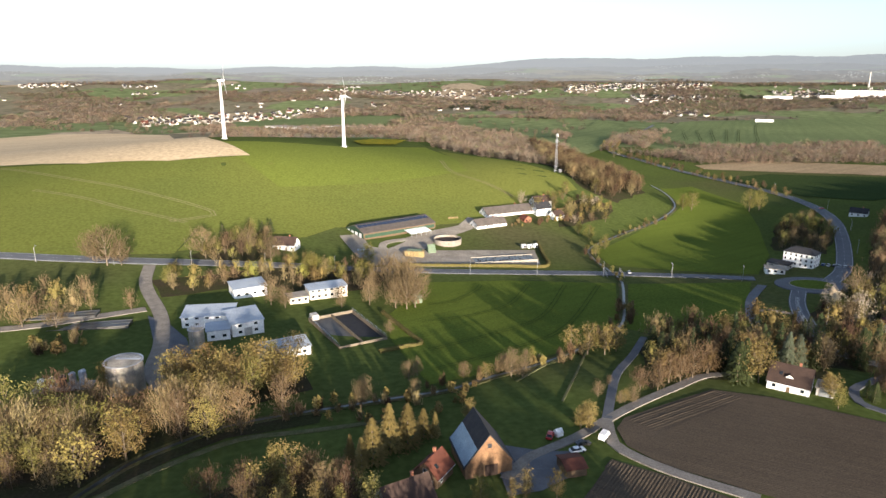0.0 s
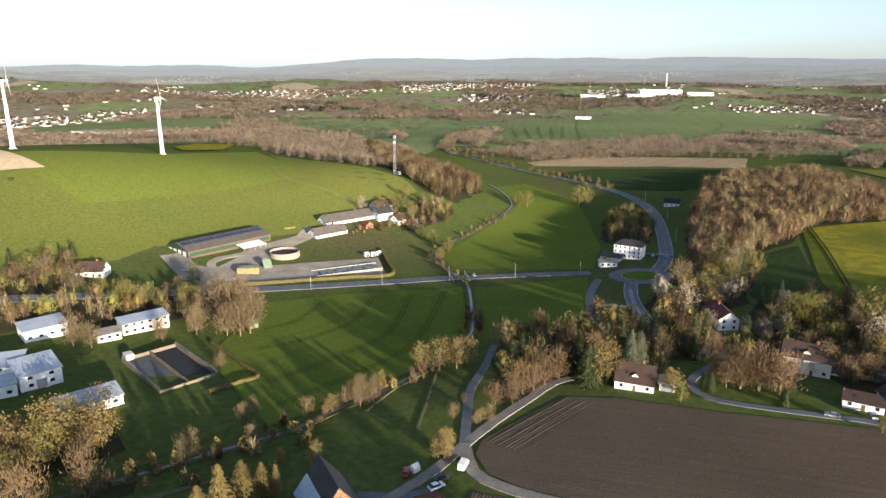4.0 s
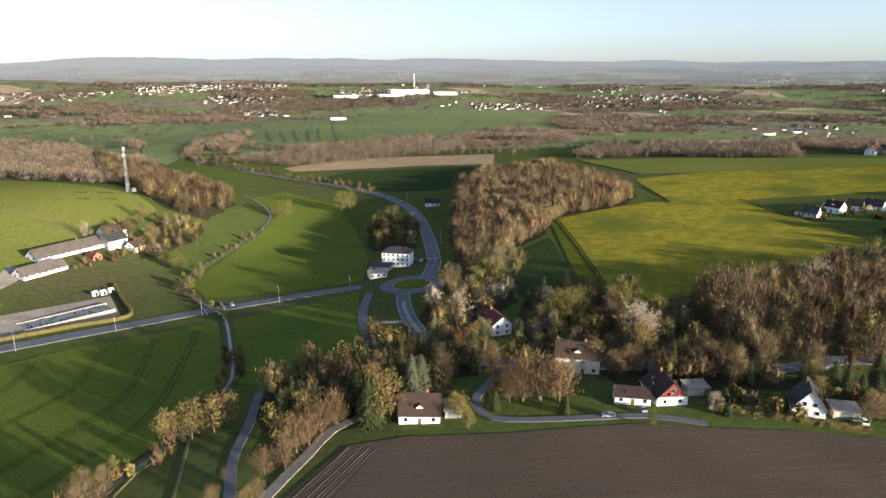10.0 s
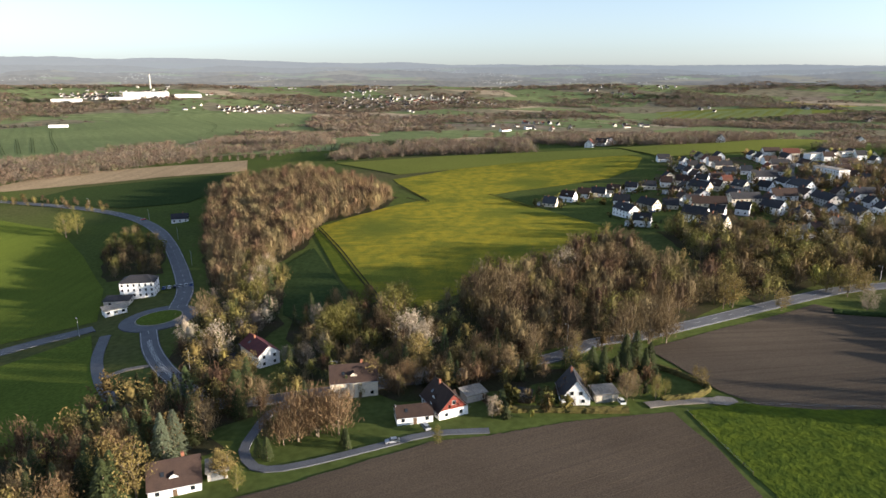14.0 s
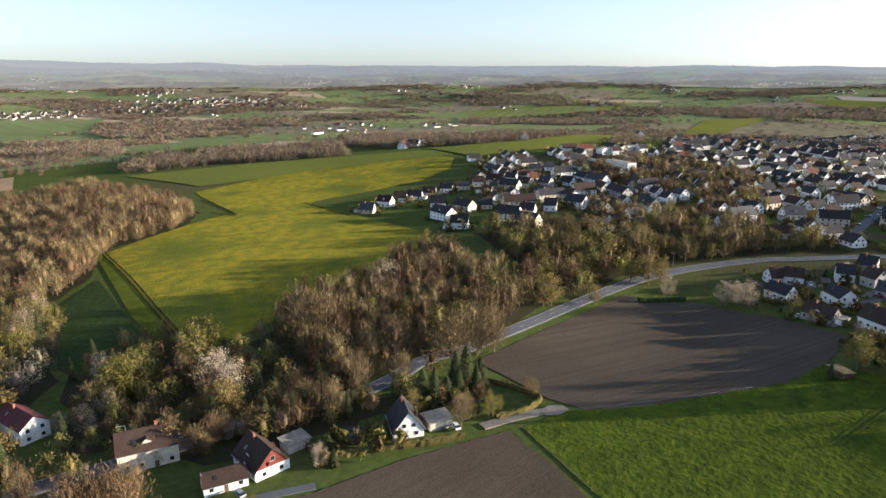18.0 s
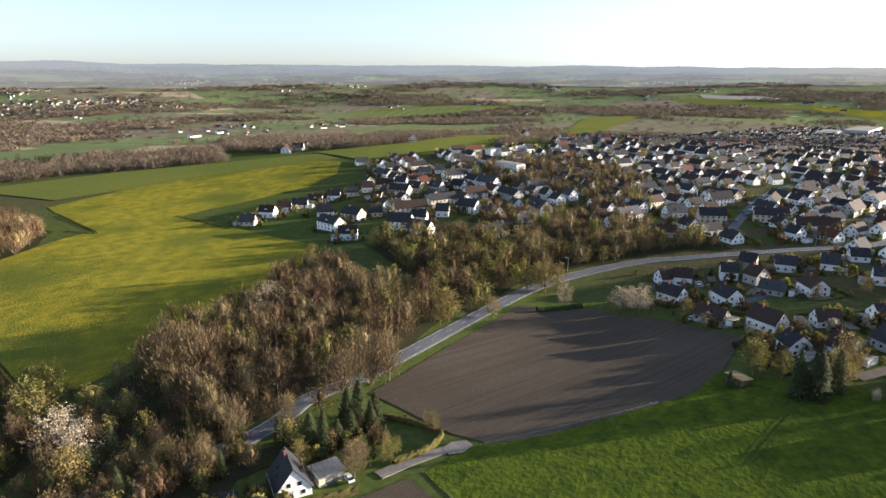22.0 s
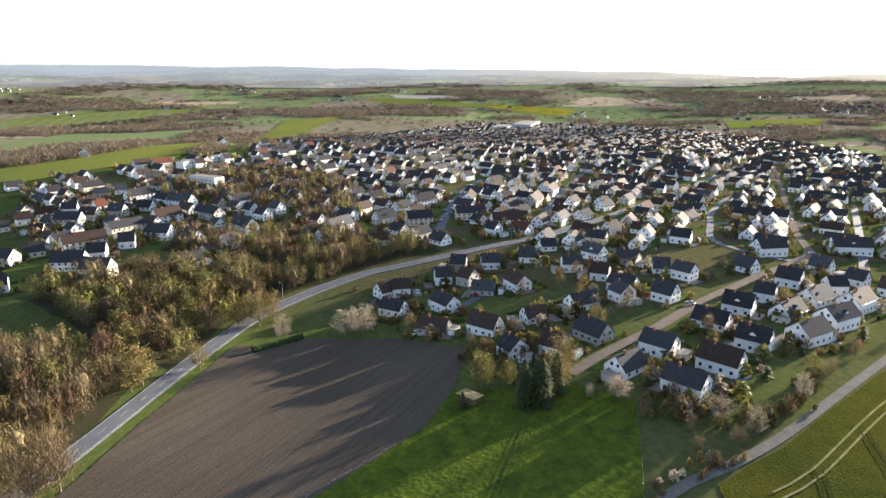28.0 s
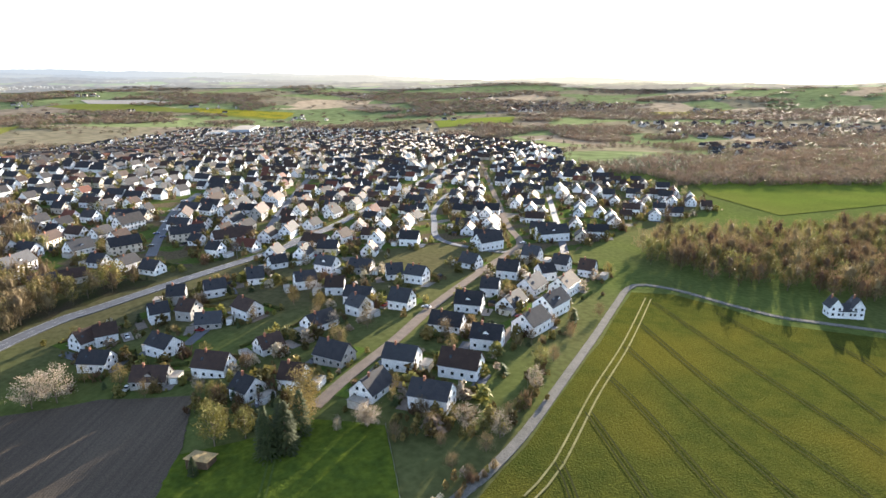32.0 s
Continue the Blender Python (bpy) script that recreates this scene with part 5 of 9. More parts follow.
# ---- stream ----
tagged(ribbon("stream_bank", STREAM, 4.2, MUD, 0.26, 0.4), "brown muddy stream bank with dead grass", "stream bank", kind="structure")
tagged(ribbon("stream", STREAM, 1.3, WATER, 0.32, 0.3), "narrow glinting stream between banks", "stream", kind="structure")


# ---- trees ----
def limb_ends(seed, kind):
    """Start height and end point of the main limbs of a tree one metre high."""
    rng = random.Random(seed)
    spread = {"tall": 0.17, "wide": 0.40}.get(kind, 0.31)
    out, n = [], 15
    for i in range(n):
        u = (i + rng.uniform(0.2, 0.8)) / n
        a = 2.4 * i + rng.uniform(-0.5, 0.5)
        r = spread * math.sqrt(max(0.03, 1 - (1.75 * u - 0.72) ** 2)) * rng.uniform(0.72, 1.08)
        end = Vector((r * math.cos(a), r * math.sin(a), (0.30 if kind != "tall" else 0.22) + (0.68 if kind != "tall" else 0.76) * u * rng.uniform(0.94, 1.03)))
        out.append((min(0.62, max(0.14, end.z - r * 0.9 - 0.12)), end))
    return out


def ball():
    """Points and faces of a coarse ball without its underside."""
    bm = bmesh.new()
    bmesh.ops.create_icosphere(bm, subdivisions=1, radius=1.0)
    out = [v.co.copy() for v in bm.verts], [tuple(v.index for v in f.verts) for f in bm.faces if f.calc_center_median().z > -0.5]
    bm.free()
    return out


BALL = ball()


def crown_mesh(seed, kind, mat, pieces, bare, size):
    """A crown one metre high: leaf plates or thin twigs round its limbs, with gaps between."""
    rng = random.Random(seed * 31 + 5)
    verts, faces = [], []
    if kind == "conifer":
        lean = [rng.uniform(0.72, 1.08) for _ in range(9)]
        for _ in range(pieces):
            u = rng.random() ** 0.85
            h, a = 0.06 + 0.93 * u, rng.uniform(0, 2 * math.pi)
            tier = 0.55 + 0.45 * abs(math.sin(h * 24 + lean[int(a)] * 6))
            r = (0.23 * (1 - h) ** 0.75 + 0.01) * tier * lean[int(a) + int(h * 2)] * rng.uniform(0.55, 1.08)
            c = Vector((r * math.cos(a), r * math.sin(a), h - 0.2 * r))
            out = Vector((math.cos(a), math.sin(a), rng.uniform(-0.7, -0.1)))
            side = Vector((-math.sin(a), math.cos(a), rng.uniform(-0.4, 0.4)))
            s = size * rng.uniform(0.6, 1.3) * (0.6 + 0.6 * (1 - h))
            verts += [c - side * s * 0.6 - out * s * 0.5, c + out * s * 1.5, c + side * s * 0.6 - out * s * 0.5]
    else:
        ends = limb_ends(seed, kind)
        for _ in range(pieces):
            h0, end = rng.choice(ends)
            start = Vector((0, 0, h0))
            u = rng.uniform(0.35, 1.04) ** 0.8
            wide = 0.035 + 0.055 * u if bare else 0.055
            c = start.lerp(end, u) + Vector((rng.gauss(0, wide), rng.gauss(0, wide), rng.gauss(0, wide * 0.9)))
            c.z = min(max(c.z, 0.12), 1.03)
            if bare:
                way = ((end - start).normalized() + Vector((rng.gauss(0, 0.45), rng.gauss(0, 0.45), rng.uniform(0.1, 1.1)))).normalized()
                side = way.cross(Vector((rng.gauss(0, 1), rng.gauss(0, 1), rng.gauss(0, 1)))).normalized()
                s = size * rng.uniform(0.6, 1.4)
                verts += [c - way * s * 2.1 - side * s * 0.3, c - way * s * 2.1 + side * s * 0.3, c + way * s * 2.3]
            else:
                n = Vector((rng.gauss(0, 1), rng.gauss(0, 1), rng.gauss(0, 1) + 0.5)).normalized()
                u = n.orthogonal().normalized()
                v = n.cross(u)
                s = size * rng.uniform(0.6, 1.3)
                verts += [c + u * s * 1.1, c - u * s * 0.7 + v * s, c - u * s * 0.6 - v * s * 0.9]
    faces = [(3 * k, 3 * k + 1, 3 * k + 2) for k in range(len(verts) // 3)]
    # a solid core hidden in the crown, added only to block light
    if kind != "conifer" and 200 < pieces < 800:
        wide = {"tall": 0.17, "wide": 0.40}.get(kind, 0.31) * 0.34
        lean = [rng.uniform(0.7, 1.25) for _ in range(8)]
        k = len(verts)
        for v in BALL[0]:
            r = wide * lean[int((math.atan2(v.y, v.x) + math.pi) * 1.2)] * rng.uniform(0.7, 1.25)
            verts.append(Vector((v.x * r, v.y * r, 0.6 + v.z * rng.uniform(0.18, 0.30))))
        faces += [tuple(k + i for i in f) for f in BALL[1]]
    me = bpy.data.meshes.new("crown")
    me.from_pydata(verts, [], faces)
    me.materials.append(mat)
    return me


def trunk_mesh(seed, kind, limbs=15):
    bm = bmesh.new()
    tube(bm, (0, 0, -0.03), (0, 0, 0.97 if kind == "conifer" else 0.66), 0.018, 0.004, 5)
    if kind != "conifer":
        for h, end in limb_ends(seed, kind)[:limbs]:
            mid = Vector((0, 0, h)).lerp(end, 0.55) + Vector((0, 0, 0.03))
            tube(bm, (0, 0, h), mid, 0.0075, 0.004, 3)
            tube(bm, mid, end, 0.004, 0.0015, 3)
    me = bpy.data.meshes.new("trunk")
    bm.to_mesh(me)
    bm.free()
    me.materials.append(BARK)
    return me


KINDS = {  # shape, material, pieces, bare, size of a piece
    "bare": ("round", TWIG, 1500, True, 0.017), "bare_tall": ("tall", TWIG, 1300, True, 0.015), "russet": ("round", TWIG_RED, 1500, True, 0.017),
    "bare_wide": ("wide", TWIG, 1600, True, 0.018), "budding": ("round", BUDS, 1400, False, 0.016), "leafy": ("round", LEAF, 1400, False, 0.018),
    "golden": ("round", GOLD, 1400, False, 0.017), "golden_tall": ("tall", GOLD, 1200, False, 0.016), "blossom": ("wide", BLOSSOM, 1500, False, 0.015),
    # the gold conifer kind paints low sun onto dark needles
    "spruce": ("conifer", NEEDLE, 1400, False, 0.026), "blue_spruce": ("conifer", BLUE_NEEDLE, 1500, False, 0.022), "larch": ("conifer", GOLD, 1500, False, 0.026), "leafy_wide": ("wide", LEAF, 1500, False, 0.017),
}


def stand(share, grow, variants, limbs, first, other={}):
    """Crowns and trunks of every kind, with a share of the pieces, each piece grown by so much; other names other materials for a kind."""
    return {k: [(crown_mesh(first + i, s, other.get(k, m), int(n * share), b, z * grow), trunk_mesh(first + i, s, limbs)) for i in range(variants)] for k, (s, m, n, b, z) in KINDS.items()}


TREE, GROVE, BUSH = stand(1.0, 1.0, 3, 15, 1), stand(0.38, 1.4, 4, 5, 11), stand(0.055, 7.0, 3, 0, 31)
SPRIG = stand(0.02, 11.0, 2, 0, 41)
WORDS = {"larch": ("tiered dark conifer with low sunlight painted as golden needles", "conifer"), "bare": ("leafless broad tree with fine brown twigs", "tree"), "bare_tall": ("slender leafless tree with brown twigs", "tree"),
         "russet": ("leafless tree with russet twigs", "tree"), "bare_wide": ("spreading leafless tree with pale twigs", "tree"),
         "budding": ("tree in olive spring bud", "tree"), "leafy": ("tree with fresh yellow-green leaves", "tree"),
         "golden": ("tree with golden brown spring leaves", "tree"), "golden_tall": ("slender tree with golden spring leaves", "tree"),
         "blossom": ("fruit tree in pale white-pink blossom", "tree"), "spruce": ("tall dark green spruce tree", "conifer"),
         "blue_spruce": ("pale blue-green spruce tree", "conifer"), "leafy_wide": ("spreading tree with fresh yellow-green leaves", "tree")}
tree_rng = random.Random(5)


def tree(kind, x, y, size, group=""):
    crown, trunk = tree_rng.choice(TREE[kind])
    label, category = WORDS[kind]
    ob = thing("conifer" if category == "conifer" else "tree", x, y, lift(x, y, -0.1), tree_rng.uniform(0, 360), label, category, group)
    wide = size * tree_rng.uniform(0.85, 1.2) * (1.25 if category == "conifer" else 1.0)
    for name, me in (("trunk", trunk), ("crown", crown)):
        p = new(name, me)
        p.parent = ob
        p.scale = (wide, wide, size)
    return ob


def mesh_arrays(me):
    """The points, corner indices and corner counts of a mesh, read once."""
    if me.name not in ARRAYS:
        co = np.empty(len(me.vertices) * 3, np.float32)
        me.vertices.foreach_get("co", co)
        corners = np.empty(len(me.loops), np.int32)
        me.loops.foreach_get("vertex_index", corners)
        totals = np.empty(len(me.polygons), np.int32)
        me.polygons.foreach_get("loop_total", totals)
        ARRAYS[me.name] = (co.reshape(-1, 3), corners, totals)
    return ARRAYS[me.name]


ARRAYS = {}


def joined(name, copies, vary=0.44):
    """One mesh out of many placed copies: mesh, x, y, z, turn, width and height of each."""
    verts, corners, totals, slots, mats, tones, base = [], [], [], [], [], [], 0
    rng = random.Random(len(copies))
    for me, x, y, z, turn, wide, tall in copies:
        co, cn, tt = mesh_arrays(me)
        c, s = math.cos(turn) * wide, math.sin(turn) * wide
        verts.append(np.stack([co[:, 0] * c - co[:, 1] * s + x, co[:, 0] * s + co[:, 1] * c + y, co[:, 2] * tall + z], 1))
        corners.append(cn + base)
        totals.append(tt)
        m = me.materials[0]
        if m not in mats:
            mats.append(m)
        slots.append(np.full(len(tt), mats.index(m), np.int32))
        tones.append(np.full(len(tt), rng.uniform(-vary, vary), np.float32))
        base += len(co)
    verts, corners, totals, slots = np.concatenate(verts), np.concatenate(corners), np.concatenate(totals), np.concatenate(slots)
    me = bpy.data.meshes.new(name)
    me.vertices.add(len(verts))
    me.vertices.foreach_set("co", verts.astype(np.float32).ravel())
    me.loops.add(len(corners))
    me.loops.foreach_set("vertex_index", corners.astype(np.int32))
    me.polygons.add(len(totals))
    me.polygons.foreach_set("loop_start", np.r_[0, np.cumsum(totals)[:-1]].astype(np.int32))
    for m in mats:
        me.materials.append(m)
    me.polygons.foreach_set("material_index", slots)
    me.attributes.new("tone", "FLOAT", "FACE").data.foreach_set("value", np.concatenate(tones))
    me.update(calc_edges=True)
    me.validate()
    return new(name, me)


def wood(name, outline, step, kinds, sizes, label, seed=1, keep=1.0, category="woodland", full=False):
    """A wood of many trees, joined into one, over brown leaf litter dark enough to stand for their shade."""
    if category == "woodland" and step < 9.5:
        patch("woodland_floor", outline, SHADED_LITTER, 0.21, 9, "brown leaf litter darkened for the shade under the trees", "woodland floor", 2.0, 2.0)
    rng = random.Random(seed)
    xs, ys = grid_in(outline, step, 0.42, seed)
    copies = []
    for x, y, z in zip(xs, ys, height(xs, ys) - 0.1):
        if rng.random() > keep:
            continue
        size, turn = rng.uniform(*sizes), rng.uniform(0, 6.28)
        wide = size * rng.uniform(0.85, 1.15)
        copies += [(me, x, y, z, turn, wide, size) for me in rng.choice((TREE if full else GROVE if sizes[1] > 7 else BUSH)[rng.choice(kinds)])]
    return tagged(joined(name, copies), label, category, kind="stuff")

# ---- houses ----
WINDOW, PANE, PLAIN = {}, {}, {}


def window_meshes(w, h):
    """A framed opening, the same with its pane in one piece, and a pane alone."""
    key = (w, h)
    if key not in WINDOW:
        for store, glazed in ((WINDOW, False), (PLAIN, True)):
            bm = bmesh.new()
            box(bm, 0, 0, 0, w, 0.14, h)
            bm.normal_update()
            front = [f for f in bm.faces if f.normal.y < -0.9]
            bmesh.ops.inset_individual(bm, faces=front, thickness=0.1, depth=-0.05)
            front[0].material_index = 1
            me = bpy.data.meshes.new("window")
            bm.to_mesh(me)
            bm.free()
            me.materials.append(FRAME)
            me.materials.append(GLASS)
            store[key] = me
        bm = bmesh.new()
        box(bm, 0, -0.03, 0.1, w - 0.2, 0.06, h - 0.2)
        pane = bpy.data.meshes.new("pane")
        bm.to_mesh(pane)
        bm.free()
        pane.materials.append(GLASS)
        PANE[key] = pane
    return WINDOW[key], PANE[key]


def window(parent, x, y, z, turn, w=1.2, h=1.3, pane=True):
    """A framed window in a wall, facing the direction turn - 90."""
    me, glass = window_meshes(w, h)
    ob = new("window", me if pane else PLAIN[(w, h)])
    ob.parent = parent
    ob.matrix_local = pose(x, y, z, 0, 0, turn)
    if pane:
        g = new("pane", glass)
        g.parent = ob
    return ob


def gable_walls(bm, length, depth, eave, ridge, below=1.5):
    """A house body with gables at both ends of x."""
    a, b = length / 2, depth / 2
    rows = [[bm.verts.new((x, y, z)) for x, y, z in ((s * a, -b, -below), (s * a, b, -below), (s * a, b, eave), (s * a, 0, ridge), (s * a, -b, eave))] for s in (-1, 1)]
    bm.faces.new(rows[0][::-1])
    bm.faces.new(rows[1])
    for i in range(5):
        j = (i + 1) % 5
        bm.faces.new((rows[0][i], rows[0][j], rows[1][j], rows[1][i]))


def gable_roof(bm, length, depth, eave, ridge, over=0.5, thick=0.22):
    a, b = length / 2 + over * 0.7, depth / 2
    slope = (ridge - eave) / b
    e = b + over
    ez = eave - slope * over
    for s in (-1, 1):
        vs = []
        for x in (-a, a):
            vs += [bm.verts.new((x, s * e, ez + 0.03)), bm.verts.new((x, 0, ridge + 0.03)), bm.verts.new((x, 0, ridge + 0.03 + thick)), bm.verts.new((x, s * e, ez + 0.03 + thick))]
        q = vs[:4], vs[4:]
        bm.faces.new(q[0][::-s])
        bm.faces.new(q[1][::s])
        for i in range(4):
            j = (i + 1) % 4
            bm.faces.new((q[0][i], q[0][j], q[1][j], q[1][i])[::s])


def walls_with_windows(bm, length, depth, eave, ridge):
    """A body with small windows set into it, for houses seen from afar."""
    gable_walls(bm, length, depth, eave, ridge)
    a, b, n = length / 2, depth / 2, max(2, int(length / 3.4))
    for side in (-1, 1):
        for i in range(n):
            for z in (1.0, 3.5) if eave > 5 else (1.0,):
                box(bm, (i + 0.5) / n * length - a, side * b, z, 1.2, 0.1, 1.25, 0, 1)
        for z in (1.0, 3.6, 6.1):
            room = b if z + 1.3 < eave else b * max(0.0, (ridge - z - 1.5) / (ridge - eave))
            for y in (-0.5, 0.5) if room > 2.4 else ((0,) if room > 0.9 else ()):
                box(bm, side * a, y * room, z, 0.1, 1.1, 1.25, 0, 1)


MESHES = {}


def shared(key, make, mat, name):
    """The mesh of that key, made once."""
    if key not in MESHES:
        bm = bmesh.new()
        make(bm)
        me = bpy.data.meshes.new(name)
        bmesh.ops.recalc_face_normals(bm, faces=bm.faces[:])
        bm.to_mesh(me)
        bm.free()
        me.materials.append(mat)
        MESHES[key] = me
    return MESHES[key]


def piece(name, me, parent, m=None, label=""):
    ob = new(name, me)
    ob.parent = parent
    if m is not None:
        ob.matrix_local = m
    if label:
        tagged(ob, label)
    return ob


TONES = {"dark": (TILE_DARK, "dark grey"), "brown": (TILE_BROWN, "brown"), "red": (TILE_RED, "red"), "grey": (TILE_GREY, "grey"), "worn": (ROOF_WORN, "worn grey-brown"), "wine": (TILE_WINE, "wine-red")}
WALLS = {"white": (RENDER, "white"), "cream": (RENDER_CREAM, "cream"), "grey": (RENDER_GREY, "grey"), "brick": (BRICK, "red brick"), "wood": (WOOD, "wooden")}


def house(x, y, turn, length, depth=9.5, eave=4.6, ridge=8.8, roof="dark", wall="white", detail=2, group="village houses", name="house", chimney=True, dormer=False, base=None, label=""):
    length, depth = round(length * 2) / 2, round(depth * 2) / 2
    z = min(lift(x + dx, y + dy) for dx in (-4, 4) for dy in (-4, 4)) + 0.35 if base is None else base
    ob = thing(name, x, y, z, turn, label or f"{WALLS[wall][1]} rendered house with a {TONES[roof][1]} tiled gable roof", "house", group)
    k = (length, depth, eave, ridge)
    body = shared(("wall", wall, k, detail == 1), lambda bm: walls_with_windows(bm, *k) if detail == 1 else gable_walls(bm, *k), WALLS[wall][0], "wall")
    if detail == 1 and len(body.materials) == 1:
        body.materials.append(GLASS)
    piece("wall", body, ob)
    top = piece("roof", shared(("roof", roof, k), lambda bm: gable_roof(bm, *k), TONES[roof][0], "roof"), ob)
    if chimney:
        piece("chimney", shared("chimney", lambda bm: (box(bm, 0, 0, 0, 0.7, 0.6, 1.9), box(bm, 0, 0, 1.9, 0.85, 0.75, 0.12)), BRICK, "chimney"), ob, pose(length * 0.18, 0.5, ridge - 0.8))
    if detail > 1:
        b, a = depth / 2, length / 2
        n = max(2, int(length / 3.2)) if detail > 1 else 2
        glass = detail > 1
        for side, t in ((-1, 0), (1, 180)):
            for i in range(n):
                wx = (i + 0.5) / n * length - a
                if side == -1 and i == n // 2 and detail > 1:
                    continue
                window(ob, wx, side * b, 1.0, t, pane=glass)
        floors = [1.0, 3.6] + ([6.2] if ridge > 9 else [])
        for side, t in ((-1, -90), (1, 90)):
            for f, wz in enumerate(floors):
                room = b if wz + 1.3 < eave else b * max(0.15, (ridge - wz - 1.4) / (ridge - eave))
                for wy in ((-0.5, 0.5) if room > 2.2 and detail > 1 else (0,)):
                    window(ob, side * a, wy * room, wz, t, pane=glass)
        if detail > 1:
            piece("door", shared("door", lambda bm: (box(bm, 0, 0, 0, 1.05, 0.12, 2.1), box(bm, 0.35, -0.09, 1.0, 0.12, 0.06, 0.06)), WOOD, "door"), ob, pose((n // 2 + 0.5) / n * length - a, -b, 0), "wooden front door")
            for side in (-1, 1):
                piece("gutter", shared(("gutter", length), lambda bm: tube(bm, (-length / 2 - 0.3, 0, 0), (length / 2 + 0.3, 0, 0), 0.09, sides=6), STEEL, "gutter"), ob,
                      pose(0, side * (b + 0.55), eave - 0.5 * (ridge - eave) / b + 0.05))
            for s in (-1, 1):
                if (int(x * 7 + y * 3) + s) % 3:
                    slope = math.degrees(math.atan2(ridge - eave, b))
                    u = 0.45
                    piece("skylight", shared("skylight", lambda bm: (box(bm, 0, 0, 0, 0.9, 1.2, 0.12)), GLASS, "skylight"), ob,
                          pose(s * length * 0.22, s * b * (1 - u), eave + (ridge - eave) * u + 0.24, -s * slope, 0, 0))
    if dormer:
        for s in (-1, 1):
            d = piece("dormer", shared(("dormer", wall), lambda bm: gable_walls(bm, 1.8, 2.2, 1.2, 2.0, 0.8), WALLS[wall][0], "dormer"), ob, pose(0, s * depth * 0.28, eave + 0.6, 0, 0, 90))
            piece("dormer_roof", shared(("dormer_roof", roof), lambda bm: gable_roof(bm, 1.8, 2.2, 1.2, 2.0, 0.25, 0.12), TONES[roof][0], "dormer_roof"), d)
    return ob


house_rng = random.Random(21)
PLACED = []


def row_of_houses(spots, roofs, walls, group, detail):
    for x, y, turn, length in spots:
        length = min(max(length, 8.5), 26)
        depth = 9.0 if length < 15 else 10.0
        eave = house_rng.choice([3.2, 3.8, 4.4, 4.8]) if length < 16 else 5.6
        slope = house_rng.choice([0.85, 0.95, 1.05])
        house(x, y, turn, length, depth, eave, eave + depth / 2 * slope, house_rng.choice(roofs), house_rng.choice(walls), detail, group, dormer=length > 11 and house_rng.random() < 0.35)
        PLACED.append((x, y))


row_of_houses(HOUSES_SOUTH, ["dark", "dark", "dark", "brown", "grey"], ["white", "white", "white", "grey"], "houses beside the dark field", 2)
row_of_houses(HOUSES_LANE, ["dark", "dark", "grey", "brown"], ["white"], "new houses along the paved lane", 2)
row_of_houses(HOUSES_RIVER, ["dark", "dark", "brown", "dark"], ["white", "white", "cream"], "houses behind the wooded bank", 1)
row_of_houses(HOUSES_RIVER_EAST, ["dark", "dark", "brown", "grey"], ["white", "white", "cream", "grey"], "houses behind the wooded bank", 1)

# ---- woods ----
wood("woodland", WOOD_NORTH, 8.0, ["bare", "russet", "russet", "bare_wide", "russet", "bare", "bare_tall"], (10, 17), "brown leafless beech wood on a knoll", 2)
wood("woodland", WOOD_ROADSIDE, 7.4, ["bare", "bare_tall", "russet", "russet", "budding", "bare_wide", "bare_tall", "bare", "golden_tall"], (10, 18), "brown and golden roadside wood in spring", 3)
wood("woodland", WOOD_BANK, 8.0, ["bare", "golden", "budding", "golden", "budding", "leafy", "bare_wide"], (11, 18), "wooded bank with golden and brown trees", 4)
wood("woodland", VILLAGE_EDGE, 8.5, ["bare", "golden", "budding", "russet", "bare_wide"], (7, 14), "brown trees between wooded bank and village", 54)
wood("woodland", WOOD_CORNER, 7.5, ["bare", "golden", "budding", "russet", "bare_tall", "golden", "bare"], (11, 18), "mixed wood beside the waterworks", 5, full=True)
wood("woodland", WOOD_TANKS, 10.0, ["bare", "bare_tall", "golden"], (11, 15), "belt of leafless trees behind the basins", 6)
wood("woodland", WOOD_YELLOW, 5.5, ["golden", "budding", "golden"], (13, 18), "golden-leaved trees beside the works", 7, full=True)
wood("woodland", WOOD_GARDEN, 11.0, ["bare", "leafy", "russet", "budding", "bare"], (5, 12), "overgrown garden trees and scrub", 8)
wood("woodland", WOOD_RIGHT, 10.0, ["bare", "russet", "budding", "bare_wide", "budding"], (11, 17), "hazy leafless wood behind the field", 9)
wood("woodland", WOOD_SLOPE, 9.0, ["bare", "russet", "bare_wide"], (11, 16), "leafless wood on the slope by the mast", 10)
wood("woodland", WOOD_SLOPE_LOW, 12.0, ["bare", "budding", "golden"], (6, 11), "scrubby orchard slope", 11)
wood("woodland", WOOD_ROADHOUSE, 9.0, ["bare", "budding", "leafy"], (8, 13), "trees behind the white inn", 12)
wood("woodland", WOOD_LANE, 9.0, ["bare", "golden", "leafy", "blossom"], (9, 14), "golden hedge trees along the track", 13)

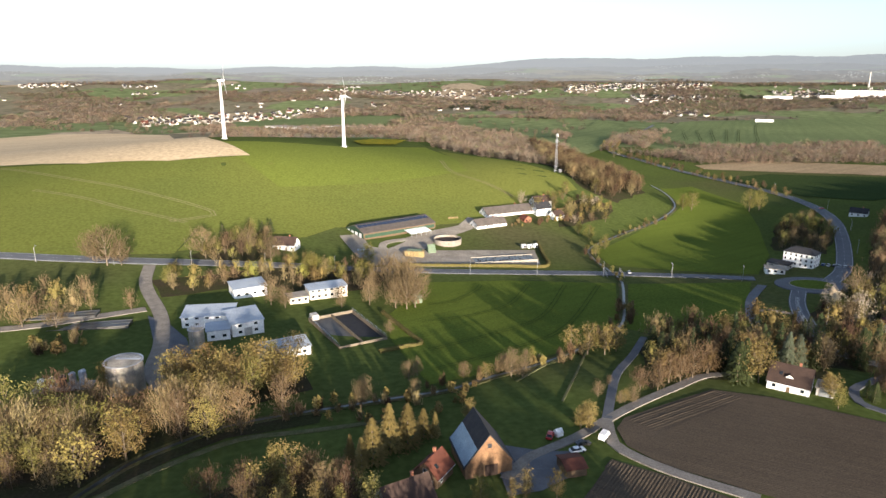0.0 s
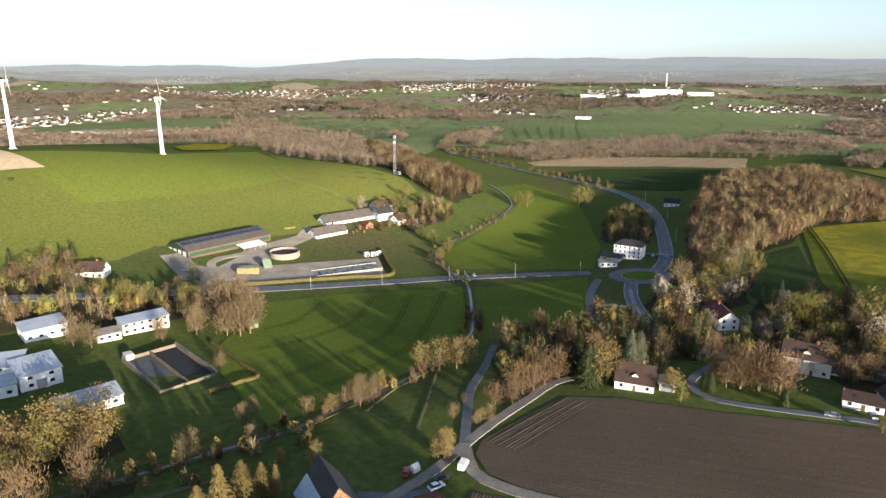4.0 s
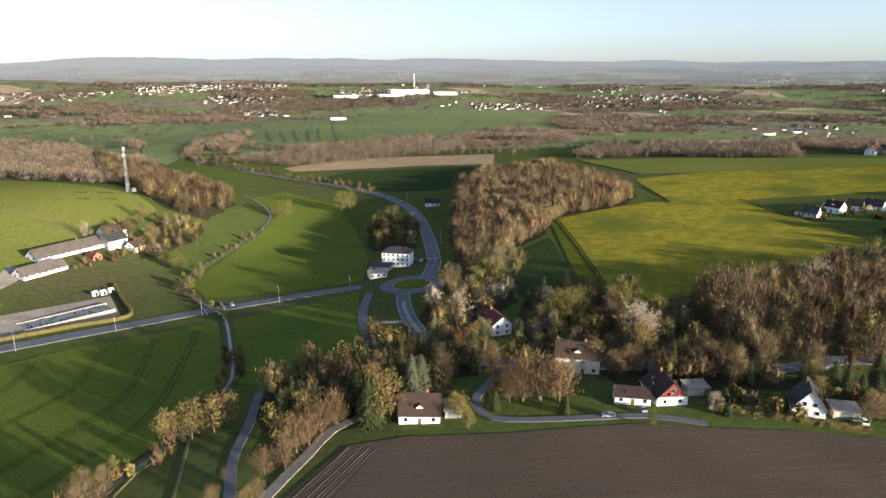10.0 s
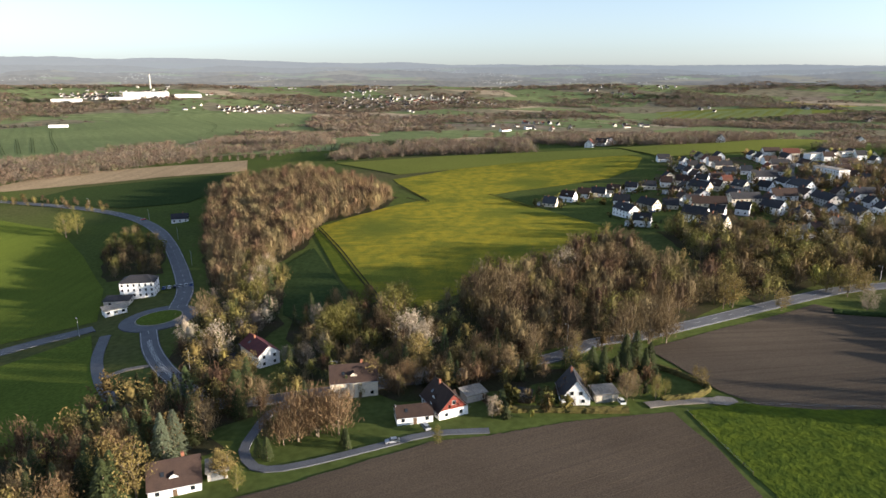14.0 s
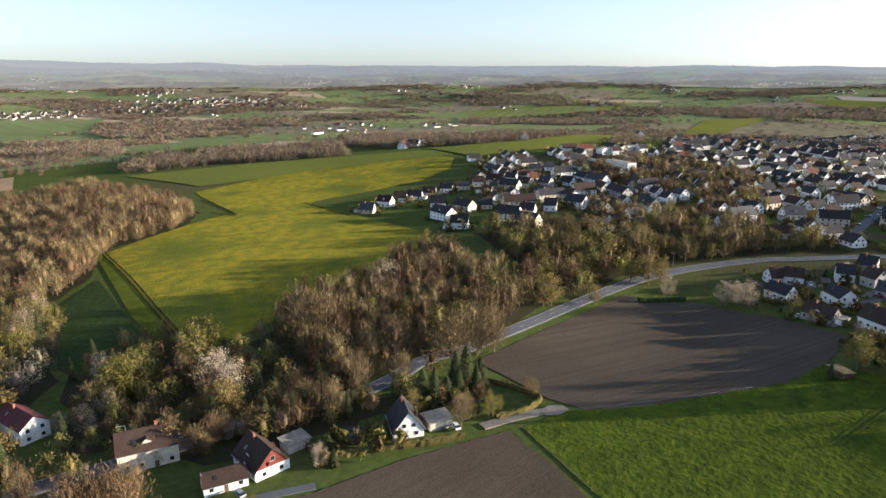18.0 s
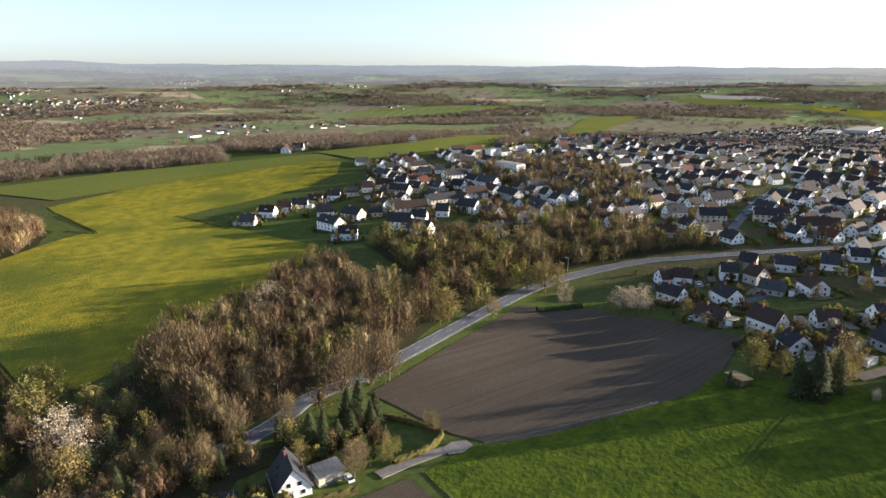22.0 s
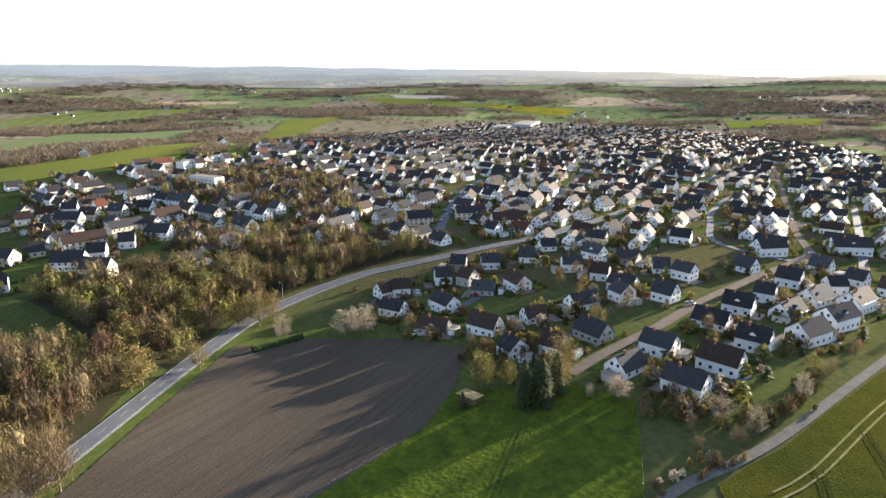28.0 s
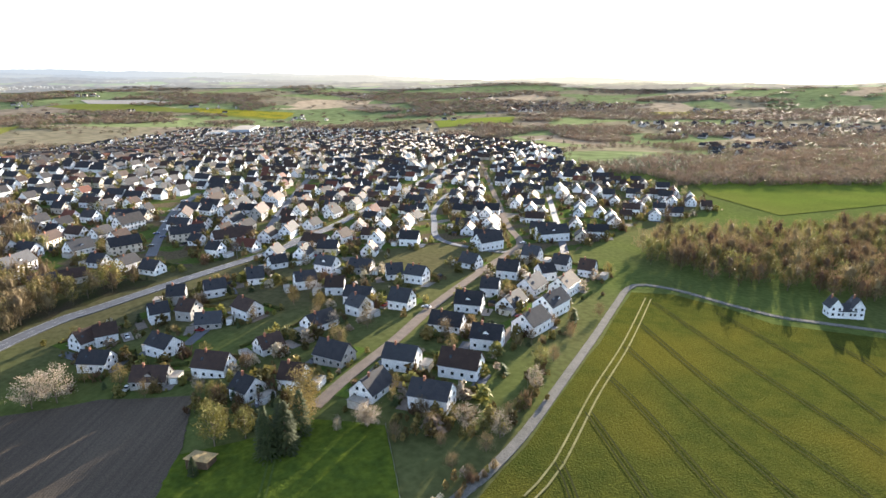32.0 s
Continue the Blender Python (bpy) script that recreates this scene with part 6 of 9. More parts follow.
# ---- smaller lines in the fields ----
def track(points, mat, width=0.5, gauge=1.9, up=0.42, name="tractor_track", label="pair of dark tractor tracks through the crop"):
    line = [Vector(p) for p in curve(points, 6.0)]
    nor = sides_of(np.array([tuple(p) for p in line]))
    verts, faces = [], []
    for side in (-1, 1):
        b = len(verts)
        for p, n in zip(line, nor):
            for o in (side * gauge / 2 - width / 2, side * gauge / 2 + width / 2):
                q = (p.x + n[0] * o, p.y + n[1] * o)
                verts.append((*q, lift(*q, up)))
        faces += [(b + 2 * i, b + 2 * i + 2, b + 2 * i + 3, b + 2 * i + 1) for i in range(len(line) - 1)]
    return tagged(link_mesh(name, verts, faces, mat), label, "track", kind="structure")


TRACK_SOIL = material("track_soil", (0.04, 0.042, 0.018), (0.03, 0.034, 0.016), scale=0.4, fine=2, spec=0.0)
TRACK_CROP = material("track_crop", (0.066, 0.09, 0.024), (0.056, 0.078, 0.02), scale=0.3, fine=1, spec=0.0)
TRACK_FAR = material("track_far_crop", (0.062, 0.078, 0.036), (0.052, 0.066, 0.030), scale=0.05, fine=0.3, spec=0.0)
TRACK_PALE = material("track_straw", (0.215, 0.195, 0.095), (0.165, 0.155, 0.07), scale=0.3, fine=1, spec=0.0)
for k, points in enumerate((TRAMLINE_1, TRAMLINE_2, TRAMLINE_3, TRAMLINE_4, TRAMLINE_5, TRAMLINE_6, TRAMLINE_7, TRAMLINE_8, TRAMLINE_9)):
    track(points, TRACK_PALE if k == 0 else TRACK_SOIL, 0.6 if k == 0 else 0.5, 2.6 if k == 0 else 2.0)
for points in (RAPE_TRACK_1, RAPE_TRACK_2, RAPE_TRACK_3):
    track(points, TRACK_SOIL, 1.0, 2.2, 0.5)
for points in (HILL_TRACK_1, HILL_TRACK_2, HILL_TRACK_3):
    track(points, TRACK_PALE, 1.0, 2.4, 0.5)
for points in (VALLEY_TRACK_1, VALLEY_TRACK_2, VALLEY_TRACK_3, VALLEY_TRACK_4):
    track(points, TRACK_CROP, 0.4, 1.9, 0.4)
for points in FAR_TRACKS:
    track(points, TRACK_FAR, 1.0, 4.5, 1.3)
track(MEADOW_TRACK, TRACK_CROP, 0.6, 1.8, 0.4)

# ---- single trees ----
for kind, lists in (("golden", (TREES_GOLDEN, TREES_GOLDEN_B)), ("leafy", (TREES_LEAFY, TREES_LEAFY_B)), ("bare", (TREES_BARE, TREES_BARE_B, TREES_BARE_C)),
                    ("bare_wide", (TREES_BARE_WIDE,)), ("larch", (TREES_SPRUCE[:7],)), ("spruce", (TREES_SPRUCE[7:], TREES_SPRUCE_B)), ("golden_tall", (TREES_GOLDEN_TALL,)),
                    ("russet", (TREES_RUSSET,)), ("leafy_wide", (TREES_LEAFY_WIDE,)), ("blue_spruce", (TREES_BLUE_SPRUCE,)), ("blossom", (TREES_BLOSSOM,)),
                    ("budding", (TREES_BUDDING,))):
    for spots in lists:
        for x, y, size in spots:
            if inside(FIELD_TRAM, x, y):
                continue
            mixed = kind in ("spruce", "blue_spruce") and x > 285 and y < 0
            tree(tree_rng.choice(["budding", "russet", "golden", "spruce"]) if mixed else kind, x, y, min(size, 26))
wood("woodland", BELT_WOOD, 6.5, ["spruce", "russet", "bare", "golden", "spruce"], (9, 14), "dense belt of spruces and leafless trees", 19)
wood("woodland", GARDEN_WOOD, 7.5, ["bare", "budding", "spruce", "russet", "bare_wide"], (5, 11), "dark overgrown garden trees along the road", 20)
wood("woodland", BOTTOM_WOOD, 7.0, ["golden", "russet", "golden_tall", "bare"], (9, 14), "golden brown trees along the slope", 14, full=True)
# never seen: these trees only throw shade northwards
wood("woodland", SHADE_WOOD, 8.5, ["russet", "bare", "golden", "spruce"], (14, 19), "unseen tall trees added to shade the old farmstead slope", 51)
wood("shrubs", FARM_SHRUBS, 5.0, ["russet", "golden", "bare", "russet"], (2.5, 6), "russet shrubs round the farm buildings", 52, category="shrubs")
wood("woodland", FARM_ORCHARD, 8.0, ["bare", "golden", "russet", "budding", "blossom"], (5, 9), "orchard trees on the slope behind the farm", 53)
wood("woodland", COTTAGE_WOOD, 8.0, ["bare", "bare_wide", "budding", "leafy"], (8, 12), "leafless garden trees round the cottage", 15)
wood("woodland", WORKS_WOOD, 9.0, ["bare", "golden", "leafy", "bare_tall"], (8, 13), "mixed roadside trees before the waterworks", 16)
wood("shrubs", TANK_WOOD, 5.0, ["golden", "bare"], (3.5, 6), "golden shrubs beside the basins", 17, category="shrubs")
wood("shrubs", SCRUB_BOTTOM, 7.0, ["bare", "budding", "golden"], (2.5, 6), "leafless scrub along the stream", 18, category="shrubs")


wood("woodland", WOOD_LANE_HOUSE, 6.5, ["spruce", "golden", "russet", "budding", "bare", "spruce"], (9, 15), "dense dark belt of conifers and golden trees", 41)
wood("woodland", WOOD_ROUNDABOUT, 7.5, ["golden", "bare", "blossom", "budding", "spruce"], (8, 14), "mixed trees beside the roundabout", 42)
wood("woodland", WOOD_WINE_HOUSE, 8.0, ["bare", "budding", "russet", "spruce", "leafy"], (6, 12), "overgrown plot behind the wine-red roof", 43)
wood("woodland", WOOD_RED_GABLE, 7.0, ["bare", "budding", "spruce", "russet", "golden"], (7, 12), "dark garden trees between farmhouse and road", 44)
wood("shrubs", GARDEN_DARK, 4.5, ["spruce", "budding", "bare", "golden", "leafy", "russet"], (2, 6.5), "dense garden shrubs beside the dark-roofed house", 45, category="shrubs")
wood("shrubs", PATH_BELT, 4.0, ["golden", "russet", "budding", "budding", "golden"], (2.5, 6), "golden brown shrub belt behind the new houses", 46, category="shrubs")
wood("shrubs", PATH_HEDGE, 3.5, ["russet", "golden", "blossom", "bare"], (2, 4), "flowering hedge along the field path", 47, category="shrubs")
wood("shrubs", FIELD_CORNER, 4.5, ["spruce", "budding", "golden", "russet"], (3, 6.5), "dark shrubs round the allotment corner", 48, category="shrubs")


def scrub(points, width, step, kinds, sizes, label, seed, category="shrubs"):
    """Low growth along a line, joined into one."""
    line = curve(points, step)
    nor = sides_of(line)
    poly = [tuple(p + n * width / 2) for p, n in zip(line, nor)] + [tuple(p - n * width / 2) for p, n in zip(line[::-1], nor[::-1])]
    return wood("shrubs", poly, step, kinds, sizes, label, seed, 0.8, category)


scrub(STREAM[10:20], 9, 5.5, ["bare", "russet", "golden"], (2.5, 5.5), "brown reeds and willow scrub along the stream", 31)
scrub(STREAM[3:10], 8, 6.5, ["bare", "budding"], (2, 4.5), "willow scrub along the upper stream", 32)
scrub(ROAD_NORTH[6:15], 26, 9.0, ["bare", "budding", "golden", "russet"], (4, 9), "hedge trees beside the northern road", 33)
scrub(ROAD_SOUTH[3:8], 30, 8.5, ["bare", "russet", "golden", "spruce", "budding"], (6, 13), "dark roadside trees over the hidden bend", 35)
scrub(SOUTH_PATH[1:7], 1.5, 4.0, ["bare", "budding", "golden"], (1.5, 3), "low hedge along the field path", 34)


# ---- wind turbines ----
def wind_turbine(x, y, height_m, blade, start, label):
    ob = thing("wind_turbine", x, y, lift(x, y), 25, label, "wind turbine", "wind turbines on the hill")
    bm = bmesh.new()
    tube(bm, (0, 0, -1), (0, 0, height_m), 1.9, 1.0, 20)
    tube(bm, (0, 0, -1), (0, 0, 0.4), 3.2, 3.0, 20)
    part("tower", bm, WHITE, ob)
    bm = bmesh.new()
    box(bm, 0.2, 0, height_m - 0.1, 5.2, 1.8, 2.0)
    bmesh.ops.bevel(bm, geom=bm.edges[:], offset=0.4, segments=2, affect="EDGES")
    nacelle = part("nacelle", bm, WHITE, ob)
    bm = bmesh.new()
    bmesh.ops.create_uvsphere(bm, u_segments=14, v_segments=8, radius=1.2, matrix=Matrix.Translation((3.4, 0, height_m + 0.9)))
    hub = part("hub", bm, WHITE, ob)
    for k in range(3):
        bm = bmesh.new()
        rings = []
        for u in np.linspace(0, 1, 9):
            chord = 0.9 + 1.1 * math.sin(min(1, u * 4) * math.pi / 2) * (1 - u) - 0.55 * u
            twist = radians(18 * (1 - u))
            rings.append([bm.verts.new((0.22 * (1 - 0.8 * u) * math.sin(a) + math.sin(twist) * chord * 0.5 * math.cos(a), math.cos(twist) * chord * 0.5 * math.cos(a), 0.8 + u * blade))
                          for a in np.linspace(0, 2 * math.pi, 9)[:-1]])
        for r, s in zip(rings, rings[1:]):
            for i in range(8):
                bm.faces.new((r[i], r[(i + 1) % 8], s[(i + 1) % 8], s[i]))
        bm.faces.new(rings[-1])
        b = part("blade", bm, WHITE, ob)
        b.matrix_local = Matrix.Translation((3.6, 0, height_m + 0.9)) @ Matrix.Rotation(radians(start + 120 * k), 4, "X")
    bm = bmesh.new()
    box(bm, 0, -1.95, 0.3, 1.0, 0.2, 2.2)
    part("door", bm, STEEL, ob)


wind_turbine(-99, 651, 48.5, 19, -25, "white three-bladed wind turbine at the field edge")
wind_turbine(-212, 633, 54.0, 19, 10, "white wind turbine beside the dry field")


# ---- radio mast ----
def lattice_mast(x, y, h):
    ob = thing("radio_mast", x, y, lift(x, y), 15, "tall grey lattice radio mast with antennas", "mast")
    for sx, sy in ((-1, -1), (1, -1), (1, 1), (-1, 1)):
        bm = bmesh.new()
        tube(bm, (sx * 1.1, sy * 1.1, -0.5), (sx * 0.4, sy * 0.4, h), 0.11, 0.08, 6)
        part("leg", bm, STEEL, ob)
    bm = bmesh.new()
    for k in range(14):
        z0, z1 = h * k / 14, h * (k + 1) / 14
        r0, r1 = 1.1 - 0.7 * k / 14, 1.1 - 0.7 * (k + 1) / 14
        for a in range(4):
            p = [(-1, -1), (1, -1), (1, 1), (-1, 1)]
            q, s = p[a], p[(a + 1) % 4]
            tube(bm, (q[0] * r0, q[1] * r0, z0), (s[0] * r1, s[1] * r1, z1), 0.05, sides=4)
            tube(bm, (s[0] * r0, s[1] * r0, z0), (q[0] * r1, q[1] * r1, z1), 0.05, sides=4)
    part("bracing", bm, STEEL, ob)
    for k in range(6):
        bm = bmesh.new()
        a = radians(60 * k)
        box(bm, 1.1 * math.cos(a), 1.1 * math.sin(a), h - 3.2 - 5 * (k % 2), 0.35, 0.2, 2.6, 60 * k)
        part("antenna", bm, WHITE, ob)
    bm = bmesh.new()
    box(bm, 4.5, 0, -0.3, 3, 2.4, 2.9)
    part("equipment_cabinet", bm, RENDER_GREY, ob, "grey equipment cabinet at the foot")


lattice_mast(106, 604, 36)


# ---- waterworks ----
def shed(name, x, y, turn, length, depth, low, high, label, roof=METAL, wall=RENDER, windows=0, gates=0, category="building", base=None):
    """A building with one sloping roof, front along -y."""
    z = (lift(x, y, 0.1) if base is None else base)
    ob = thing(name, x, y, z, turn, label, category)
    a, b = length / 2, depth / 2
    bm = bmesh.new()
    v = [bm.verts.new(p) for p in ((-a, -b, -1.5), (a, -b, -1.5), (a, b, -1.5), (-a, b, -1.5), (-a, -b, low), (a, -b, low), (a, b, high), (-a, b, high))]
    for f in ((0, 1, 5, 4), (1, 2, 6, 5), (2, 3, 7, 6), (3, 0, 4, 7), (4, 5, 6, 7), (3, 2, 1, 0)):
        bm.faces.new([v[i] for i in f])
    part("wall", bm, wall, ob)
    bm = bmesh.new()
    o, t = 0.5, 0.25
    s = (high - low) / depth
    v = [bm.verts.new(p) for p in ((-a - o, -b - o, low - s * o + 0.02), (a + o, -b - o, low - s * o + 0.02), (a + o, b + o, high + s * o + 0.02), (-a - o, b + o, high + s * o + 0.02))]
    w = [bm.verts.new(p.co + Vector((0, 0, t))) for p in v]
    bm.faces.new(v[::-1])
    bm.faces.new(w)
    for i in range(4):
        j = (i + 1) % 4
        bm.faces.new((v[i], v[j], w[j], w[i]))
    part("roof", bm, roof, ob)
    bm = bmesh.new()
    for k in range(int(length / 1.2)):
        tube(bm, (-a + 0.6 + k * 1.2, -b - o, low - s * o + t + 0.04), (-a + 0.6 + k * 1.2, b + o, high + s * o + t + 0.04), 0.05, sides=4)
    part("roof_seams", bm, roof, ob)
    for k in range(windows):
        wx = (k + 0.5) / windows * length - a
        window(ob, wx, -b, 1.1, 0, 1.6, 1.3)
        if low > 4.8:
            window(ob, wx, -b, 3.9, 0, 1.6, 1.3)
    for side, t2 in ((-1, -90), (1, 90)):
        if windows:
            window(ob, side * a, 0, 1.2, t2, 1.6, 1.3)
    for k in range(gates):
        bm = bmesh.new()
        box(bm, (k + 0.5) / gates * length - a, -b - 0.04, 0, 3.2, 0.12, 3.2)
        part("gate", bm, STEEL, ob, "grey roller gate")
    return ob


shed("workshop", -96.5, 303.0, 31, 16, 11, 4.6, 5.6, "white workshop with a pale sheet roof", windows=4)
shed("office_building", -58.5, 306.5, 26, 19, 9, 5.0, 5.6, "cream two-storey office with a white flat roof", wall=RENDER_CREAM, windows=6)
shed("office_annex", -70.5, 296.0, 26, 9, 7, 3.0, 3.3, "low cream annex beside the office", roof=CONCRETE, wall=RENDER_CREAM, windows=3)
shed("waterworks_hall", -101.5, 263.5, 8, 21, 11, 5.0, 6.4, "white waterworks hall with a pale sheet roof", windows=5)
shed("waterworks_hall", -85.0, 258.0, 30, 13, 14, 5.6, 7.2, "tall white waterworks wing with a sheet roof", windows=2, gates=1)
shed("waterworks_shed", -93.0, 249.0, 20, 9, 8, 4.2, 4.8, "low white shed before the waterworks hall", windows=2)
shed("waterworks_shed", -62.0, 232.0, 27, 19, 9, 3.4, 4.4, "long white shed behind golden trees", windows=4)


def storage_tank(x, y, r, h, label):
    ob = thing("storage_tank", x, y, lift(x, y), 0, label, "tank")
    bm = bmesh.new()
    tube(bm, (0, 0, -1), (0, 0, h), r, sides=40)
    part("shell", bm, CONCRETE, ob)
    bm = bmesh.new()
    tube(bm, (0, 0, h), (0, 0, h + 0.35), r + 0.25, sides=40)
    part("rim", bm, STEEL, ob)
    bm = bmesh.new()
    tube(bm, (0, 0, h + 0.35), (0, 0, h + 0.9), r - 0.2, r * 0.3, 40)
    part("lid", bm, CONCRETE, ob, "shallow beige conical lid")
    bm = bmesh.new()
    box(bm, r * 0.3, 0, h + 0.9, r * 1.4, 1.2, 0.12)
    for k in range(8):
        for s in (-0.55, 0.55):
            tube(bm, (r * (-0.35 + 0.185 * k), s, h + 0.9), (r * (-0.35 + 0.185 * k), s, h + 2.0), 0.04, sides=4)
    for s in (-0.55, 0.55):
        tube(bm, (-r * 0.4, s, h + 2.0), (r, s, h + 2.0), 0.04, sides=4)
    part("walkway", bm, STEEL, ob, "railed steel walkway on top")
    bm = bmesh.new()
    for k in range(24):
        tube(bm, (-0.25, -r - 0.15, 0.3 + k * h / 24), (0.25, -r - 0.15, 0.3 + k * h / 24), 0.03, sides=4)
    for s in (-0.25, 0.25):
        tube(bm, (s, -r - 0.15, 0), (s, -r - 0.15, h + 1.2), 0.04, sides=4)
    part("ladder", bm, STEEL, ob)


storage_tank(-108, 200.5, 6.0, 10.5, "weathered round concrete tank with a railed top")
storage_tank(-98.0, 238.5, 3.0, 7.5, "slim concrete tower with a railed top before the hall")

BASIN_WALL = material("weathered_basin_wall", (0.19, 0.155, 0.115), (0.14, 0.118, 0.09), scale=0.3, fine=2, spec=0.0)
# settling basins
basins = thing("settling_basins", -41.5, 259.0, lift(-41.5, 259.0), -59.7, "two concrete settling basins with drained floors", "basin")
for y0, z0 in ((-10.25, 0.0), (0.0, 0.0), (10.25, 0.0)):
    bm = bmesh.new()
    box(bm, 0, y0, -1, 36.6, 0.35, 2.6)
    part("long_wall", bm, BASIN_WALL, basins)
for x0 in (-18.3, 18.3):
    bm = bmesh.new()
    box(bm, x0, 0, -1, 0.5, 21.0, 2.6)
    part("end_wall", bm, BASIN_WALL, basins)
for y0, mat in ((-5.1, BASIN), (5.1, TILE_DARK)):
    bm = bmesh.new()
    box(bm, 0, y0, -0.9, 36, 9.6, 1.15)
    part("basin_floor", bm, mat, basins, "drained grey basin floor" if mat is BASIN else "dark wet basin floor")
bm = bmesh.new()
for x0 in np.arange(-18, 18.1, 2.0):
    for y0 in (-10.25, 10.25):
        tube(bm, (x0, y0, 1.6), (x0, y0, 2.7), 0.04, sides=4)
for y0 in (-10.25, 10.25):
    tube(bm, (-18, y0, 2.7), (18, y0, 2.7), 0.05, sides=4)
    tube(bm, (-18, y0, 2.2), (18, y0, 2.2), 0.04, sides=4)
part("railing", bm, STEEL, basins)
bm = bmesh.new()
box(bm, -19.5, -7.5, 0, 4, 3, 2.6)
part("pump_house", bm, RENDER_GREY, basins, "small white pump house")

# long narrow basins beside the access track
for k, (bx, by) in enumerate(((-168, 262), (-150, 254))):
    ob = thing("channel_basin", bx, by, lift(bx, by), 12, "long narrow concrete channel basin", "basin", "channel basins")
    for y0 in (-3.5, 0, 3.5):
        bm = bmesh.new()
        box(bm, 0, y0, -1, 34, 0.4, 1.55)
        part("wall", bm, BASIN, ob)
    bm = bmesh.new()
    box(bm, 0, 0, -0.8, 34, 7, 1.2)
    part("water_surface", bm, WATER, ob)

# small tanks on a slab
slab = thing("tank_slab", -130, 201, lift(-130, 201), 14, "pale concrete slab", "slab")
bm = bmesh.new()
box(bm, 0, 0, -0.6, 19, 6, 1.0)
part("slab", bm, CONCRETE, slab)
SLAB_TANK = (WHITE, WHITE, TILE_DARK, STEEL, METAL)
for k, (mat, h, r) in enumerate(zip(SLAB_TANK, (3.0, 3.4, 3.6, 4.4, 5.0), (1.2, 1.2, 1.3, 1.1, 1.2))):
    c = Matrix.Translation((-130, 201, lift(-130, 201) + 0.4)) @ Matrix.Rotation(radians(14), 4, "Z") @ Vector((-6.5 + 3.2 * k, 0.3, 0))
    ob = thing("chemical_tank", c.x, c.y, c.z, 0, "dark upright chemical tank" if mat is TILE_DARK else "pale upright chemical tank on a slab", "tank", "chemical tanks")
    bm = bmesh.new()
    tube(bm, (0, 0, 0), (0, 0, h), r, sides=18)
    part("shell", bm, mat, ob)
    bm = bmesh.new()
    tube(bm, (0, 0, h), (0, 0, h + 0.5), r, 0.3, 18)
    part("dome", bm, mat, ob)
    bm = bmesh.new()
    tube(bm, (r * 0.6, 0, h), (r * 0.6, 0, h + 0.9), 0.12, sides=6)
    part("vent_pipe", bm, STEEL, ob)

# ---- the farm by the road ----
cow_barn = house(-36, 440, 36, 58, 24, 3.4, 7.0, "worn", "wood", 0, "farm buildings", "cow_barn", False, label="long low cattle barn with a grey-brown roof")
bm = bmesh.new()
v = [bm.verts.new((x, y, z)) for x in (-29.12, -29.0) for y, z in ((-12, 0), (12, 0), (12, 3.3), (0, 6.9), (-12, 3.3))]
for f in ((4, 3, 2, 1, 0), (5, 6, 7, 8, 9), (0, 1, 6, 5), (1, 2, 7, 6), (2, 3, 8, 7), (3, 4, 9, 8), (4, 0, 5, 9)):
    bm.faces.new([v[i] for i in f])
part("gable_cladding", bm, BARN_GREEN, cow_barn, "dark green boarded gable")
for y0 in (-8, -2.5, 3, 8.5):
    bm = bmesh.new()
    box(bm, -29.2, y0, 0, 0.12, 3.4, 3.0)
    part("barn_door", bm, WHITE, cow_barn, "white sliding barn door")
bm = bmesh.new()
box(bm, 0, -12.08, 0.2, 56, 0.1, 2.2)
part("side_cladding", bm, BARN_GREEN, cow_barn)
bm = bmesh.new()
box(bm, 0, 0, 7.1, 57, 1.6, 0.5)
part("ridge_vent", bm, TILE_DARK, cow_barn, "dark ridge vent")
barn = thing("barn_lean_to", -17.5, 434.0, lift(-17.5, 434.0), 36, "white sheet awning along the cattle barn", "lean-to", "farm buildings")
bm = bmesh.new()
m = Matrix.Rotation(radians(9), 4, "X")
box(bm, 0, 0, 3.4, 17, 10, 0.25)
bmesh.ops.rotate(bm, verts=bm.verts[:], cent=(0, 5, 3.4), matrix=m.to_3x3())
part("awning", bm, WHITE, barn)
for px_ in (-8, -4, 0, 4, 8):
    bm = bmesh.new()
    tube(bm, (px_, -4.6, -0.5), (px_, -4.6, 2.2), 0.14, sides=6)
    part("post", bm, STEEL, barn)
SOLAR = material("solar_glass", (0.012, 0.02, 0.045), (0.02, 0.028, 0.05), rough=0.15, spec=0.6, scale=1.0)
panels = thing("solar_panels", -36, 440, cow_barn.location.z, 36, "row of dark solar panels along the barn ridge", "solar panels", "farm buildings")
sl = math.degrees(math.atan2(3.6, 12))
for i in range(15):
    for j in range(2):
        piece("panel", shared("solar", lambda bm: box(bm, 0, 0, 0, 3.5, 1.7, 0.08), SOLAR, "panel"), panels, pose(-26.5 + i * 3.75, -2.2 - 1.8 * j, 7.0 - 0.3 * (2.2 + 1.8 * j) + 0.3, sl, 0, 0))
slurry = thing("slurry_tank", 3, 420, lift(3, 420), 0, "round pale open slurry tank", "tank", "farm buildings")
bm = bmesh.new()
for k in range(40):
    a = 2 * math.pi * k / 40
    box(bm, 9.2 * math.cos(a), 9.2 * math.sin(a), -1.5, 0.3, 1.5, 4.6, math.degrees(a))
part("shell", bm, YARD, slurry)
bm = bmesh.new()
tube(bm, (0, 0, -1), (0, 0, 1.6), 9.0, sides=40)
part("slurry", bm, TILE_BROWN, slurry, "dark brown slurry surface")
TARP = material("green_tarpaulin", (0.135, 0.175, 0.12), (0.10, 0.14, 0.09), scale=0.6, fine=3)
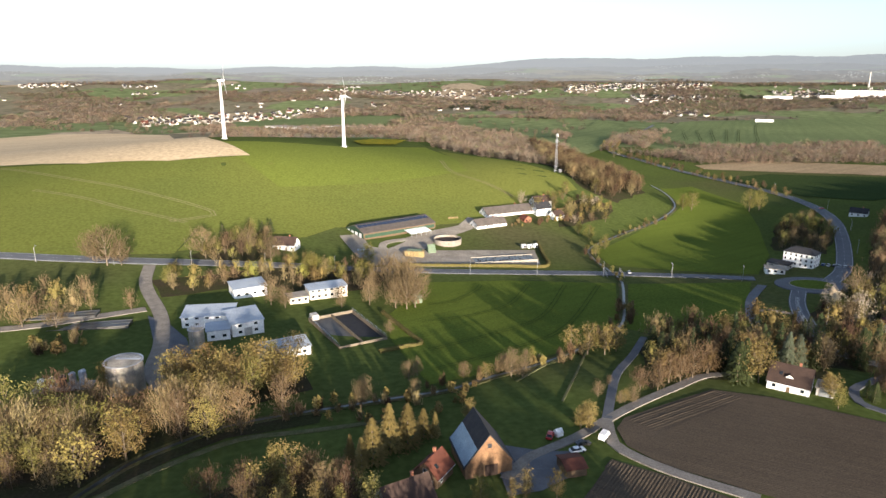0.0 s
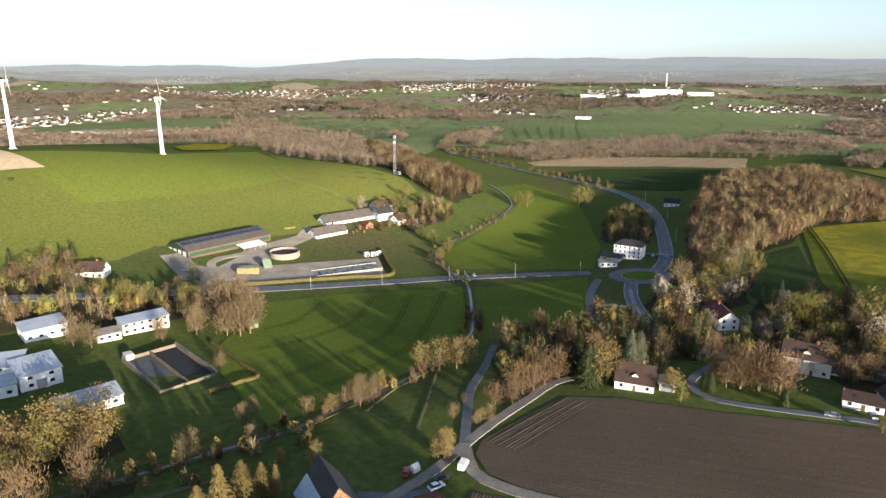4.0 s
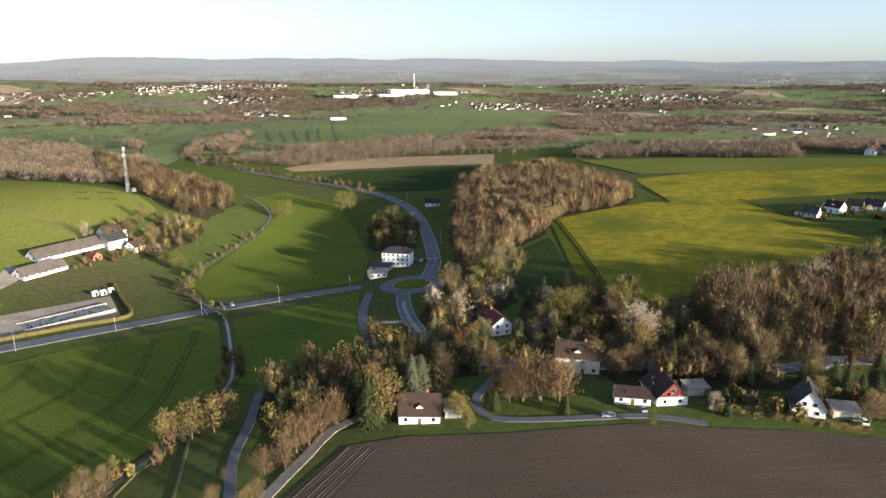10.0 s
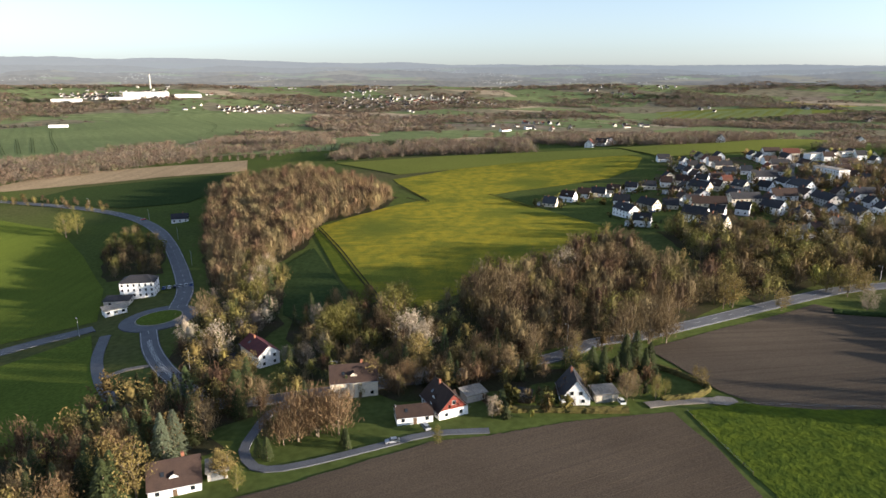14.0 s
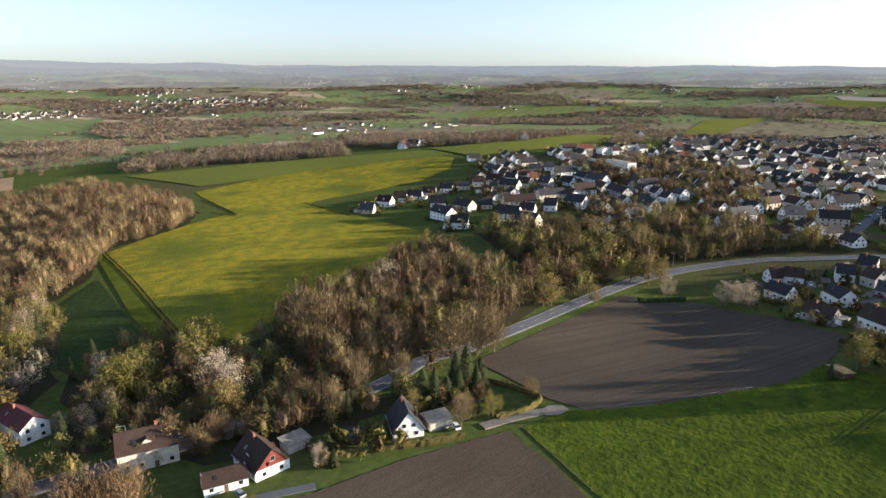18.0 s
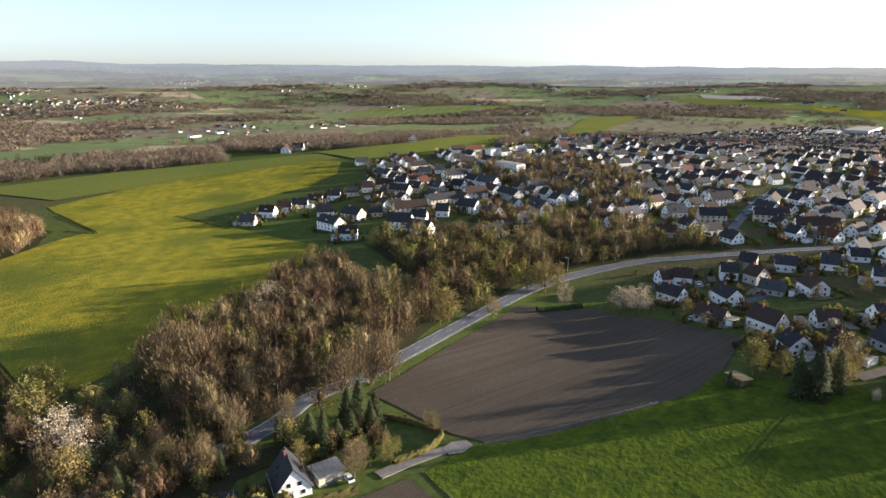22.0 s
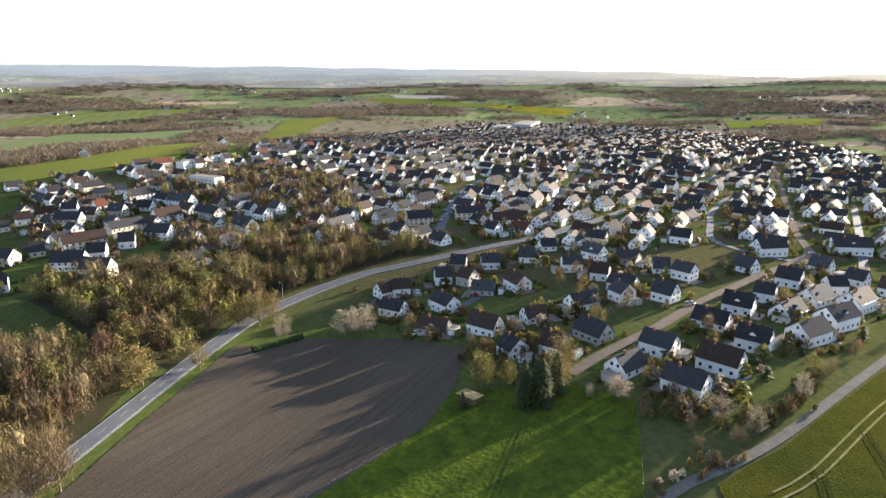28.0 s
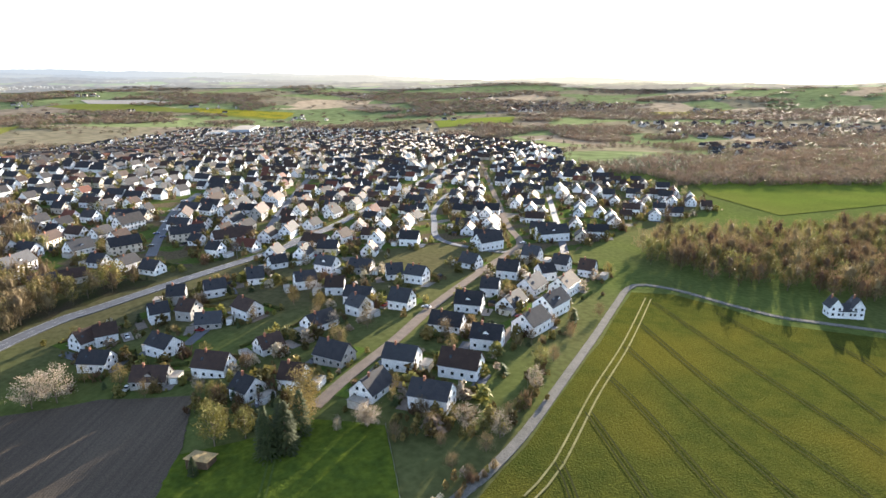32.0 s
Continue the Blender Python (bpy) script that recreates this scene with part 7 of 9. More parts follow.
STRAW = material("straw_bales", (0.29, 0.215, 0.10), (0.23, 0.17, 0.08), scale=0.8, fine=4)
stack = thing("straw_stack", -17.6, 389.5, lift(-17.6, 389.5), -4, "straw bale stack under a green tarpaulin", "straw stack", "farm buildings")
for i in range(6):
    for j in range(3):
        piece("bale", shared("straw_bale", lambda bm: box(bm, 0, 0, 0, 1.9, 5.6, 1.15), STRAW, "bale"), stack, pose(-5 + 2 * i, -1.2, j * 1.2))
bm = bmesh.new()
gable_roof(bm, 9, 5.8, 3.6, 4.1, 0.2, 0.1)
box(bm, -2, -3.0, 1.2, 7.5, 0.1, 2.4)
part("tarpaulin", bm, TARP, stack)
tent = thing("tarpaulin_heap", -7.7, 398, lift(-7.7, 398), 20, "pale green tarpaulin heap", "heap", "farm buildings")
bm = bmesh.new()
gable_walls(bm, 5.0, 5.5, 1.4, 5.2, 0.5)
part("tarpaulin", bm, TARP, tent)
clamp = thing("silage_clamp", 38, 386, lift(38, 386), 11, "silage clamp under dark film with tyres", "silage clamp", "farm buildings")
for y0 in (-6, 6):
    bm = bmesh.new()
    box(bm, 0, y0, -0.8, 40, 0.4, 2.2)
    part("side_wall", bm, CONCRETE, clamp)
FILM = material("silage_film", (0.06, 0.075, 0.08), (0.15, 0.165, 0.165), rough=0.4, scale=0.5, fine=2)
bm = bmesh.new()
box(bm, 0, 0, -0.5, 38, 11.4, 1.4)
part("film", bm, FILM, clamp)
rng = random.Random(4)
for k in range(60):
    piece("tyre", shared("tyre", lambda bm: tube(bm, (0, 0, 0), (0, 0, 0.22), 0.5, 0.42, 10), TILE_DARK, "tyre"), clamp, pose(rng.uniform(-18, 18), rng.uniform(-5, 5), 0.92))
house(33, 460, 28, 25, 11, 2.0, 5.8, "worn", "white", 1, "farm buildings", "farm_building", label="long white stable with a worn grey-brown roof")
house(49, 487, 26, 42, 12, 2.0, 6.4, "worn", "white", 1, "farm buildings", "farm_building", label="long white farm building with a grey-brown roof")
house(62, 474, 118, 7, 6, 2.6, 4.8, "red", "brick", 1, "farm buildings", "farm_building", label="brick outbuilding with a red tiled roof")
house(78, 508, 24, 15, 10, 5, 8.8, "brown", "white", 1, "farm buildings", label="white farmhouse with a brown tiled roof")
house(76, 492, 23, 13, 10, 5.6, 9.6, "dark", "white", 1, "farm buildings", label="white farmhouse with a dark gable roof")
house(87, 485, 42, 10, 8, 3.6, 7, "brown", "white", 1, "farm buildings", label="small white farm cottage with a brown roof")
house(-96, 382, -9, 14, 9.5, 3.4, 7.4, "brown", "white", 2, "single houses", label="white roadside cottage with a brown tiled roof")

for hx, hy in CALF_HUTCHES:
    ob = thing("calf_hutch", hx, hy, lift(hx, hy, 0.05), 20, "small white calf hutch with a dark panel standing for the shaded opening", "hutch", "calf hutches")
    bm = bmesh.new()
    gable_walls(bm, 3.0, 2.4, 1.8, 2.5, 0.3)
    part("shell", bm, WHITE, ob)
    # a thin dark panel on the closed wall paints the shade of an opening
    bm = bmesh.new()
    box(bm, 0.5, -1.22, 0, 1.4, 0.06, 1.6)
    part("opening", bm, TILE_DARK, ob, "dark panel standing for the shaded opening")
for k, (hx, hy) in enumerate(BALE_SPOTS):
    for n in range(5):
        ob = thing("silage_bale", hx + 1.5 * n, hy + 0.4 * n, lift(hx + 1.5 * n, hy + 0.4 * n), 20, "round silage bale wrapped in pale film", "bale", "silage bales")
        bm = bmesh.new()
        tube(bm, (0, 0, -0.05), (0, 0, 1.2), 0.65, sides=14)
        part("bale", bm, METAL if k else STRAW, ob)

hut = thing("field_hut", -12.8, 299.5, lift(-12.8, 299.5), 20, "pale green tarpaulin field hut beside trees", "hut")
bm = bmesh.new()
gable_walls(bm, 4.2, 4.4, 2.3, 4.0, 0.3)
part("cover", bm, TARP, hut)
bm = bmesh.new()
box(bm, 0, -2.25, 0, 1.2, 0.1, 2.0)
part("door", bm, WOOD, hut)

# ---- single houses of the valley ----
# the old timber barn
barn = thing("timber_barn", 10.0, 151.0, lift(10.0, 151.0), -76, "tall old timber barn with a steep dark roof", "barn", "old farmstead")
BARN_BOARD = material("sunlit_barn_boards", (0.23, 0.135, 0.075), (0.16, 0.095, 0.055), scale=0.9, fine=5, spec=0.05)
BLUE_SHEET = material("blue_grey_sheets", (0.25, 0.34, 0.42), (0.21, 0.29, 0.36), rough=0.5, metal=0.1, scale=0.4, fine=3)
bm = bmesh.new()
gable_walls(bm, 14, 12.5, 4.0, 12.0, 1.5)
part("wall", bm, BARN_BOARD, barn)
bm = bmesh.new()
gable_roof(bm, 14, 12.5, 4.0, 12.0, 0.6, 0.25)
part("roof", bm, TILE_DARK, barn)
sl = math.degrees(math.atan2(8.0, 6.25))
for k in range(7):
    bm = bmesh.new()
    box(bm, 0, 0, 0, 1.96, 5.6, 0.06)
    for j in range(9):
        tube(bm, (-0.88 + 0.22 * j, -2.8, 0.06), (-0.88 + 0.22 * j, 2.8, 0.06), 0.035, sides=4)
    p = part("roof_sheet", bm, BLUE_SHEET, barn, "pale blue corrugated roof sheet")
    p.matrix_local = pose(-6 + 2 * k, -4.9, 4.0 + 8.0 * (1 - 4.9 / 6.25) + 0.42, sl, 0, 0)
for k in range(12):
    y0 = -5.7 + 1.04 * k
    bm = bmesh.new()
    box(bm, 7.05, y0, 0, 0.08, 0.9, 3.9 + max(0.0, 6.0 - abs(y0)) * 1.22)
    part("board", bm, BARN_BOARD, barn)
bm = bmesh.new()
box(bm, 7.14, 0.6, 0, 0.1, 3.4, 3.6)
part("barn_door", bm, TILE_BROWN, barn, "large brown barn door")
bm = bmesh.new()
box(bm, 7.14, 0, 8.4, 0.1, 1.1, 1.2)
part("loft_hatch", bm, TILE_DARK, barn, "small dark loft hatch")
house(-2.5, 144.0, 60, 8, 7, 3.2, 6.6, "red", "wood", 2, "old farmstead", "farm_outbuilding", label="wooden outbuilding with a steep red roof")
house(-9.0, 131.0, 30, 12, 9, 3.6, 8.0, "brown", "grey", 1, "old farmstead", "farm_outbuilding", label="old farm outbuilding with a brown roof")
port = thing("carport", 33, 145.5, lift(33, 145.5), 12, "small garage with a red-brown roof", "garage", "old farmstead")
bm = bmesh.new()
box(bm, 0, 0, -0.5, 5.5, 6.5, 3.0)
part("wall", bm, WOOD, port)
bm = bmesh.new()
gable_roof(bm, 5.5, 6.5, 2.5, 3.4, 0.4, 0.2)
part("roof", bm, TILE_RED, port)
tent = thing("garden_tent", 32.8, 163.8, lift(32.8, 163.8), 30, "small white garden tent at the lane", "tent", "old farmstead")
bm = bmesh.new()
gable_walls(bm, 2.2, 2.0, 1.4, 2.3, 0.2)
part("cover", bm, WHITE, tent)

# the white inn
inn = thing("inn", 215.0, 372.0, lift(213, 369) + 0.3, -46, "three-storey white inn with a dark hipped roof", "inn", "single houses")
bm = bmesh.new()
box(bm, 0, 0, -1.5, 17, 11, 9.8)
part("wall", bm, RENDER, inn)
bm = bmesh.new()
v = [bm.verts.new(p) for p in ((-9.1, -6.1, 8.2), (9.1, -6.1, 8.2), (9.1, 6.1, 8.2), (-9.1, 6.1, 8.2), (-4, 0, 11.2), (4, 0, 11.2))]
for f in ((0, 1, 5, 4), (1, 2, 5), (2, 3, 4, 5), (3, 0, 4), (3, 2, 1, 0)):
    bm.faces.new([v[i] for i in f])
part("roof", bm, TILE_DARK, inn)
for wz in (0.9, 3.6, 6.2):
    for k in range(6):
        window(inn, -7.2 + 2.88 * k, -5.5, wz, 0, 1.1, 1.5)
    for k in range(3):
        window(inn, 8.5, -3.4 + 3.4 * k, wz, 90, 1.1, 1.5)
        window(inn, -8.5, -3.4 + 3.4 * k, wz, -90, 1.1, 1.5)
shed("inn_annex", 191.8, 357.0, -18, 10, 7, 2.9, 3.1, "low white flat-roofed annex at the roundabout", roof=CONCRETE, windows=3)
shed("inn_terrace", 201.0, 369.0, -46, 12, 8, 3.2, 3.6, "dark low side building of the inn", roof=TILE_DARK, wall=RENDER_GREY, windows=2)
house(345, 524, -38, 13, 9, 3.4, 6.8, "dark", "white", 1, "single houses", label="white house beside the curving road")

house(115.5, 195.5, -36, 12.5, 10, 3.2, 7.8, "brown", "white", 2, "single houses", dormer=True, label="white house with a brown roof beside the field")
shed("garage", 124.5, 190.5, -36, 5, 6, 2.5, 2.7, "small grey garage beside the brown-roofed house", roof=CONCRETE, wall=RENDER_GREY, gates=1)
house(184.8, 243.0, 74, 16, 8.6, 5.2, 8.2, "wine", "white", 2, "single houses", label="white house with a wine-red tiled roof")
shed("car_port", 176.5, 247.0, 74, 10, 6, 2.5, 2.7, "dark low carport beside the red-roofed house", roof=TILE_DARK, wall=WOOD)
house(181.5, 192.5, -46, 15.5, 10, 6.0, 10.0, "brown", "cream", 2, "single houses", dormer=True, label="cream two-storey house with a brown roof")

# farmhouse with the red gable
ob = house(186.5, 159.0, 60, 13, 10, 3.0, 8.0, "brown", "white", 2, "single houses", dormer=True, label="white farmhouse with a red boarded gable")
bm = bmesh.new()
v = [bm.verts.new(p) for p in ((-6.56, -4.7, 3.2), (-6.56, 4.7, 3.2), (-6.56, 0, 7.9), (-6.4, -4.7, 3.2), (-6.4, 4.7, 3.2), (-6.4, 0, 7.9))]
for f in ((0, 2, 1), (3, 4, 5), (0, 1, 4, 3), (1, 2, 5, 4), (2, 0, 3, 5)):
    bm.faces.new([v[i] for i in f])
part("gable_cladding", bm, WOOD_RED, ob, "red boarded gable")
window(ob, -6.6, 0, 4.6, -90, 1.3, 1.4)
house(176.0, 163.5, -45, 11, 7, 2.8, 4.8, "brown", "white", 2, "single houses", "farmhouse_wing", False, label="low white wing with a brown roof")
shed("farm_shed", 197.5, 155.0, -30, 7, 5, 2.6, 3.0, "grey lean-to shed beside the farmhouse", roof=CONCRETE, wall=RENDER_GREY)
shed("garage", 200.0, 178.0, -30, 6, 6, 2.8, 3.0, "grey double garage in the garden", roof=CONCRETE, wall=RENDER_GREY, gates=2)
house(215.0, 127.5, 32, 11, 9, 2.8, 8.6, "dark", "white", 2, "single houses", label="steep dark-roofed house beside the field")
shed("garage", 220.0, 119.0, -47, 7.5, 6, 2.8, 3.0, "cream flat-roofed garage beside the house", roof=CONCRETE, wall=RENDER_CREAM, gates=1)
shed("garden_shed", 205.0, 140.0, 20, 5, 4, 2.4, 2.8, "dark wooden garden shed", roof=TILE_DARK, wall=WOOD)
# white house with two gables by the wood
z0 = lift(204, -274)
for dx, dy, ln in ((-3.6, -3.4, 6.5), (3.6, 3.4, 6.5)):
    house(204.5 + dx, -276 + dy, -47, ln, 5.5, 5.2, 9.0, "grey", "white", 2, "twin house by the wood", base=z0 + 0.3, label="white gabled half of a twin house")
house(204.5, -276, 43, 8, 6, 3.4, 6.0, "grey", "white", 1, "twin house by the wood", "link_building", False, base=z0 + 0.3, label="low link between two white gables")

# open shelter at the meadow
ob = thing("field_shelter", 284.5, -4.5, lift(284.5, -4.5), 33, "open wooden field shelter with a pale roof", "shelter")
for px_, py_ in ((-3.3, -2.2), (3.3, -2.2), (3.3, 2.2), (-3.3, 2.2)):
    bm = bmesh.new()
    box(bm, px_, py_, -0.3, 0.18, 0.18, 3.0)
    part("post", bm, WOOD, ob)
bm = bmesh.new()
box(bm, 0, 0, 2.75, 7.6, 5.6, 0.16)
bmesh.ops.rotate(bm, verts=bm.verts[:], cent=(0, 0, 2.75), matrix=Matrix.Rotation(radians(5), 3, "X"))
part("roof", bm, STRAW, ob, "pale boarded roof")
bm = bmesh.new()
box(bm, 0, 2.1, -0.2, 6.6, 0.12, 2.7)
part("back_wall", bm, WOOD, ob)
bm = bmesh.new()
box(bm, -3.3, 0, -0.2, 0.12, 4.4, 2.7)
part("side_wall", bm, WOOD, ob)


# ---- cars ----
CAR_PAINT = {"white": WHITE, "silver": material("silver_paint", (0.42, 0.43, 0.45), rough=0.3, metal=0.4), "black": material("black_paint", (0.02, 0.02, 0.022), rough=0.25, spec=0.5),
             "red": material("red_paint", (0.35, 0.03, 0.025), rough=0.3), "blue": material("blue_paint", (0.03, 0.07, 0.2), rough=0.3)}
RUBBER = material("tyre_rubber", (0.02, 0.02, 0.02), rough=0.9)


def car_body(bm, van):
    prof = [(-2.1, 0.35), (-2.15, 0.8), (-2.0, 1.9 if van else 1.0), (1.0 if van else 1.1, 1.9 if van else 0.98), (1.6 if van else 1.2, 1.05 if van else 0.95), (2.1, 0.8), (2.15, 0.4)]
    rows = [[bm.verts.new((x, s * 0.88, z)) for x, z in prof] for s in (-1, 1)]
    bm.faces.new(rows[0])
    bm.faces.new(rows[1][::-1])
    for i in range(len(prof)):
        j = (i + 1) % len(prof)
        bm.faces.new((rows[0][i], rows[1][i], rows[1][j], rows[0][j]))
    if not van:
        v = [bm.verts.new(p) for p in ((-1.2, -0.66, 1.46), (0.35, -0.66, 1.46), (0.35, 0.66, 1.46), (-1.2, 0.66, 1.46))]
        bm.faces.new(v)


def car_glass(bm, van):
    if van:
        v = [bm.verts.new(p) for p in ((1.06, -0.8, 1.82), (1.62, -0.8, 1.12), (1.62, 0.8, 1.12), (1.06, 0.8, 1.82))]
        bm.faces.new(v)
        return
    lo = [bm.verts.new(p) for p in ((-1.95, -0.8, 0.98), (1.1, -0.8, 0.97), (1.1, 0.8, 0.97), (-1.95, 0.8, 0.98))]
    hi = [bm.verts.new(p) for p in ((-1.2, -0.66, 1.44), (0.35, -0.66, 1.44), (0.35, 0.66, 1.44), (-1.2, 0.66, 1.44))]
    for i in range(4):
        j = (i + 1) % 4
        bm.faces.new((lo[i], lo[j], hi[j], hi[i]))


def car(x, y, turn, tone="white", up=0.42, van=False):
    ob = thing("van" if van else "car", x, y, lift(x, y, up), turn, f"{tone} {'delivery van' if van else 'passenger car'} standing on the road side", "van" if van else "car", "cars")
    if van:
        ob.scale = (1.05, 1.0, 1.1)
    piece("body", shared(("car", tone, van), lambda bm: car_body(bm, van), CAR_PAINT[tone], "body"), ob)
    piece("glazing", shared(("car_glass", van), lambda bm: car_glass(bm, van), GLASS, "glazing"), ob)
    for wx in (-1.3, 1.3):
        for wy in (-0.8, 0.8):
            piece("wheel", shared("wheel", lambda bm: tube(bm, (0, -0.1, 0), (0, 0.1, 0), 0.33, sides=14), RUBBER, "wheel"), ob, pose(wx, wy, 0.33))
    return ob


def along(points, s, side):
    line = curve(points, 2.0)
    run = np.r_[0, np.cumsum(np.linalg.norm(np.diff(line, axis=0), axis=1))]
    nor = sides_of(line)
    s = s * run[-1]
    p = [np.interp(s, run, line[:, k]) for k in (0, 1)]
    n = [np.interp(s, run, nor[:, k]) for k in (0, 1)]
    return p[0] + n[0] * side, p[1] + n[1] * side, math.degrees(math.atan2(-n[0], n[1]))


car(45.2, 160.9, 55, "white", 0.4, True)
car(36.2, 153.8, 20, "white", 0.42)
car(38.5, 157.3, 15, "black", 0.42)
car(30.3, 162.6, 70, "red", 0.2)
car_rng = random.Random(9)
for points, spots, off in ((ROAD_WEST, (0.22, 0.27, 0.34, 0.62, 0.9), 2.0), (ROAD_NORTH, (0.1, 0.16, 0.38), 2.2), (ROAD_SOUTH, (0.1, 0.13, 0.41, 0.425, 0.52, 0.75), 2.0),
                           (STREET_C, (0.1, 0.2, 0.25, 0.3, 0.42, 0.5, 0.6, 0.7, 0.8), 2.6), (STREET_D, (0.2, 0.35, 0.5, 0.7), 2.2), (STREET_A, (0.12, 0.3, 0.45, 0.7, 0.78, 0.86), 1.8),
                           (STREET_E, (0.3, 0.6, 0.8), 1.6), (STREET_G, (0.3, 0.6), 1.8)):
    for k, s in enumerate(spots):
        x, y, a = along(points, s, off * (-1) ** k)
        car(x, y, a + 90, car_rng.choice(["white", "silver", "black", "silver", "blue", "white", "red"]), 0.44)
for k in range(6):
    car(226.5 + 1.9 * k, 366.5 - 2.2 * k + 2, 50, car_rng.choice(["white", "silver", "black", "blue"]), 0.1)
car(161, 160, 140, "silver", 0.1)
car(172.5, 156.5, 60, "silver", 0.35)
car(193.5, 192.5, 110, "white", 0.1)
car(202.5, 176.0, 110, "white", 0.1)
car(219.5, 113.0, 40, "white", 0.2)


# ---- street lamps and poles ----
def street_lamp(x, y, turn, h=8.0):
    ob = thing("street_lamp", x, y, lift(x, y), turn, "slim grey street lamp with a bent arm", "street lamp", "street lamps")
    piece("pole", shared(("lamp_pole", h), lambda bm: tube(bm, (0, 0, -0.5), (0, 0, h), 0.13, 0.08, 8), STEEL, "pole"), ob)
    piece("arm", shared(("lamp_arm", h), lambda bm: tube(bm, (0, 0, h), (1.5, 0, h + 0.25), 0.06, 0.05, 6), STEEL, "arm"), ob)
    piece("lamp_head", shared(("lamp_head", h), lambda bm: box(bm, 1.8, 0, h + 0.18, 0.9, 0.32, 0.16), STEEL, "lamp_head"), ob)


for s in np.linspace(0.42, 0.99, 11):
    x, y, a = along(ROAD_WEST, s, -6.0)
    street_lamp(x, y, a + 90)
for s in (0.03, 0.07, 0.12, 0.17, 0.22, 0.3):
    x, y, a = along(ROAD_SOUTH, s, 7.0)
    street_lamp(x, y, a + 180)
for s in (0.38, 0.44, 0.5, 0.56):
    x, y, a = along(ROAD_SOUTH, s, 6.5)
    street_lamp(x, y, a + 180)
for s in (0.05, 0.1, 0.16, 0.22):
    x, y, a = along(ROAD_NORTH, s, -7.0)
    street_lamp(x, y, a)


def seg_dist(points, x, y):
    best = 1e9
    for (x1, y1), (x2, y2) in zip(points, points[1:]):
        dx, dy = x2 - x1, y2 - y1
        u = max(0, min(1, ((x - x1) * dx + (y - y1) * dy) / (dx * dx + dy * dy + 1e-9)))
        best = min(best, math.hypot(x - x1 - u * dx, y - y1 - u * dy))
    return best


# ---- bridge ----
cross = min(((seg_dist([tuple(q) for q in curve(STREAM, 4)], *along(ROAD_WEST, s, 0)[:2]), s) for s in np.linspace(0.5, 0.98, 160)))[1]
bx, by, ba = along(ROAD_WEST, cross, 0)
bridge = thing("bridge", bx, by, lift(bx, by), ba + 90, "low concrete road bridge over the stream", "bridge")
for side in (-1, 1):
    bm = bmesh.new()
    box(bm, 0, side * 4.7, -0.6, 16, 0.45, 1.3)
    part("parapet", bm, CONCRETE, bridge)
    bm = bmesh.new()
    for k in range(11):
        tube(bm, (-8 + 1.6 * k, side * 4.7, 0.7), (-8 + 1.6 * k, side * 4.7, 1.9), 0.05, sides=4)
    tube(bm, (-8, side * 4.7, 1.9), (8, side * 4.7, 1.9), 0.06, sides=4)
    part("railing", bm, STEEL, bridge)


# ---- hedges and fences ----
def hedge(points, width, h, label, mat=HEDGE, seed=1):
    rng = random.Random(seed)
    line = curve(points, 1.2)
    nor = sides_of(line)
    rings = []
    verts, faces = [], []
    for p, n in zip(line, nor):
        prof = [(-0.5, -0.3), (-0.55, h * 0.5), (-0.4, h * 0.92), (0, h), (0.4, h * 0.92), (0.55, h * 0.5), (0.5, -0.3)]
        for u, z in prof:
            q = p + n * (u * width + rng.uniform(-0.15, 0.15))
            verts.append((q[0] + rng.uniform(-0.15, 0.15), q[1] + rng.uniform(-0.15, 0.15), lift(q[0], q[1], z + (rng.uniform(-0.18, 0.18) if z > 0 else 0))))
    k = 7
    for i in range(len(line) - 1):
        for j in range(k - 1):
            faces.append((i * k + j, i * k + j + 1, (i + 1) * k + j + 1, (i + 1) * k + j))
    return tagged(link_mesh("hedge", verts, faces, mat), label, "hedge")


HEDGE_FARM = [(193.5, 143.5), (201, 131), (208, 119), (214.5, 109)]
hedge(HEDGE_FARM, 1.8, 2.0, "clipped golden-brown hedge along the ploughed field")
hedge(HEDGE_PLOT, 1.5, 1.8, "clipped golden hedge beside the turning place", seed=2)
for kind, x, y, size in (("spruce", 236.5, 121.0, 9.0), ("spruce", 241.5, 118.5, 10.0), ("spruce", 246.0, 113.0, 8.0), ("leafy", 227.0, 124.5, 5.5), ("bare", 228.5, 112.5, 7.5), ("golden_tall", 236.0, 106.5, 6.0), ("spruce", 239.5, 107.5, 6.5), ("golden_tall", 251.0, 97.5, 6.0)):
    tree(kind, x, y, size, "trees of the garden plot")
hedge([(240, 120), (252, 112), (256, 104)], 1.2, 1.2, "low brown hedge round the garden plot", seed=3)
hedge([(372, 62), (376, 50), (380, 40)], 2.5, 2.4, "dark evergreen hedge at the field corner", CROP_DARK, 4)


def fence(points, gap, label):
    line = curve(points, gap)
    x0, y0 = line[0]
    ob = thing("fence", x0, y0, lift(x0, y0), 0, label, "fence")
    z0 = lift(x0, y0)
    for p in line[:60]:
        piece("post", shared("fence_post", lambda bm: tube(bm, (0, 0, -0.4), (0, 0, 1.2), 0.07, 0.06, 6), WOOD, "post"), ob, pose(p[0] - x0, p[1] - y0, lift(p[0], p[1]) - z0))
    bm = bmesh.new()
    for a, b in zip(line, line[1:]):
        for h in (0.5, 0.9):
            tube(bm, (a[0] - x0, a[1] - y0, lift(*a) - z0 + h), (b[0] - x0, b[1] - y0, lift(*b) - z0 + h), 0.015, sides=3)
    part("wire", bm, STEEL, ob)


fence([FIELD_MEADOW[0], FIELD_MEADOW[-1]], 4.0, "wooden post and wire fence of the meadow")
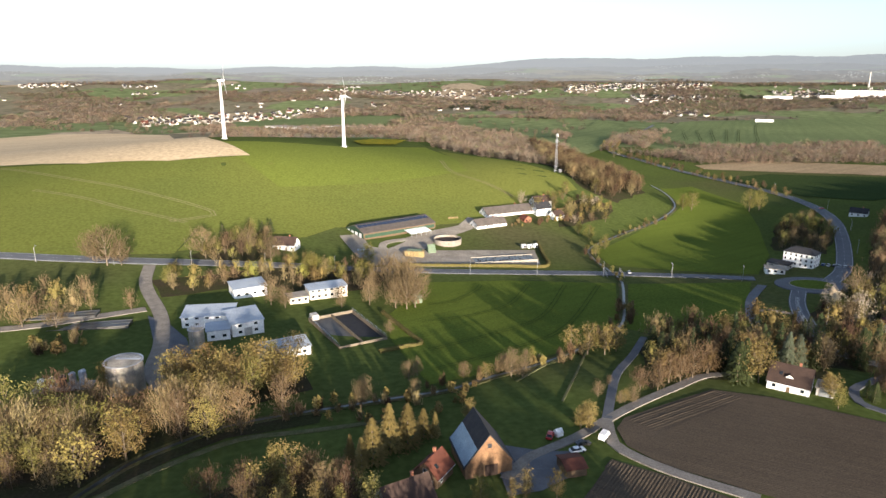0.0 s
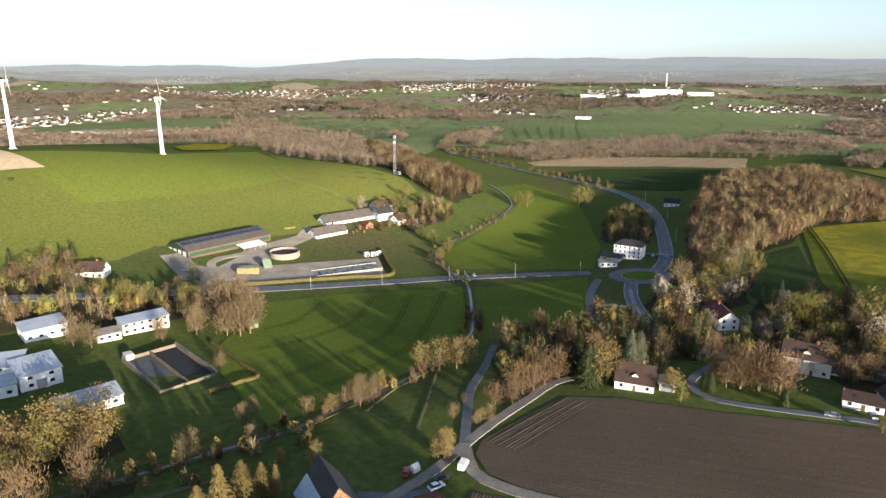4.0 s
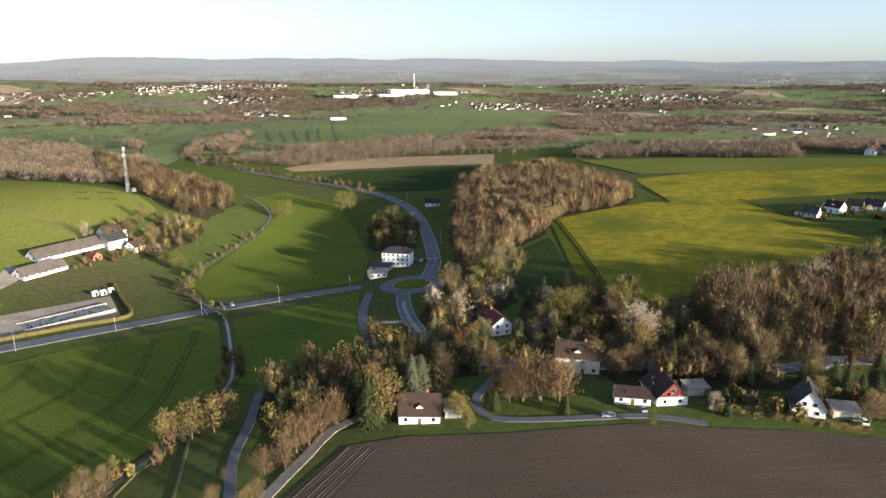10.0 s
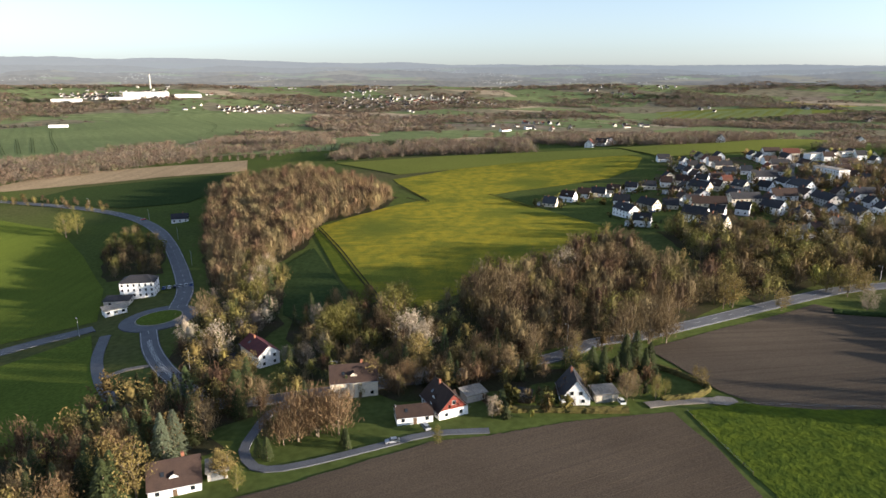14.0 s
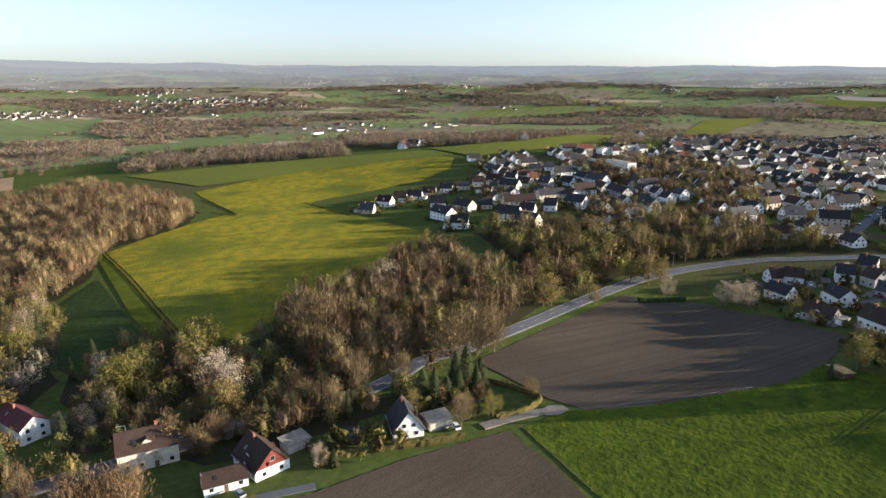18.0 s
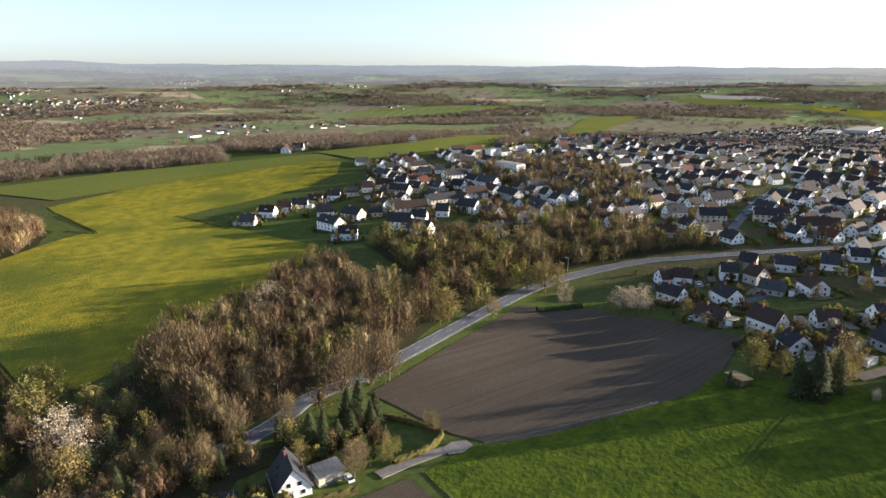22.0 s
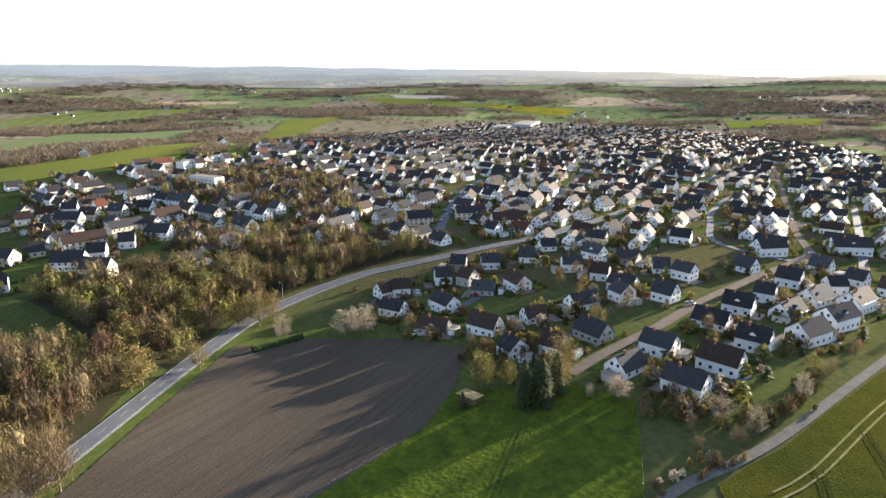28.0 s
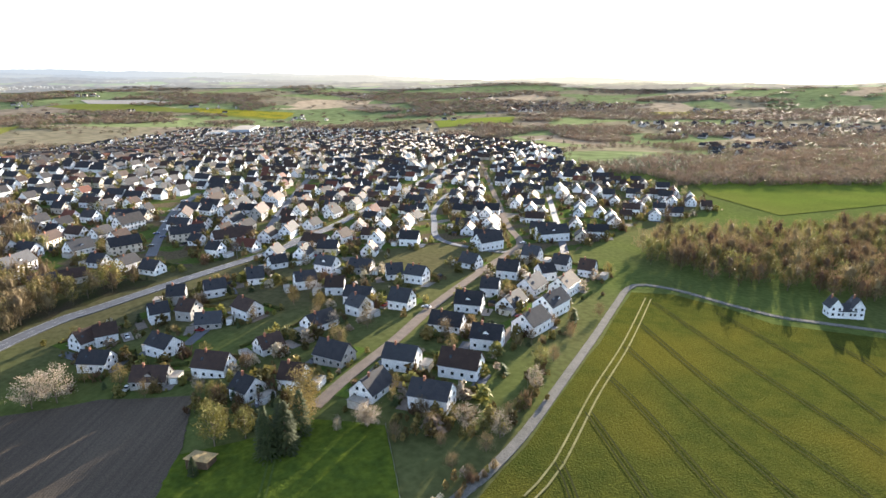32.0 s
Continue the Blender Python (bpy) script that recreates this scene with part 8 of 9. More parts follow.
fence([FIELD_MEADOW[2], FIELD_MEADOW[3], FIELD_MEADOW[4]], 5.0, "wooden post and wire fence before the dark field")
fence([FIELD_MEADOW[8], FIELD_MEADOW[9], FIELD_MEADOW[10]], 4.0, "thin garden fence beside the meadow")


# ---- the rest of the village ----
STREETS = [STREET_A, STREET_B, STREET_C, STREET_D, STREET_E, STREET_F, STREET_G, STREET_H, ROAD_SOUTH]
STREET_POINTS = np.concatenate([curve(st, 3.0) for st in STREETS])


def off_street(x, y):
    return float(np.min(np.hypot(STREET_POINTS[:, 0] - x, STREET_POINTS[:, 1] - y)))


vil_rng = random.Random(77)
spots = []
for outline, heading in ((VILLAGE_NORTH, 28.0), (VILLAGE_SOUTH, 33.0)):
    pts = np.array(outline)
    c, s = math.cos(radians(heading)), math.sin(radians(heading))
    cx, cy = pts.mean(0)
    for i in range(-70, 71):
        for j in range(-70, 71):
            u = i * 19.5 + (9 if j % 4 > 1 else 0) + vil_rng.uniform(-3, 3)
            v = j * 21 + (6 if j % 2 else 0) + vil_rng.uniform(-2, 2)
            bend = 14 * math.sin(u / 130.0)
            x, y = cx + c * u - s * (v + bend), cy + s * u + c * (v + bend)
            if vil_rng.random() < 0.2 or not inside(outline, x, y):
                continue
            spots.append((x, y, heading + vil_rng.choice([0, 0, 0, 90, 90]) + math.degrees(math.atan(14 / 130.0 * math.cos(u / 130.0))) + vil_rng.uniform(-4, 4)))
spots.sort(key=lambda q: math.hypot(q[0] - 100, q[1] - 60))
cells, keep = {}, []
for x, y in PLACED:
    cells.setdefault((int(x // 16), int(y // 16)), []).append((x, y))
for x, y, a in spots:
    k = (int(x // 16), int(y // 16))
    if any(math.hypot(x - p, y - q) < 16 for dx in (-1, 0, 1) for dy in (-1, 0, 1) for p, q in cells.get((k[0] + dx, k[1] + dy), ())):
        continue
    if off_street(x, y) < 10.5:
        continue
    cells.setdefault(k, []).append((x, y))
    keep.append((x, y, a))
near, rest = keep[:215], keep[215:]
for x, y, a in near:
    long = vil_rng.choice([9, 10, 11, 12, 14, 18])
    eave = vil_rng.choice([3.2, 4.2, 4.8])
    house(x, y, a, long, 9, eave, eave + 4.5 * vil_rng.choice([0.9, 1.0]), vil_rng.choice(["dark", "dark", "brown", "grey", "dark", "red"] if vil_rng.random() < 0.3 else ["dark", "dark", "brown"]),
          vil_rng.choice(["white", "white", "white", "white", "cream"]), 1, "village houses")
def roofs_and_walls(name, places, label, seed, big=1.0):
    """Many distant houses as one mesh: bodies with gables, roofs laid on top, window strips."""
    rng = random.Random(seed)
    verts, faces, slots = [], [], []
    for x, y, a in places:
        ln, dp = rng.choice([9, 11, 13, 18]) * big, 9 * big
        ev = rng.choice([3.4, 4.4, 5.2]) * big
        rd = ev + dp * 0.5
        z = lift(x, y)
        c, s = math.cos(radians(a)), math.sin(radians(a))
        roof = rng.choice([1, 1, 1, 1, 1, 1, 1, 2, 2, 2, 3])

        def put(pts):
            b = len(verts)
            verts.extend((x + c * u - s * v, y + s * u + c * v, z + w_) for u, v, w_ in pts)
            return b
        l, d = ln / 2, dp / 2
        b = put([(-l, -d, -3), (l, -d, -3), (l, d, -3), (-l, d, -3), (-l, -d, ev), (l, -d, ev), (l, d, ev), (-l, d, ev), (-l, 0, rd), (l, 0, rd)])
        wall = rng.choice([0, 0, 0, 0, 4])
        for f in ((0, 1, 5, 4), (2, 3, 7, 6), (1, 2, 6, 9, 5), (3, 0, 4, 8, 7)):
            faces.append(tuple(b + i for i in f))
            slots.append(wall)
        o = 0.5 * big
        for sgn in (-1, 1):
            b = put([(-l - o, sgn * (d + o), ev - 1.0 * o + 0.1), (l + o, sgn * (d + o), ev - 1.0 * o + 0.1), (l + o, 0, rd + 0.25), (-l - o, 0, rd + 0.25)])
            faces.append(tuple(b + i for i in ((0, 1, 2, 3) if sgn < 0 else (3, 2, 1, 0))))
            slots.append(roof)
        if big == 1.0:
            for sgn in (-1, 1):
                for k in (-0.3, 0.3):
                    b = put([(k * ln - 0.6, sgn * (d + 0.05), 1.0), (k * ln + 0.6, sgn * (d + 0.05), 1.0), (k * ln + 0.6, sgn * (d + 0.05), 2.3), (k * ln - 0.6, sgn * (d + 0.05), 2.3)])
                    faces.append(tuple(b + i for i in range(4)))
                    slots.append(5)
    ob = link_mesh(name, verts, faces, [RENDER if big == 1.0 else RENDER_GREY, TILE_DARK, TILE_BROWN, TILE_RED, RENDER_CREAM, GLASS])
    ob.data.polygons.foreach_set("material_index", slots)
    return tagged(ob, label, "houses", kind="stuff")


roofs_and_walls("village_houses", rest, "many white houses with dark roofs filling the village", 3)

# larger village blocks
def block(x, y, turn, length, depth, h, label, name="apartment_block", wall=RENDER, floors=3):
    ob = thing(name, x, y, lift(x, y), turn, label, "apartment block", "larger village buildings")
    bm = bmesh.new()
    box(bm, 0, 0, -2, length, depth, h + 2)
    part("wall", bm, wall, ob)
    bm = bmesh.new()
    box(bm, 0, 0, h, length + 0.6, depth + 0.6, 0.35)
    part("roof", bm, CONCRETE, ob)
    n = int(length / 3.6)
    for fl in range(floors):
        for k in range(n):
            for side, t in ((-1, 0), (1, 180)):
                window(ob, (k + 0.5) / n * length - length / 2, side * depth / 2, 1.0 + fl * (h - 0.6) / floors, t, 1.6, 1.4, False)
    return ob


block(724, 87, 42, 34, 11, 10.5, "white flat-roofed apartment block")
block(836, 104, -40, 34, 10, 7, "long white row of terraced houses", "terrace_row", floors=2)
block(868, 76, -40, 38, 10, 7, "long white row of terraced houses", "terrace_row", floors=2)
block(2060, -865, -35, 190, 60, 14, "large pale factory hall in the distance", "factory_hall", METAL, 0)
block(2010, -760, -35, 90, 50, 10, "white factory hall in the distance", "factory_hall", RENDER, 0)
for hx, hy, ha, hl, rf in ((849, 368, 10, 14, "red"), (866, 358, 80, 16, "dark"), (880, 352, 30, 14, "dark"), (958, 228, 10, 24, "dark"), (1726, 885, -30, 30, "dark"), (1600, 895, -10, 40, "brown"), (1085, 75, 20, 14, "dark")):
    house(hx, hy, ha, hl, 11, 4.6, 9.6, rf, "white", 1, "far farmsteads", "farmhouse", label="white farmhouse standing alone between fields")

hedge(HEDGE_CLAMP, 2.0, 1.8, "golden-brown clipped hedge round the silage yard", seed=5)
hedge(HEDGE_BASIN, 1.8, 1.4, "rough olive hedge between meadow and basins", seed=6)


# ---- gardens ----
SLABS = material("terrace_slabs", (0.25, 0.225, 0.195), (0.19, 0.17, 0.15), scale=0.6, fine=3, spread=0.15, spec=0.0)
THUJA = material("evergreen_hedge", (0.05, 0.066, 0.022), (0.066, 0.074, 0.026), scale=0.7, fine=5, bump=0.2, spread=0.25, spec=0.0)
LAWN = material("garden_lawn", (0.07, 0.105, 0.022), (0.056, 0.084, 0.02), scale=0.15, fine=1.5, bump=0.1, spread=0.2, spec=0.0)
yard_rng = random.Random(40)


def slab(name, x, y, turn, sx, sy, mat, label, up=0.3):
    """A paved or grown rectangle that follows the ground."""
    c, s = math.cos(radians(turn)), math.sin(radians(turn))
    pts = [(x + c * u * sx - s * v * sy, y + s * u * sx + c * v * sy) for v in (-0.5, 0, 0.5) for u in (-0.5, 0, 0.5)]
    verts = [(p, q, lift(p, q, up)) for p, q in pts]
    ob = link_mesh(name, verts, [(k, k + 1, k + 4, k + 3) for k in (0, 1, 3, 4)], mat)
    return tagged(ob, label, "garden ground", kind="structure")


def garage(x, y, turn, wall):
    ob = thing("garage", x, y, lift(x, y, 0.1), turn, f"flat-roofed {wall} garage beside a village house", "garage", "village garages")
    piece("wall", shared(("garage", wall), lambda bm: box(bm, 0, 0, -0.8, 3.4, 6.0, 3.3), WALLS[wall][0], "wall"), ob)
    piece("roof", shared("garage_roof", lambda bm: box(bm, 0, 0, 2.5, 3.7, 6.3, 0.2), CONCRETE, "roof"), ob)
    piece("gate", shared("garage_gate", lambda bm: box(bm, 0, -3.03, 0, 2.5, 0.1, 2.1), FRAME, "gate"), ob)


def garden_hut(x, y, turn):
    ob = thing("garden_hut", x, y, lift(x, y, 0.05), turn, "small wooden garden hut on a lawn", "hut", "garden huts")
    piece("wall", shared("hut_wall", lambda bm: gable_walls(bm, 3.0, 2.6, 1.9, 2.6, 0.5), WOOD, "wall"), ob)
    piece("roof", shared("hut_roof", lambda bm: gable_roof(bm, 3.0, 2.6, 1.9, 2.6, 0.25, 0.1), TILE_DARK, "roof"), ob)
    piece("door", shared("hut_door", lambda bm: box(bm, 0, -1.32, 0, 0.9, 0.06, 1.8), TILE_BROWN, "door"), ob)


def free_spot(x, y, near_house=7.5):
    return (all(math.hypot(x - p, y - q) > near_house for p, q in ALL_HOMES if abs(x - p) < 10) and off_street(x, y) > 4.5
            and not inside(FIELD_MEADOW, x, y) and not inside(PLOUGH_EAST, x, y) and not inside(FIELD_TRAM, x, y))


ALL_HOMES = [(x, y) for x, y in PLACED] + [(x, y) for x, y, a in near]
plots = [(x, y, a) for spots in (HOUSES_SOUTH, HOUSES_LANE, HOUSES_RIVER, HOUSES_RIVER_EAST) for x, y, a, ln in spots] + near
for k, (x, y, a) in enumerate(plots):
    c, s = math.cos(radians(a)), math.sin(radians(a))

    def at(u, v):
        return x + c * u - s * v, y + s * u + c * v
    slab("lawn", *at(0, -9.5), a, yard_rng.uniform(11, 15), 8, LAWN, "mown garden lawn", 0.22)
    slab("terrace", *at(yard_rng.uniform(-2, 2), -6.2), a, yard_rng.uniform(4, 7), 3.6, SLABS, "paved garden terrace", 0.3)
    slab("driveway", *at(yard_rng.choice([-1, 1]) * 8.2, yard_rng.uniform(0, 4)), a, 4.2, 10, yard_rng.choice([SLABS, PAVING, ASPHALT]), "paved driveway beside a house", 0.26)
    side = yard_rng.choice([-1, 1])
    gx_, gy_ = at(side * 9.3, yard_rng.uniform(-1, 3))
    if k < 190 and yard_rng.random() < 0.6 and free_spot(gx_, gy_):
        garage(gx_, gy_, a + yard_rng.choice([0, 180]), yard_rng.choice(["white", "white", "grey", "cream"]))
    hx_, hy_ = at(-side * 8.5, -8.5)
    if k < 150 and yard_rng.random() < 0.4 and free_spot(hx_, hy_):
        garden_hut(hx_, hy_, a + yard_rng.choice([0, 90]))
    for v0, on in ((-12.0, 0.75), (11.0, 0.45)):
        if k < 150 and yard_rng.random() < on:
            e0, e1 = at(-9, v0), at(9 * yard_rng.uniform(0.4, 1), v0)
            if free_spot(*e0, 6.8) and free_spot(*e1, 6.8) and free_spot((e0[0] + e1[0]) / 2, (e0[1] + e1[1]) / 2, 6.8):
                hedge([e0, e1], yard_rng.uniform(0.9, 1.6), yard_rng.uniform(1.1, 2.2), "clipped garden hedge between village plots", yard_rng.choice([THUJA, THUJA, HEDGE]), k)
    if k < 160 and yard_rng.random() < 0.3:
        cx_, cy_ = at(-side * 8.0, yard_rng.uniform(1, 5))
        if free_spot(cx_, cy_, 6.3):
            car(cx_, cy_, a + 90, yard_rng.choice(["white", "silver", "black", "silver", "blue", "red"]), 0.32)

# garden trees and shrubs of the village
def garden_spots(count, seed, homes):
    """Places beside some of the houses."""
    rng = random.Random(seed)
    return [(x + rng.choice([-1, 1]) * rng.uniform(7.5, 10.5), y + rng.choice([-1, 1]) * rng.uniform(7.5, 10.5)) for x, y in rng.sample(homes, min(count, len(homes)))]


g_rng = random.Random(12)
for x, y in garden_spots(130, 5, ALL_HOMES):
    if off_street(x, y) > 5:
        tree(g_rng.choice(["bare", "golden", "leafy", "budding", "blossom", "bare_wide", "spruce", "golden", "budding"]), x, y, g_rng.uniform(4, 10), "garden trees")

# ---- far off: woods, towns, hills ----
# greyer copies of the near twig colours, with distance haze in the tone
FAR_TWIG = foliage("hazy_far_twigs", (0.165, 0.132, 0.098), (0.108, 0.087, 0.066))
FAR_RUSSET = foliage("hazy_far_russet_twigs", (0.180, 0.130, 0.090), (0.115, 0.083, 0.060))
FAR_OLIVE = foliage("hazy_far_olive_buds", (0.150, 0.134, 0.072), (0.105, 0.095, 0.054))
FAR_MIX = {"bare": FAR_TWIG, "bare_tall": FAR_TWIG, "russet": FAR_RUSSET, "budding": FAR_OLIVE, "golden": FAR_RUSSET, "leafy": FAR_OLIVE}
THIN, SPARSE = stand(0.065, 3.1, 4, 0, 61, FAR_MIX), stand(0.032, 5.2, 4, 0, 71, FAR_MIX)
FAR_KINDS = {"bare": ["bare", "russet", "bare_tall", "russet"], "olive": ["budding", "golden", "leafy"], "dark": ["spruce"]}


KEEP_CLEAR = (VILLAGE_NORTH, VILLAGE_SOUTH, FIELD_TAN, FIELD_WEST, FIELD_BRIGHT, FIELD_RAPE, FIELD_STRIPES, FIELD_STRIPE_GREEN, FIELD_MID_A, FIELD_MID_B, FIELD_MID_C,
              FIELD_FAR_A, FIELD_FAR_C, FIELD_FAR_D, FIELD_FAR_E, FIELD_FAR_F, FIELD_FAR_G, FIELD_FAR_RAPE, FIELD_FAR_RAPE_B, FIELD_FAR_TAN, FIELD_DARK, FIELD_PLASTIC, FIELD_RIGHT_FAR, FIELD_TRAM, FIELD_VALLEY, FIELD_NORTH)


def within(polys, x, y):
    """Which of the points lie in any of the outlines."""
    hit = np.zeros(len(x), bool)
    for f in polys:
        hit |= inside(f, x, y)
    return hit


far_rng = random.Random(8)
# points ever farther apart with the distance, in woods, hedgerows and hamlets
px, py, gap = [], [], []
d = 620.0
while d < 4700:
    step = 0.0115 * d
    a = -52.0 + far_rng.uniform(0, 1)
    while a < 182:
        r = d + far_rng.uniform(-0.5, 0.5) * step
        px.append(60 + r * math.sin(radians(a)))
        py.append(40 + r * math.cos(radians(a)))
        gap.append(step)
        a += math.degrees(step / d) * far_rng.uniform(0.75, 1.25)
    d += step
px, py, gap = np.array(px), np.array(py), np.array(gap)
reach = np.hypot(px - 60, py - 40)
forced = within(FAR_WOODS, px, py)
blocked = within(KEEP_CLEAR, px, py) | ((px < 200) & (py > -100) & (py < 900) & (reach < 1000) & ~forced)
town = within(TOWNS, px, py)
broad = np.array([noise.noise((x / 520, y / 520, 2.0)) + 0.55 * noise.noise((x / 170, y / 170, 7.0)) for x, y in zip(px, py)])
kindly = np.array([noise.noise((x / 300, y / 300, 12.0)) for x, y in zip(px, py)])
line = np.abs(np.array([noise.noise((x / 380, y / 380, 21.0)) for x, y in zip(px, py)]))
copies = {"far_woodland": [], "hedgerow_trees": []}
for x, y, g, f, b, t, n, k, e, r, z in zip(px, py, gap, forced, blocked, town, broad, kindly, line, reach, height(px, py)):
    if f and (r < 1100 or n > -0.12) and not (b and r > 1000):
        name = "far_woodland"
    elif b or r < 850:
        continue
    elif n > 0.2:
        name = "far_woodland"
    elif (e < 0.02 and far_rng.random() < 0.8) or far_rng.random() < (0.3 if t else 0.035):
        name = "hedgerow_trees"
    else:
        continue
    kind = "dark" if k > 0.42 and far_rng.random() < 0.6 else ("olive" if far_rng.random() < (0.2 if name == "far_woodland" else 0.45) else "bare")
    tall = far_rng.uniform(10, 14.5) * (1.0 if name == "far_woodland" else 0.8) * (0.8 if r < 1100 else 1.0)
    wide = max(g * 1.9, tall * 1.25) * far_rng.uniform(0.85, 1.2) if name == "far_woodland" else max(g * 1.1, tall * 1.1)
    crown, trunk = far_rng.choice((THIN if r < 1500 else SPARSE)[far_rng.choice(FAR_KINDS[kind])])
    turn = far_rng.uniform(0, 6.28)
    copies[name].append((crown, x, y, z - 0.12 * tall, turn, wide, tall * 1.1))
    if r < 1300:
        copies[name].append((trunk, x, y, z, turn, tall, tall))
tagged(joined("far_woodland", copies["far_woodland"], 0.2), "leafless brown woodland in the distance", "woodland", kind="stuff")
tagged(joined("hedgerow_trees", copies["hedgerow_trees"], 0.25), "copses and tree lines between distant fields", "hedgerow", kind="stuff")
hamlets = []
for k in range(95):
    d, a = 1500 + 2700 * far_rng.random() ** 0.6, radians(far_rng.uniform(-40, 172))
    x, y = 60 + d * math.sin(a), 40 + d * math.cos(a)
    if within(KEEP_CLEAR, np.array([x]), np.array([y]))[0]:
        continue
    turn = far_rng.uniform(0, 180)
    hamlets += [(x + far_rng.gauss(0, 60), y + far_rng.gauss(0, 45), turn + far_rng.choice([0, 90])) for _ in range(int(far_rng.uniform(2, 9)))]
roofs_and_walls("hamlet_houses", hamlets, "scattered pale houses of far hamlets", 16, 1.1)
# village green
spots = []
for x, y, a in rest:
    for k in range(5):
        u, v = far_rng.choice([-1, 1]) * far_rng.uniform(6.5, 11), far_rng.choice([-1, 1]) * far_rng.uniform(6.5, 11)
        spots.append((x + u, y + v, far_rng.choice([2.5, 3, 4, 5, 6, 8, 10])))
zs = height([p[0] for p in spots], [p[1] for p in spots])
green = [SPRIG[k][i][0] for k in ("golden", "budding", "leafy", "spruce", "russet", "budding") for i in (0, 1)] + [SPARSE[k][i][0] for k in ("bare", "russet", "budding", "golden", "leafy", "spruce", "bare", "budding") for i in (0, 1, 2)] * 2
tagged(joined("village_trees", [(far_rng.choice(green), x, y, z - 0.2 * s, far_rng.uniform(0, 6.28), s * 1.3, s * 1.15) for (x, y, s), z in zip(spots, zs)]),
       "small trees and hedges between the village houses", "trees", kind="stuff")
# garden growth close to the houses
homes = [(x, y) for x, y in PLACED] + [(x, y) for x, y, a in near]
green = [BUSH[k][i][0] for k in ("golden", "budding", "leafy", "spruce", "bare", "russet", "budding", "leafy", "blossom") for i in (0, 1, 2)]
copies = []
for x, y in homes:
    for k in range(19):
        u, v = x + far_rng.uniform(-14, 14), y + far_rng.uniform(-14, 14)
        if any(math.hypot(u - p, v - q) < 6.8 for p, q in homes if abs(u - p) < 7) or off_street(u, v) < 4.2:
            continue
        if inside(FIELD_MEADOW, u, v) or inside(PLOUGH_EAST, u, v):
            continue
        size = far_rng.choice([1.4, 1.8, 2.2, 2.6, 3.2, 4.0, 5.0, 6.5])
        copies.append((far_rng.choice(green), u, v, lift(u, v) - 0.25 * size, far_rng.uniform(0, 6.28), size * 1.35, size * 1.15))
tagged(joined("garden_shrubs", copies), "shrubs and small trees in the village gardens", "shrubs", kind="stuff")
# the green strip through the village
taken = homes + [(x, y) for x, y, a in rest]
copies = []
for x, y in zip(*grid_in(VILLAGE_GREEN, 7.5, 0.45, 50)):
    if all(math.hypot(x - p, y - q) > 7.5 for p, q in taken if abs(x - p) < 8) and off_street(x, y) > 5:
        s = far_rng.uniform(7, 14)
        copies += [(me, x, y, lift(x, y, -0.1), far_rng.uniform(0, 6.28), s, s) for me in far_rng.choice(GROVE[far_rng.choice(["bare", "golden", "budding", "bare_wide", "russet"])])]
for x, y in far_rng.sample(taken[:600], 200):
    u, v = x + far_rng.choice([-1, 1]) * far_rng.uniform(8, 10), y + far_rng.choice([-1, 1]) * far_rng.uniform(4, 10)
    if all(math.hypot(u - p, v - q) > 7 for p, q in taken if abs(u - p) < 8) and off_street(u, v) > 5 and not inside(FIELD_MEADOW, u, v) and not inside(PLOUGH_EAST, u, v) and not inside(FIELD_TRAM, u, v):
        s = far_rng.uniform(5, 10)
        copies += [(me, u, v, lift(u, v, -0.1), far_rng.uniform(0, 6.28), s, s) for me in far_rng.choice(GROVE[far_rng.choice(["bare", "golden", "budding", "russet", "leafy", "spruce"])])]
tagged(joined("village_green_trees", copies), "brown and golden trees between the village houses", "trees", kind="stuff")
# towns
spots = []
for k, outline in enumerate(TOWNS):
    xs, ys = grid_in(outline, 46, 0.45, k)
    pick = np.random.default_rng(k).permutation(len(xs))[:120]
    spots += [(xs[i], ys[i], far_rng.uniform(0, 180)) for i in pick]
roofs_and_walls("town_houses", spots, "pale houses of towns in the distance", 6, 1.15)
for k, (x, y, ln, dp, h) in enumerate(((1760, 2960, 130, 60, 16), (1900, 3010, 200, 80, 26), (2050, 2900, 120, 50, 14), (1560, 3080, 120, 50, 14), (-390, 1720, 160, 50, 10), (-250, 1730, 120, 40, 9), (1010, 2060, 50, 25, 9))):
    block(x, y, -30, ln, dp, h, "large white factory hall in the distance", "factory_hall", RENDER, 0)
stack = thing("factory_chimney", 2190, 3420, lift(2190, 3420), 0, "tall pale factory chimney on the horizon", "chimney")
bm = bmesh.new()
tube(bm, (0, 0, -5), (0, 0, 75), 5, 3, 16)
part("shaft", bm, RENDER_GREY, stack)


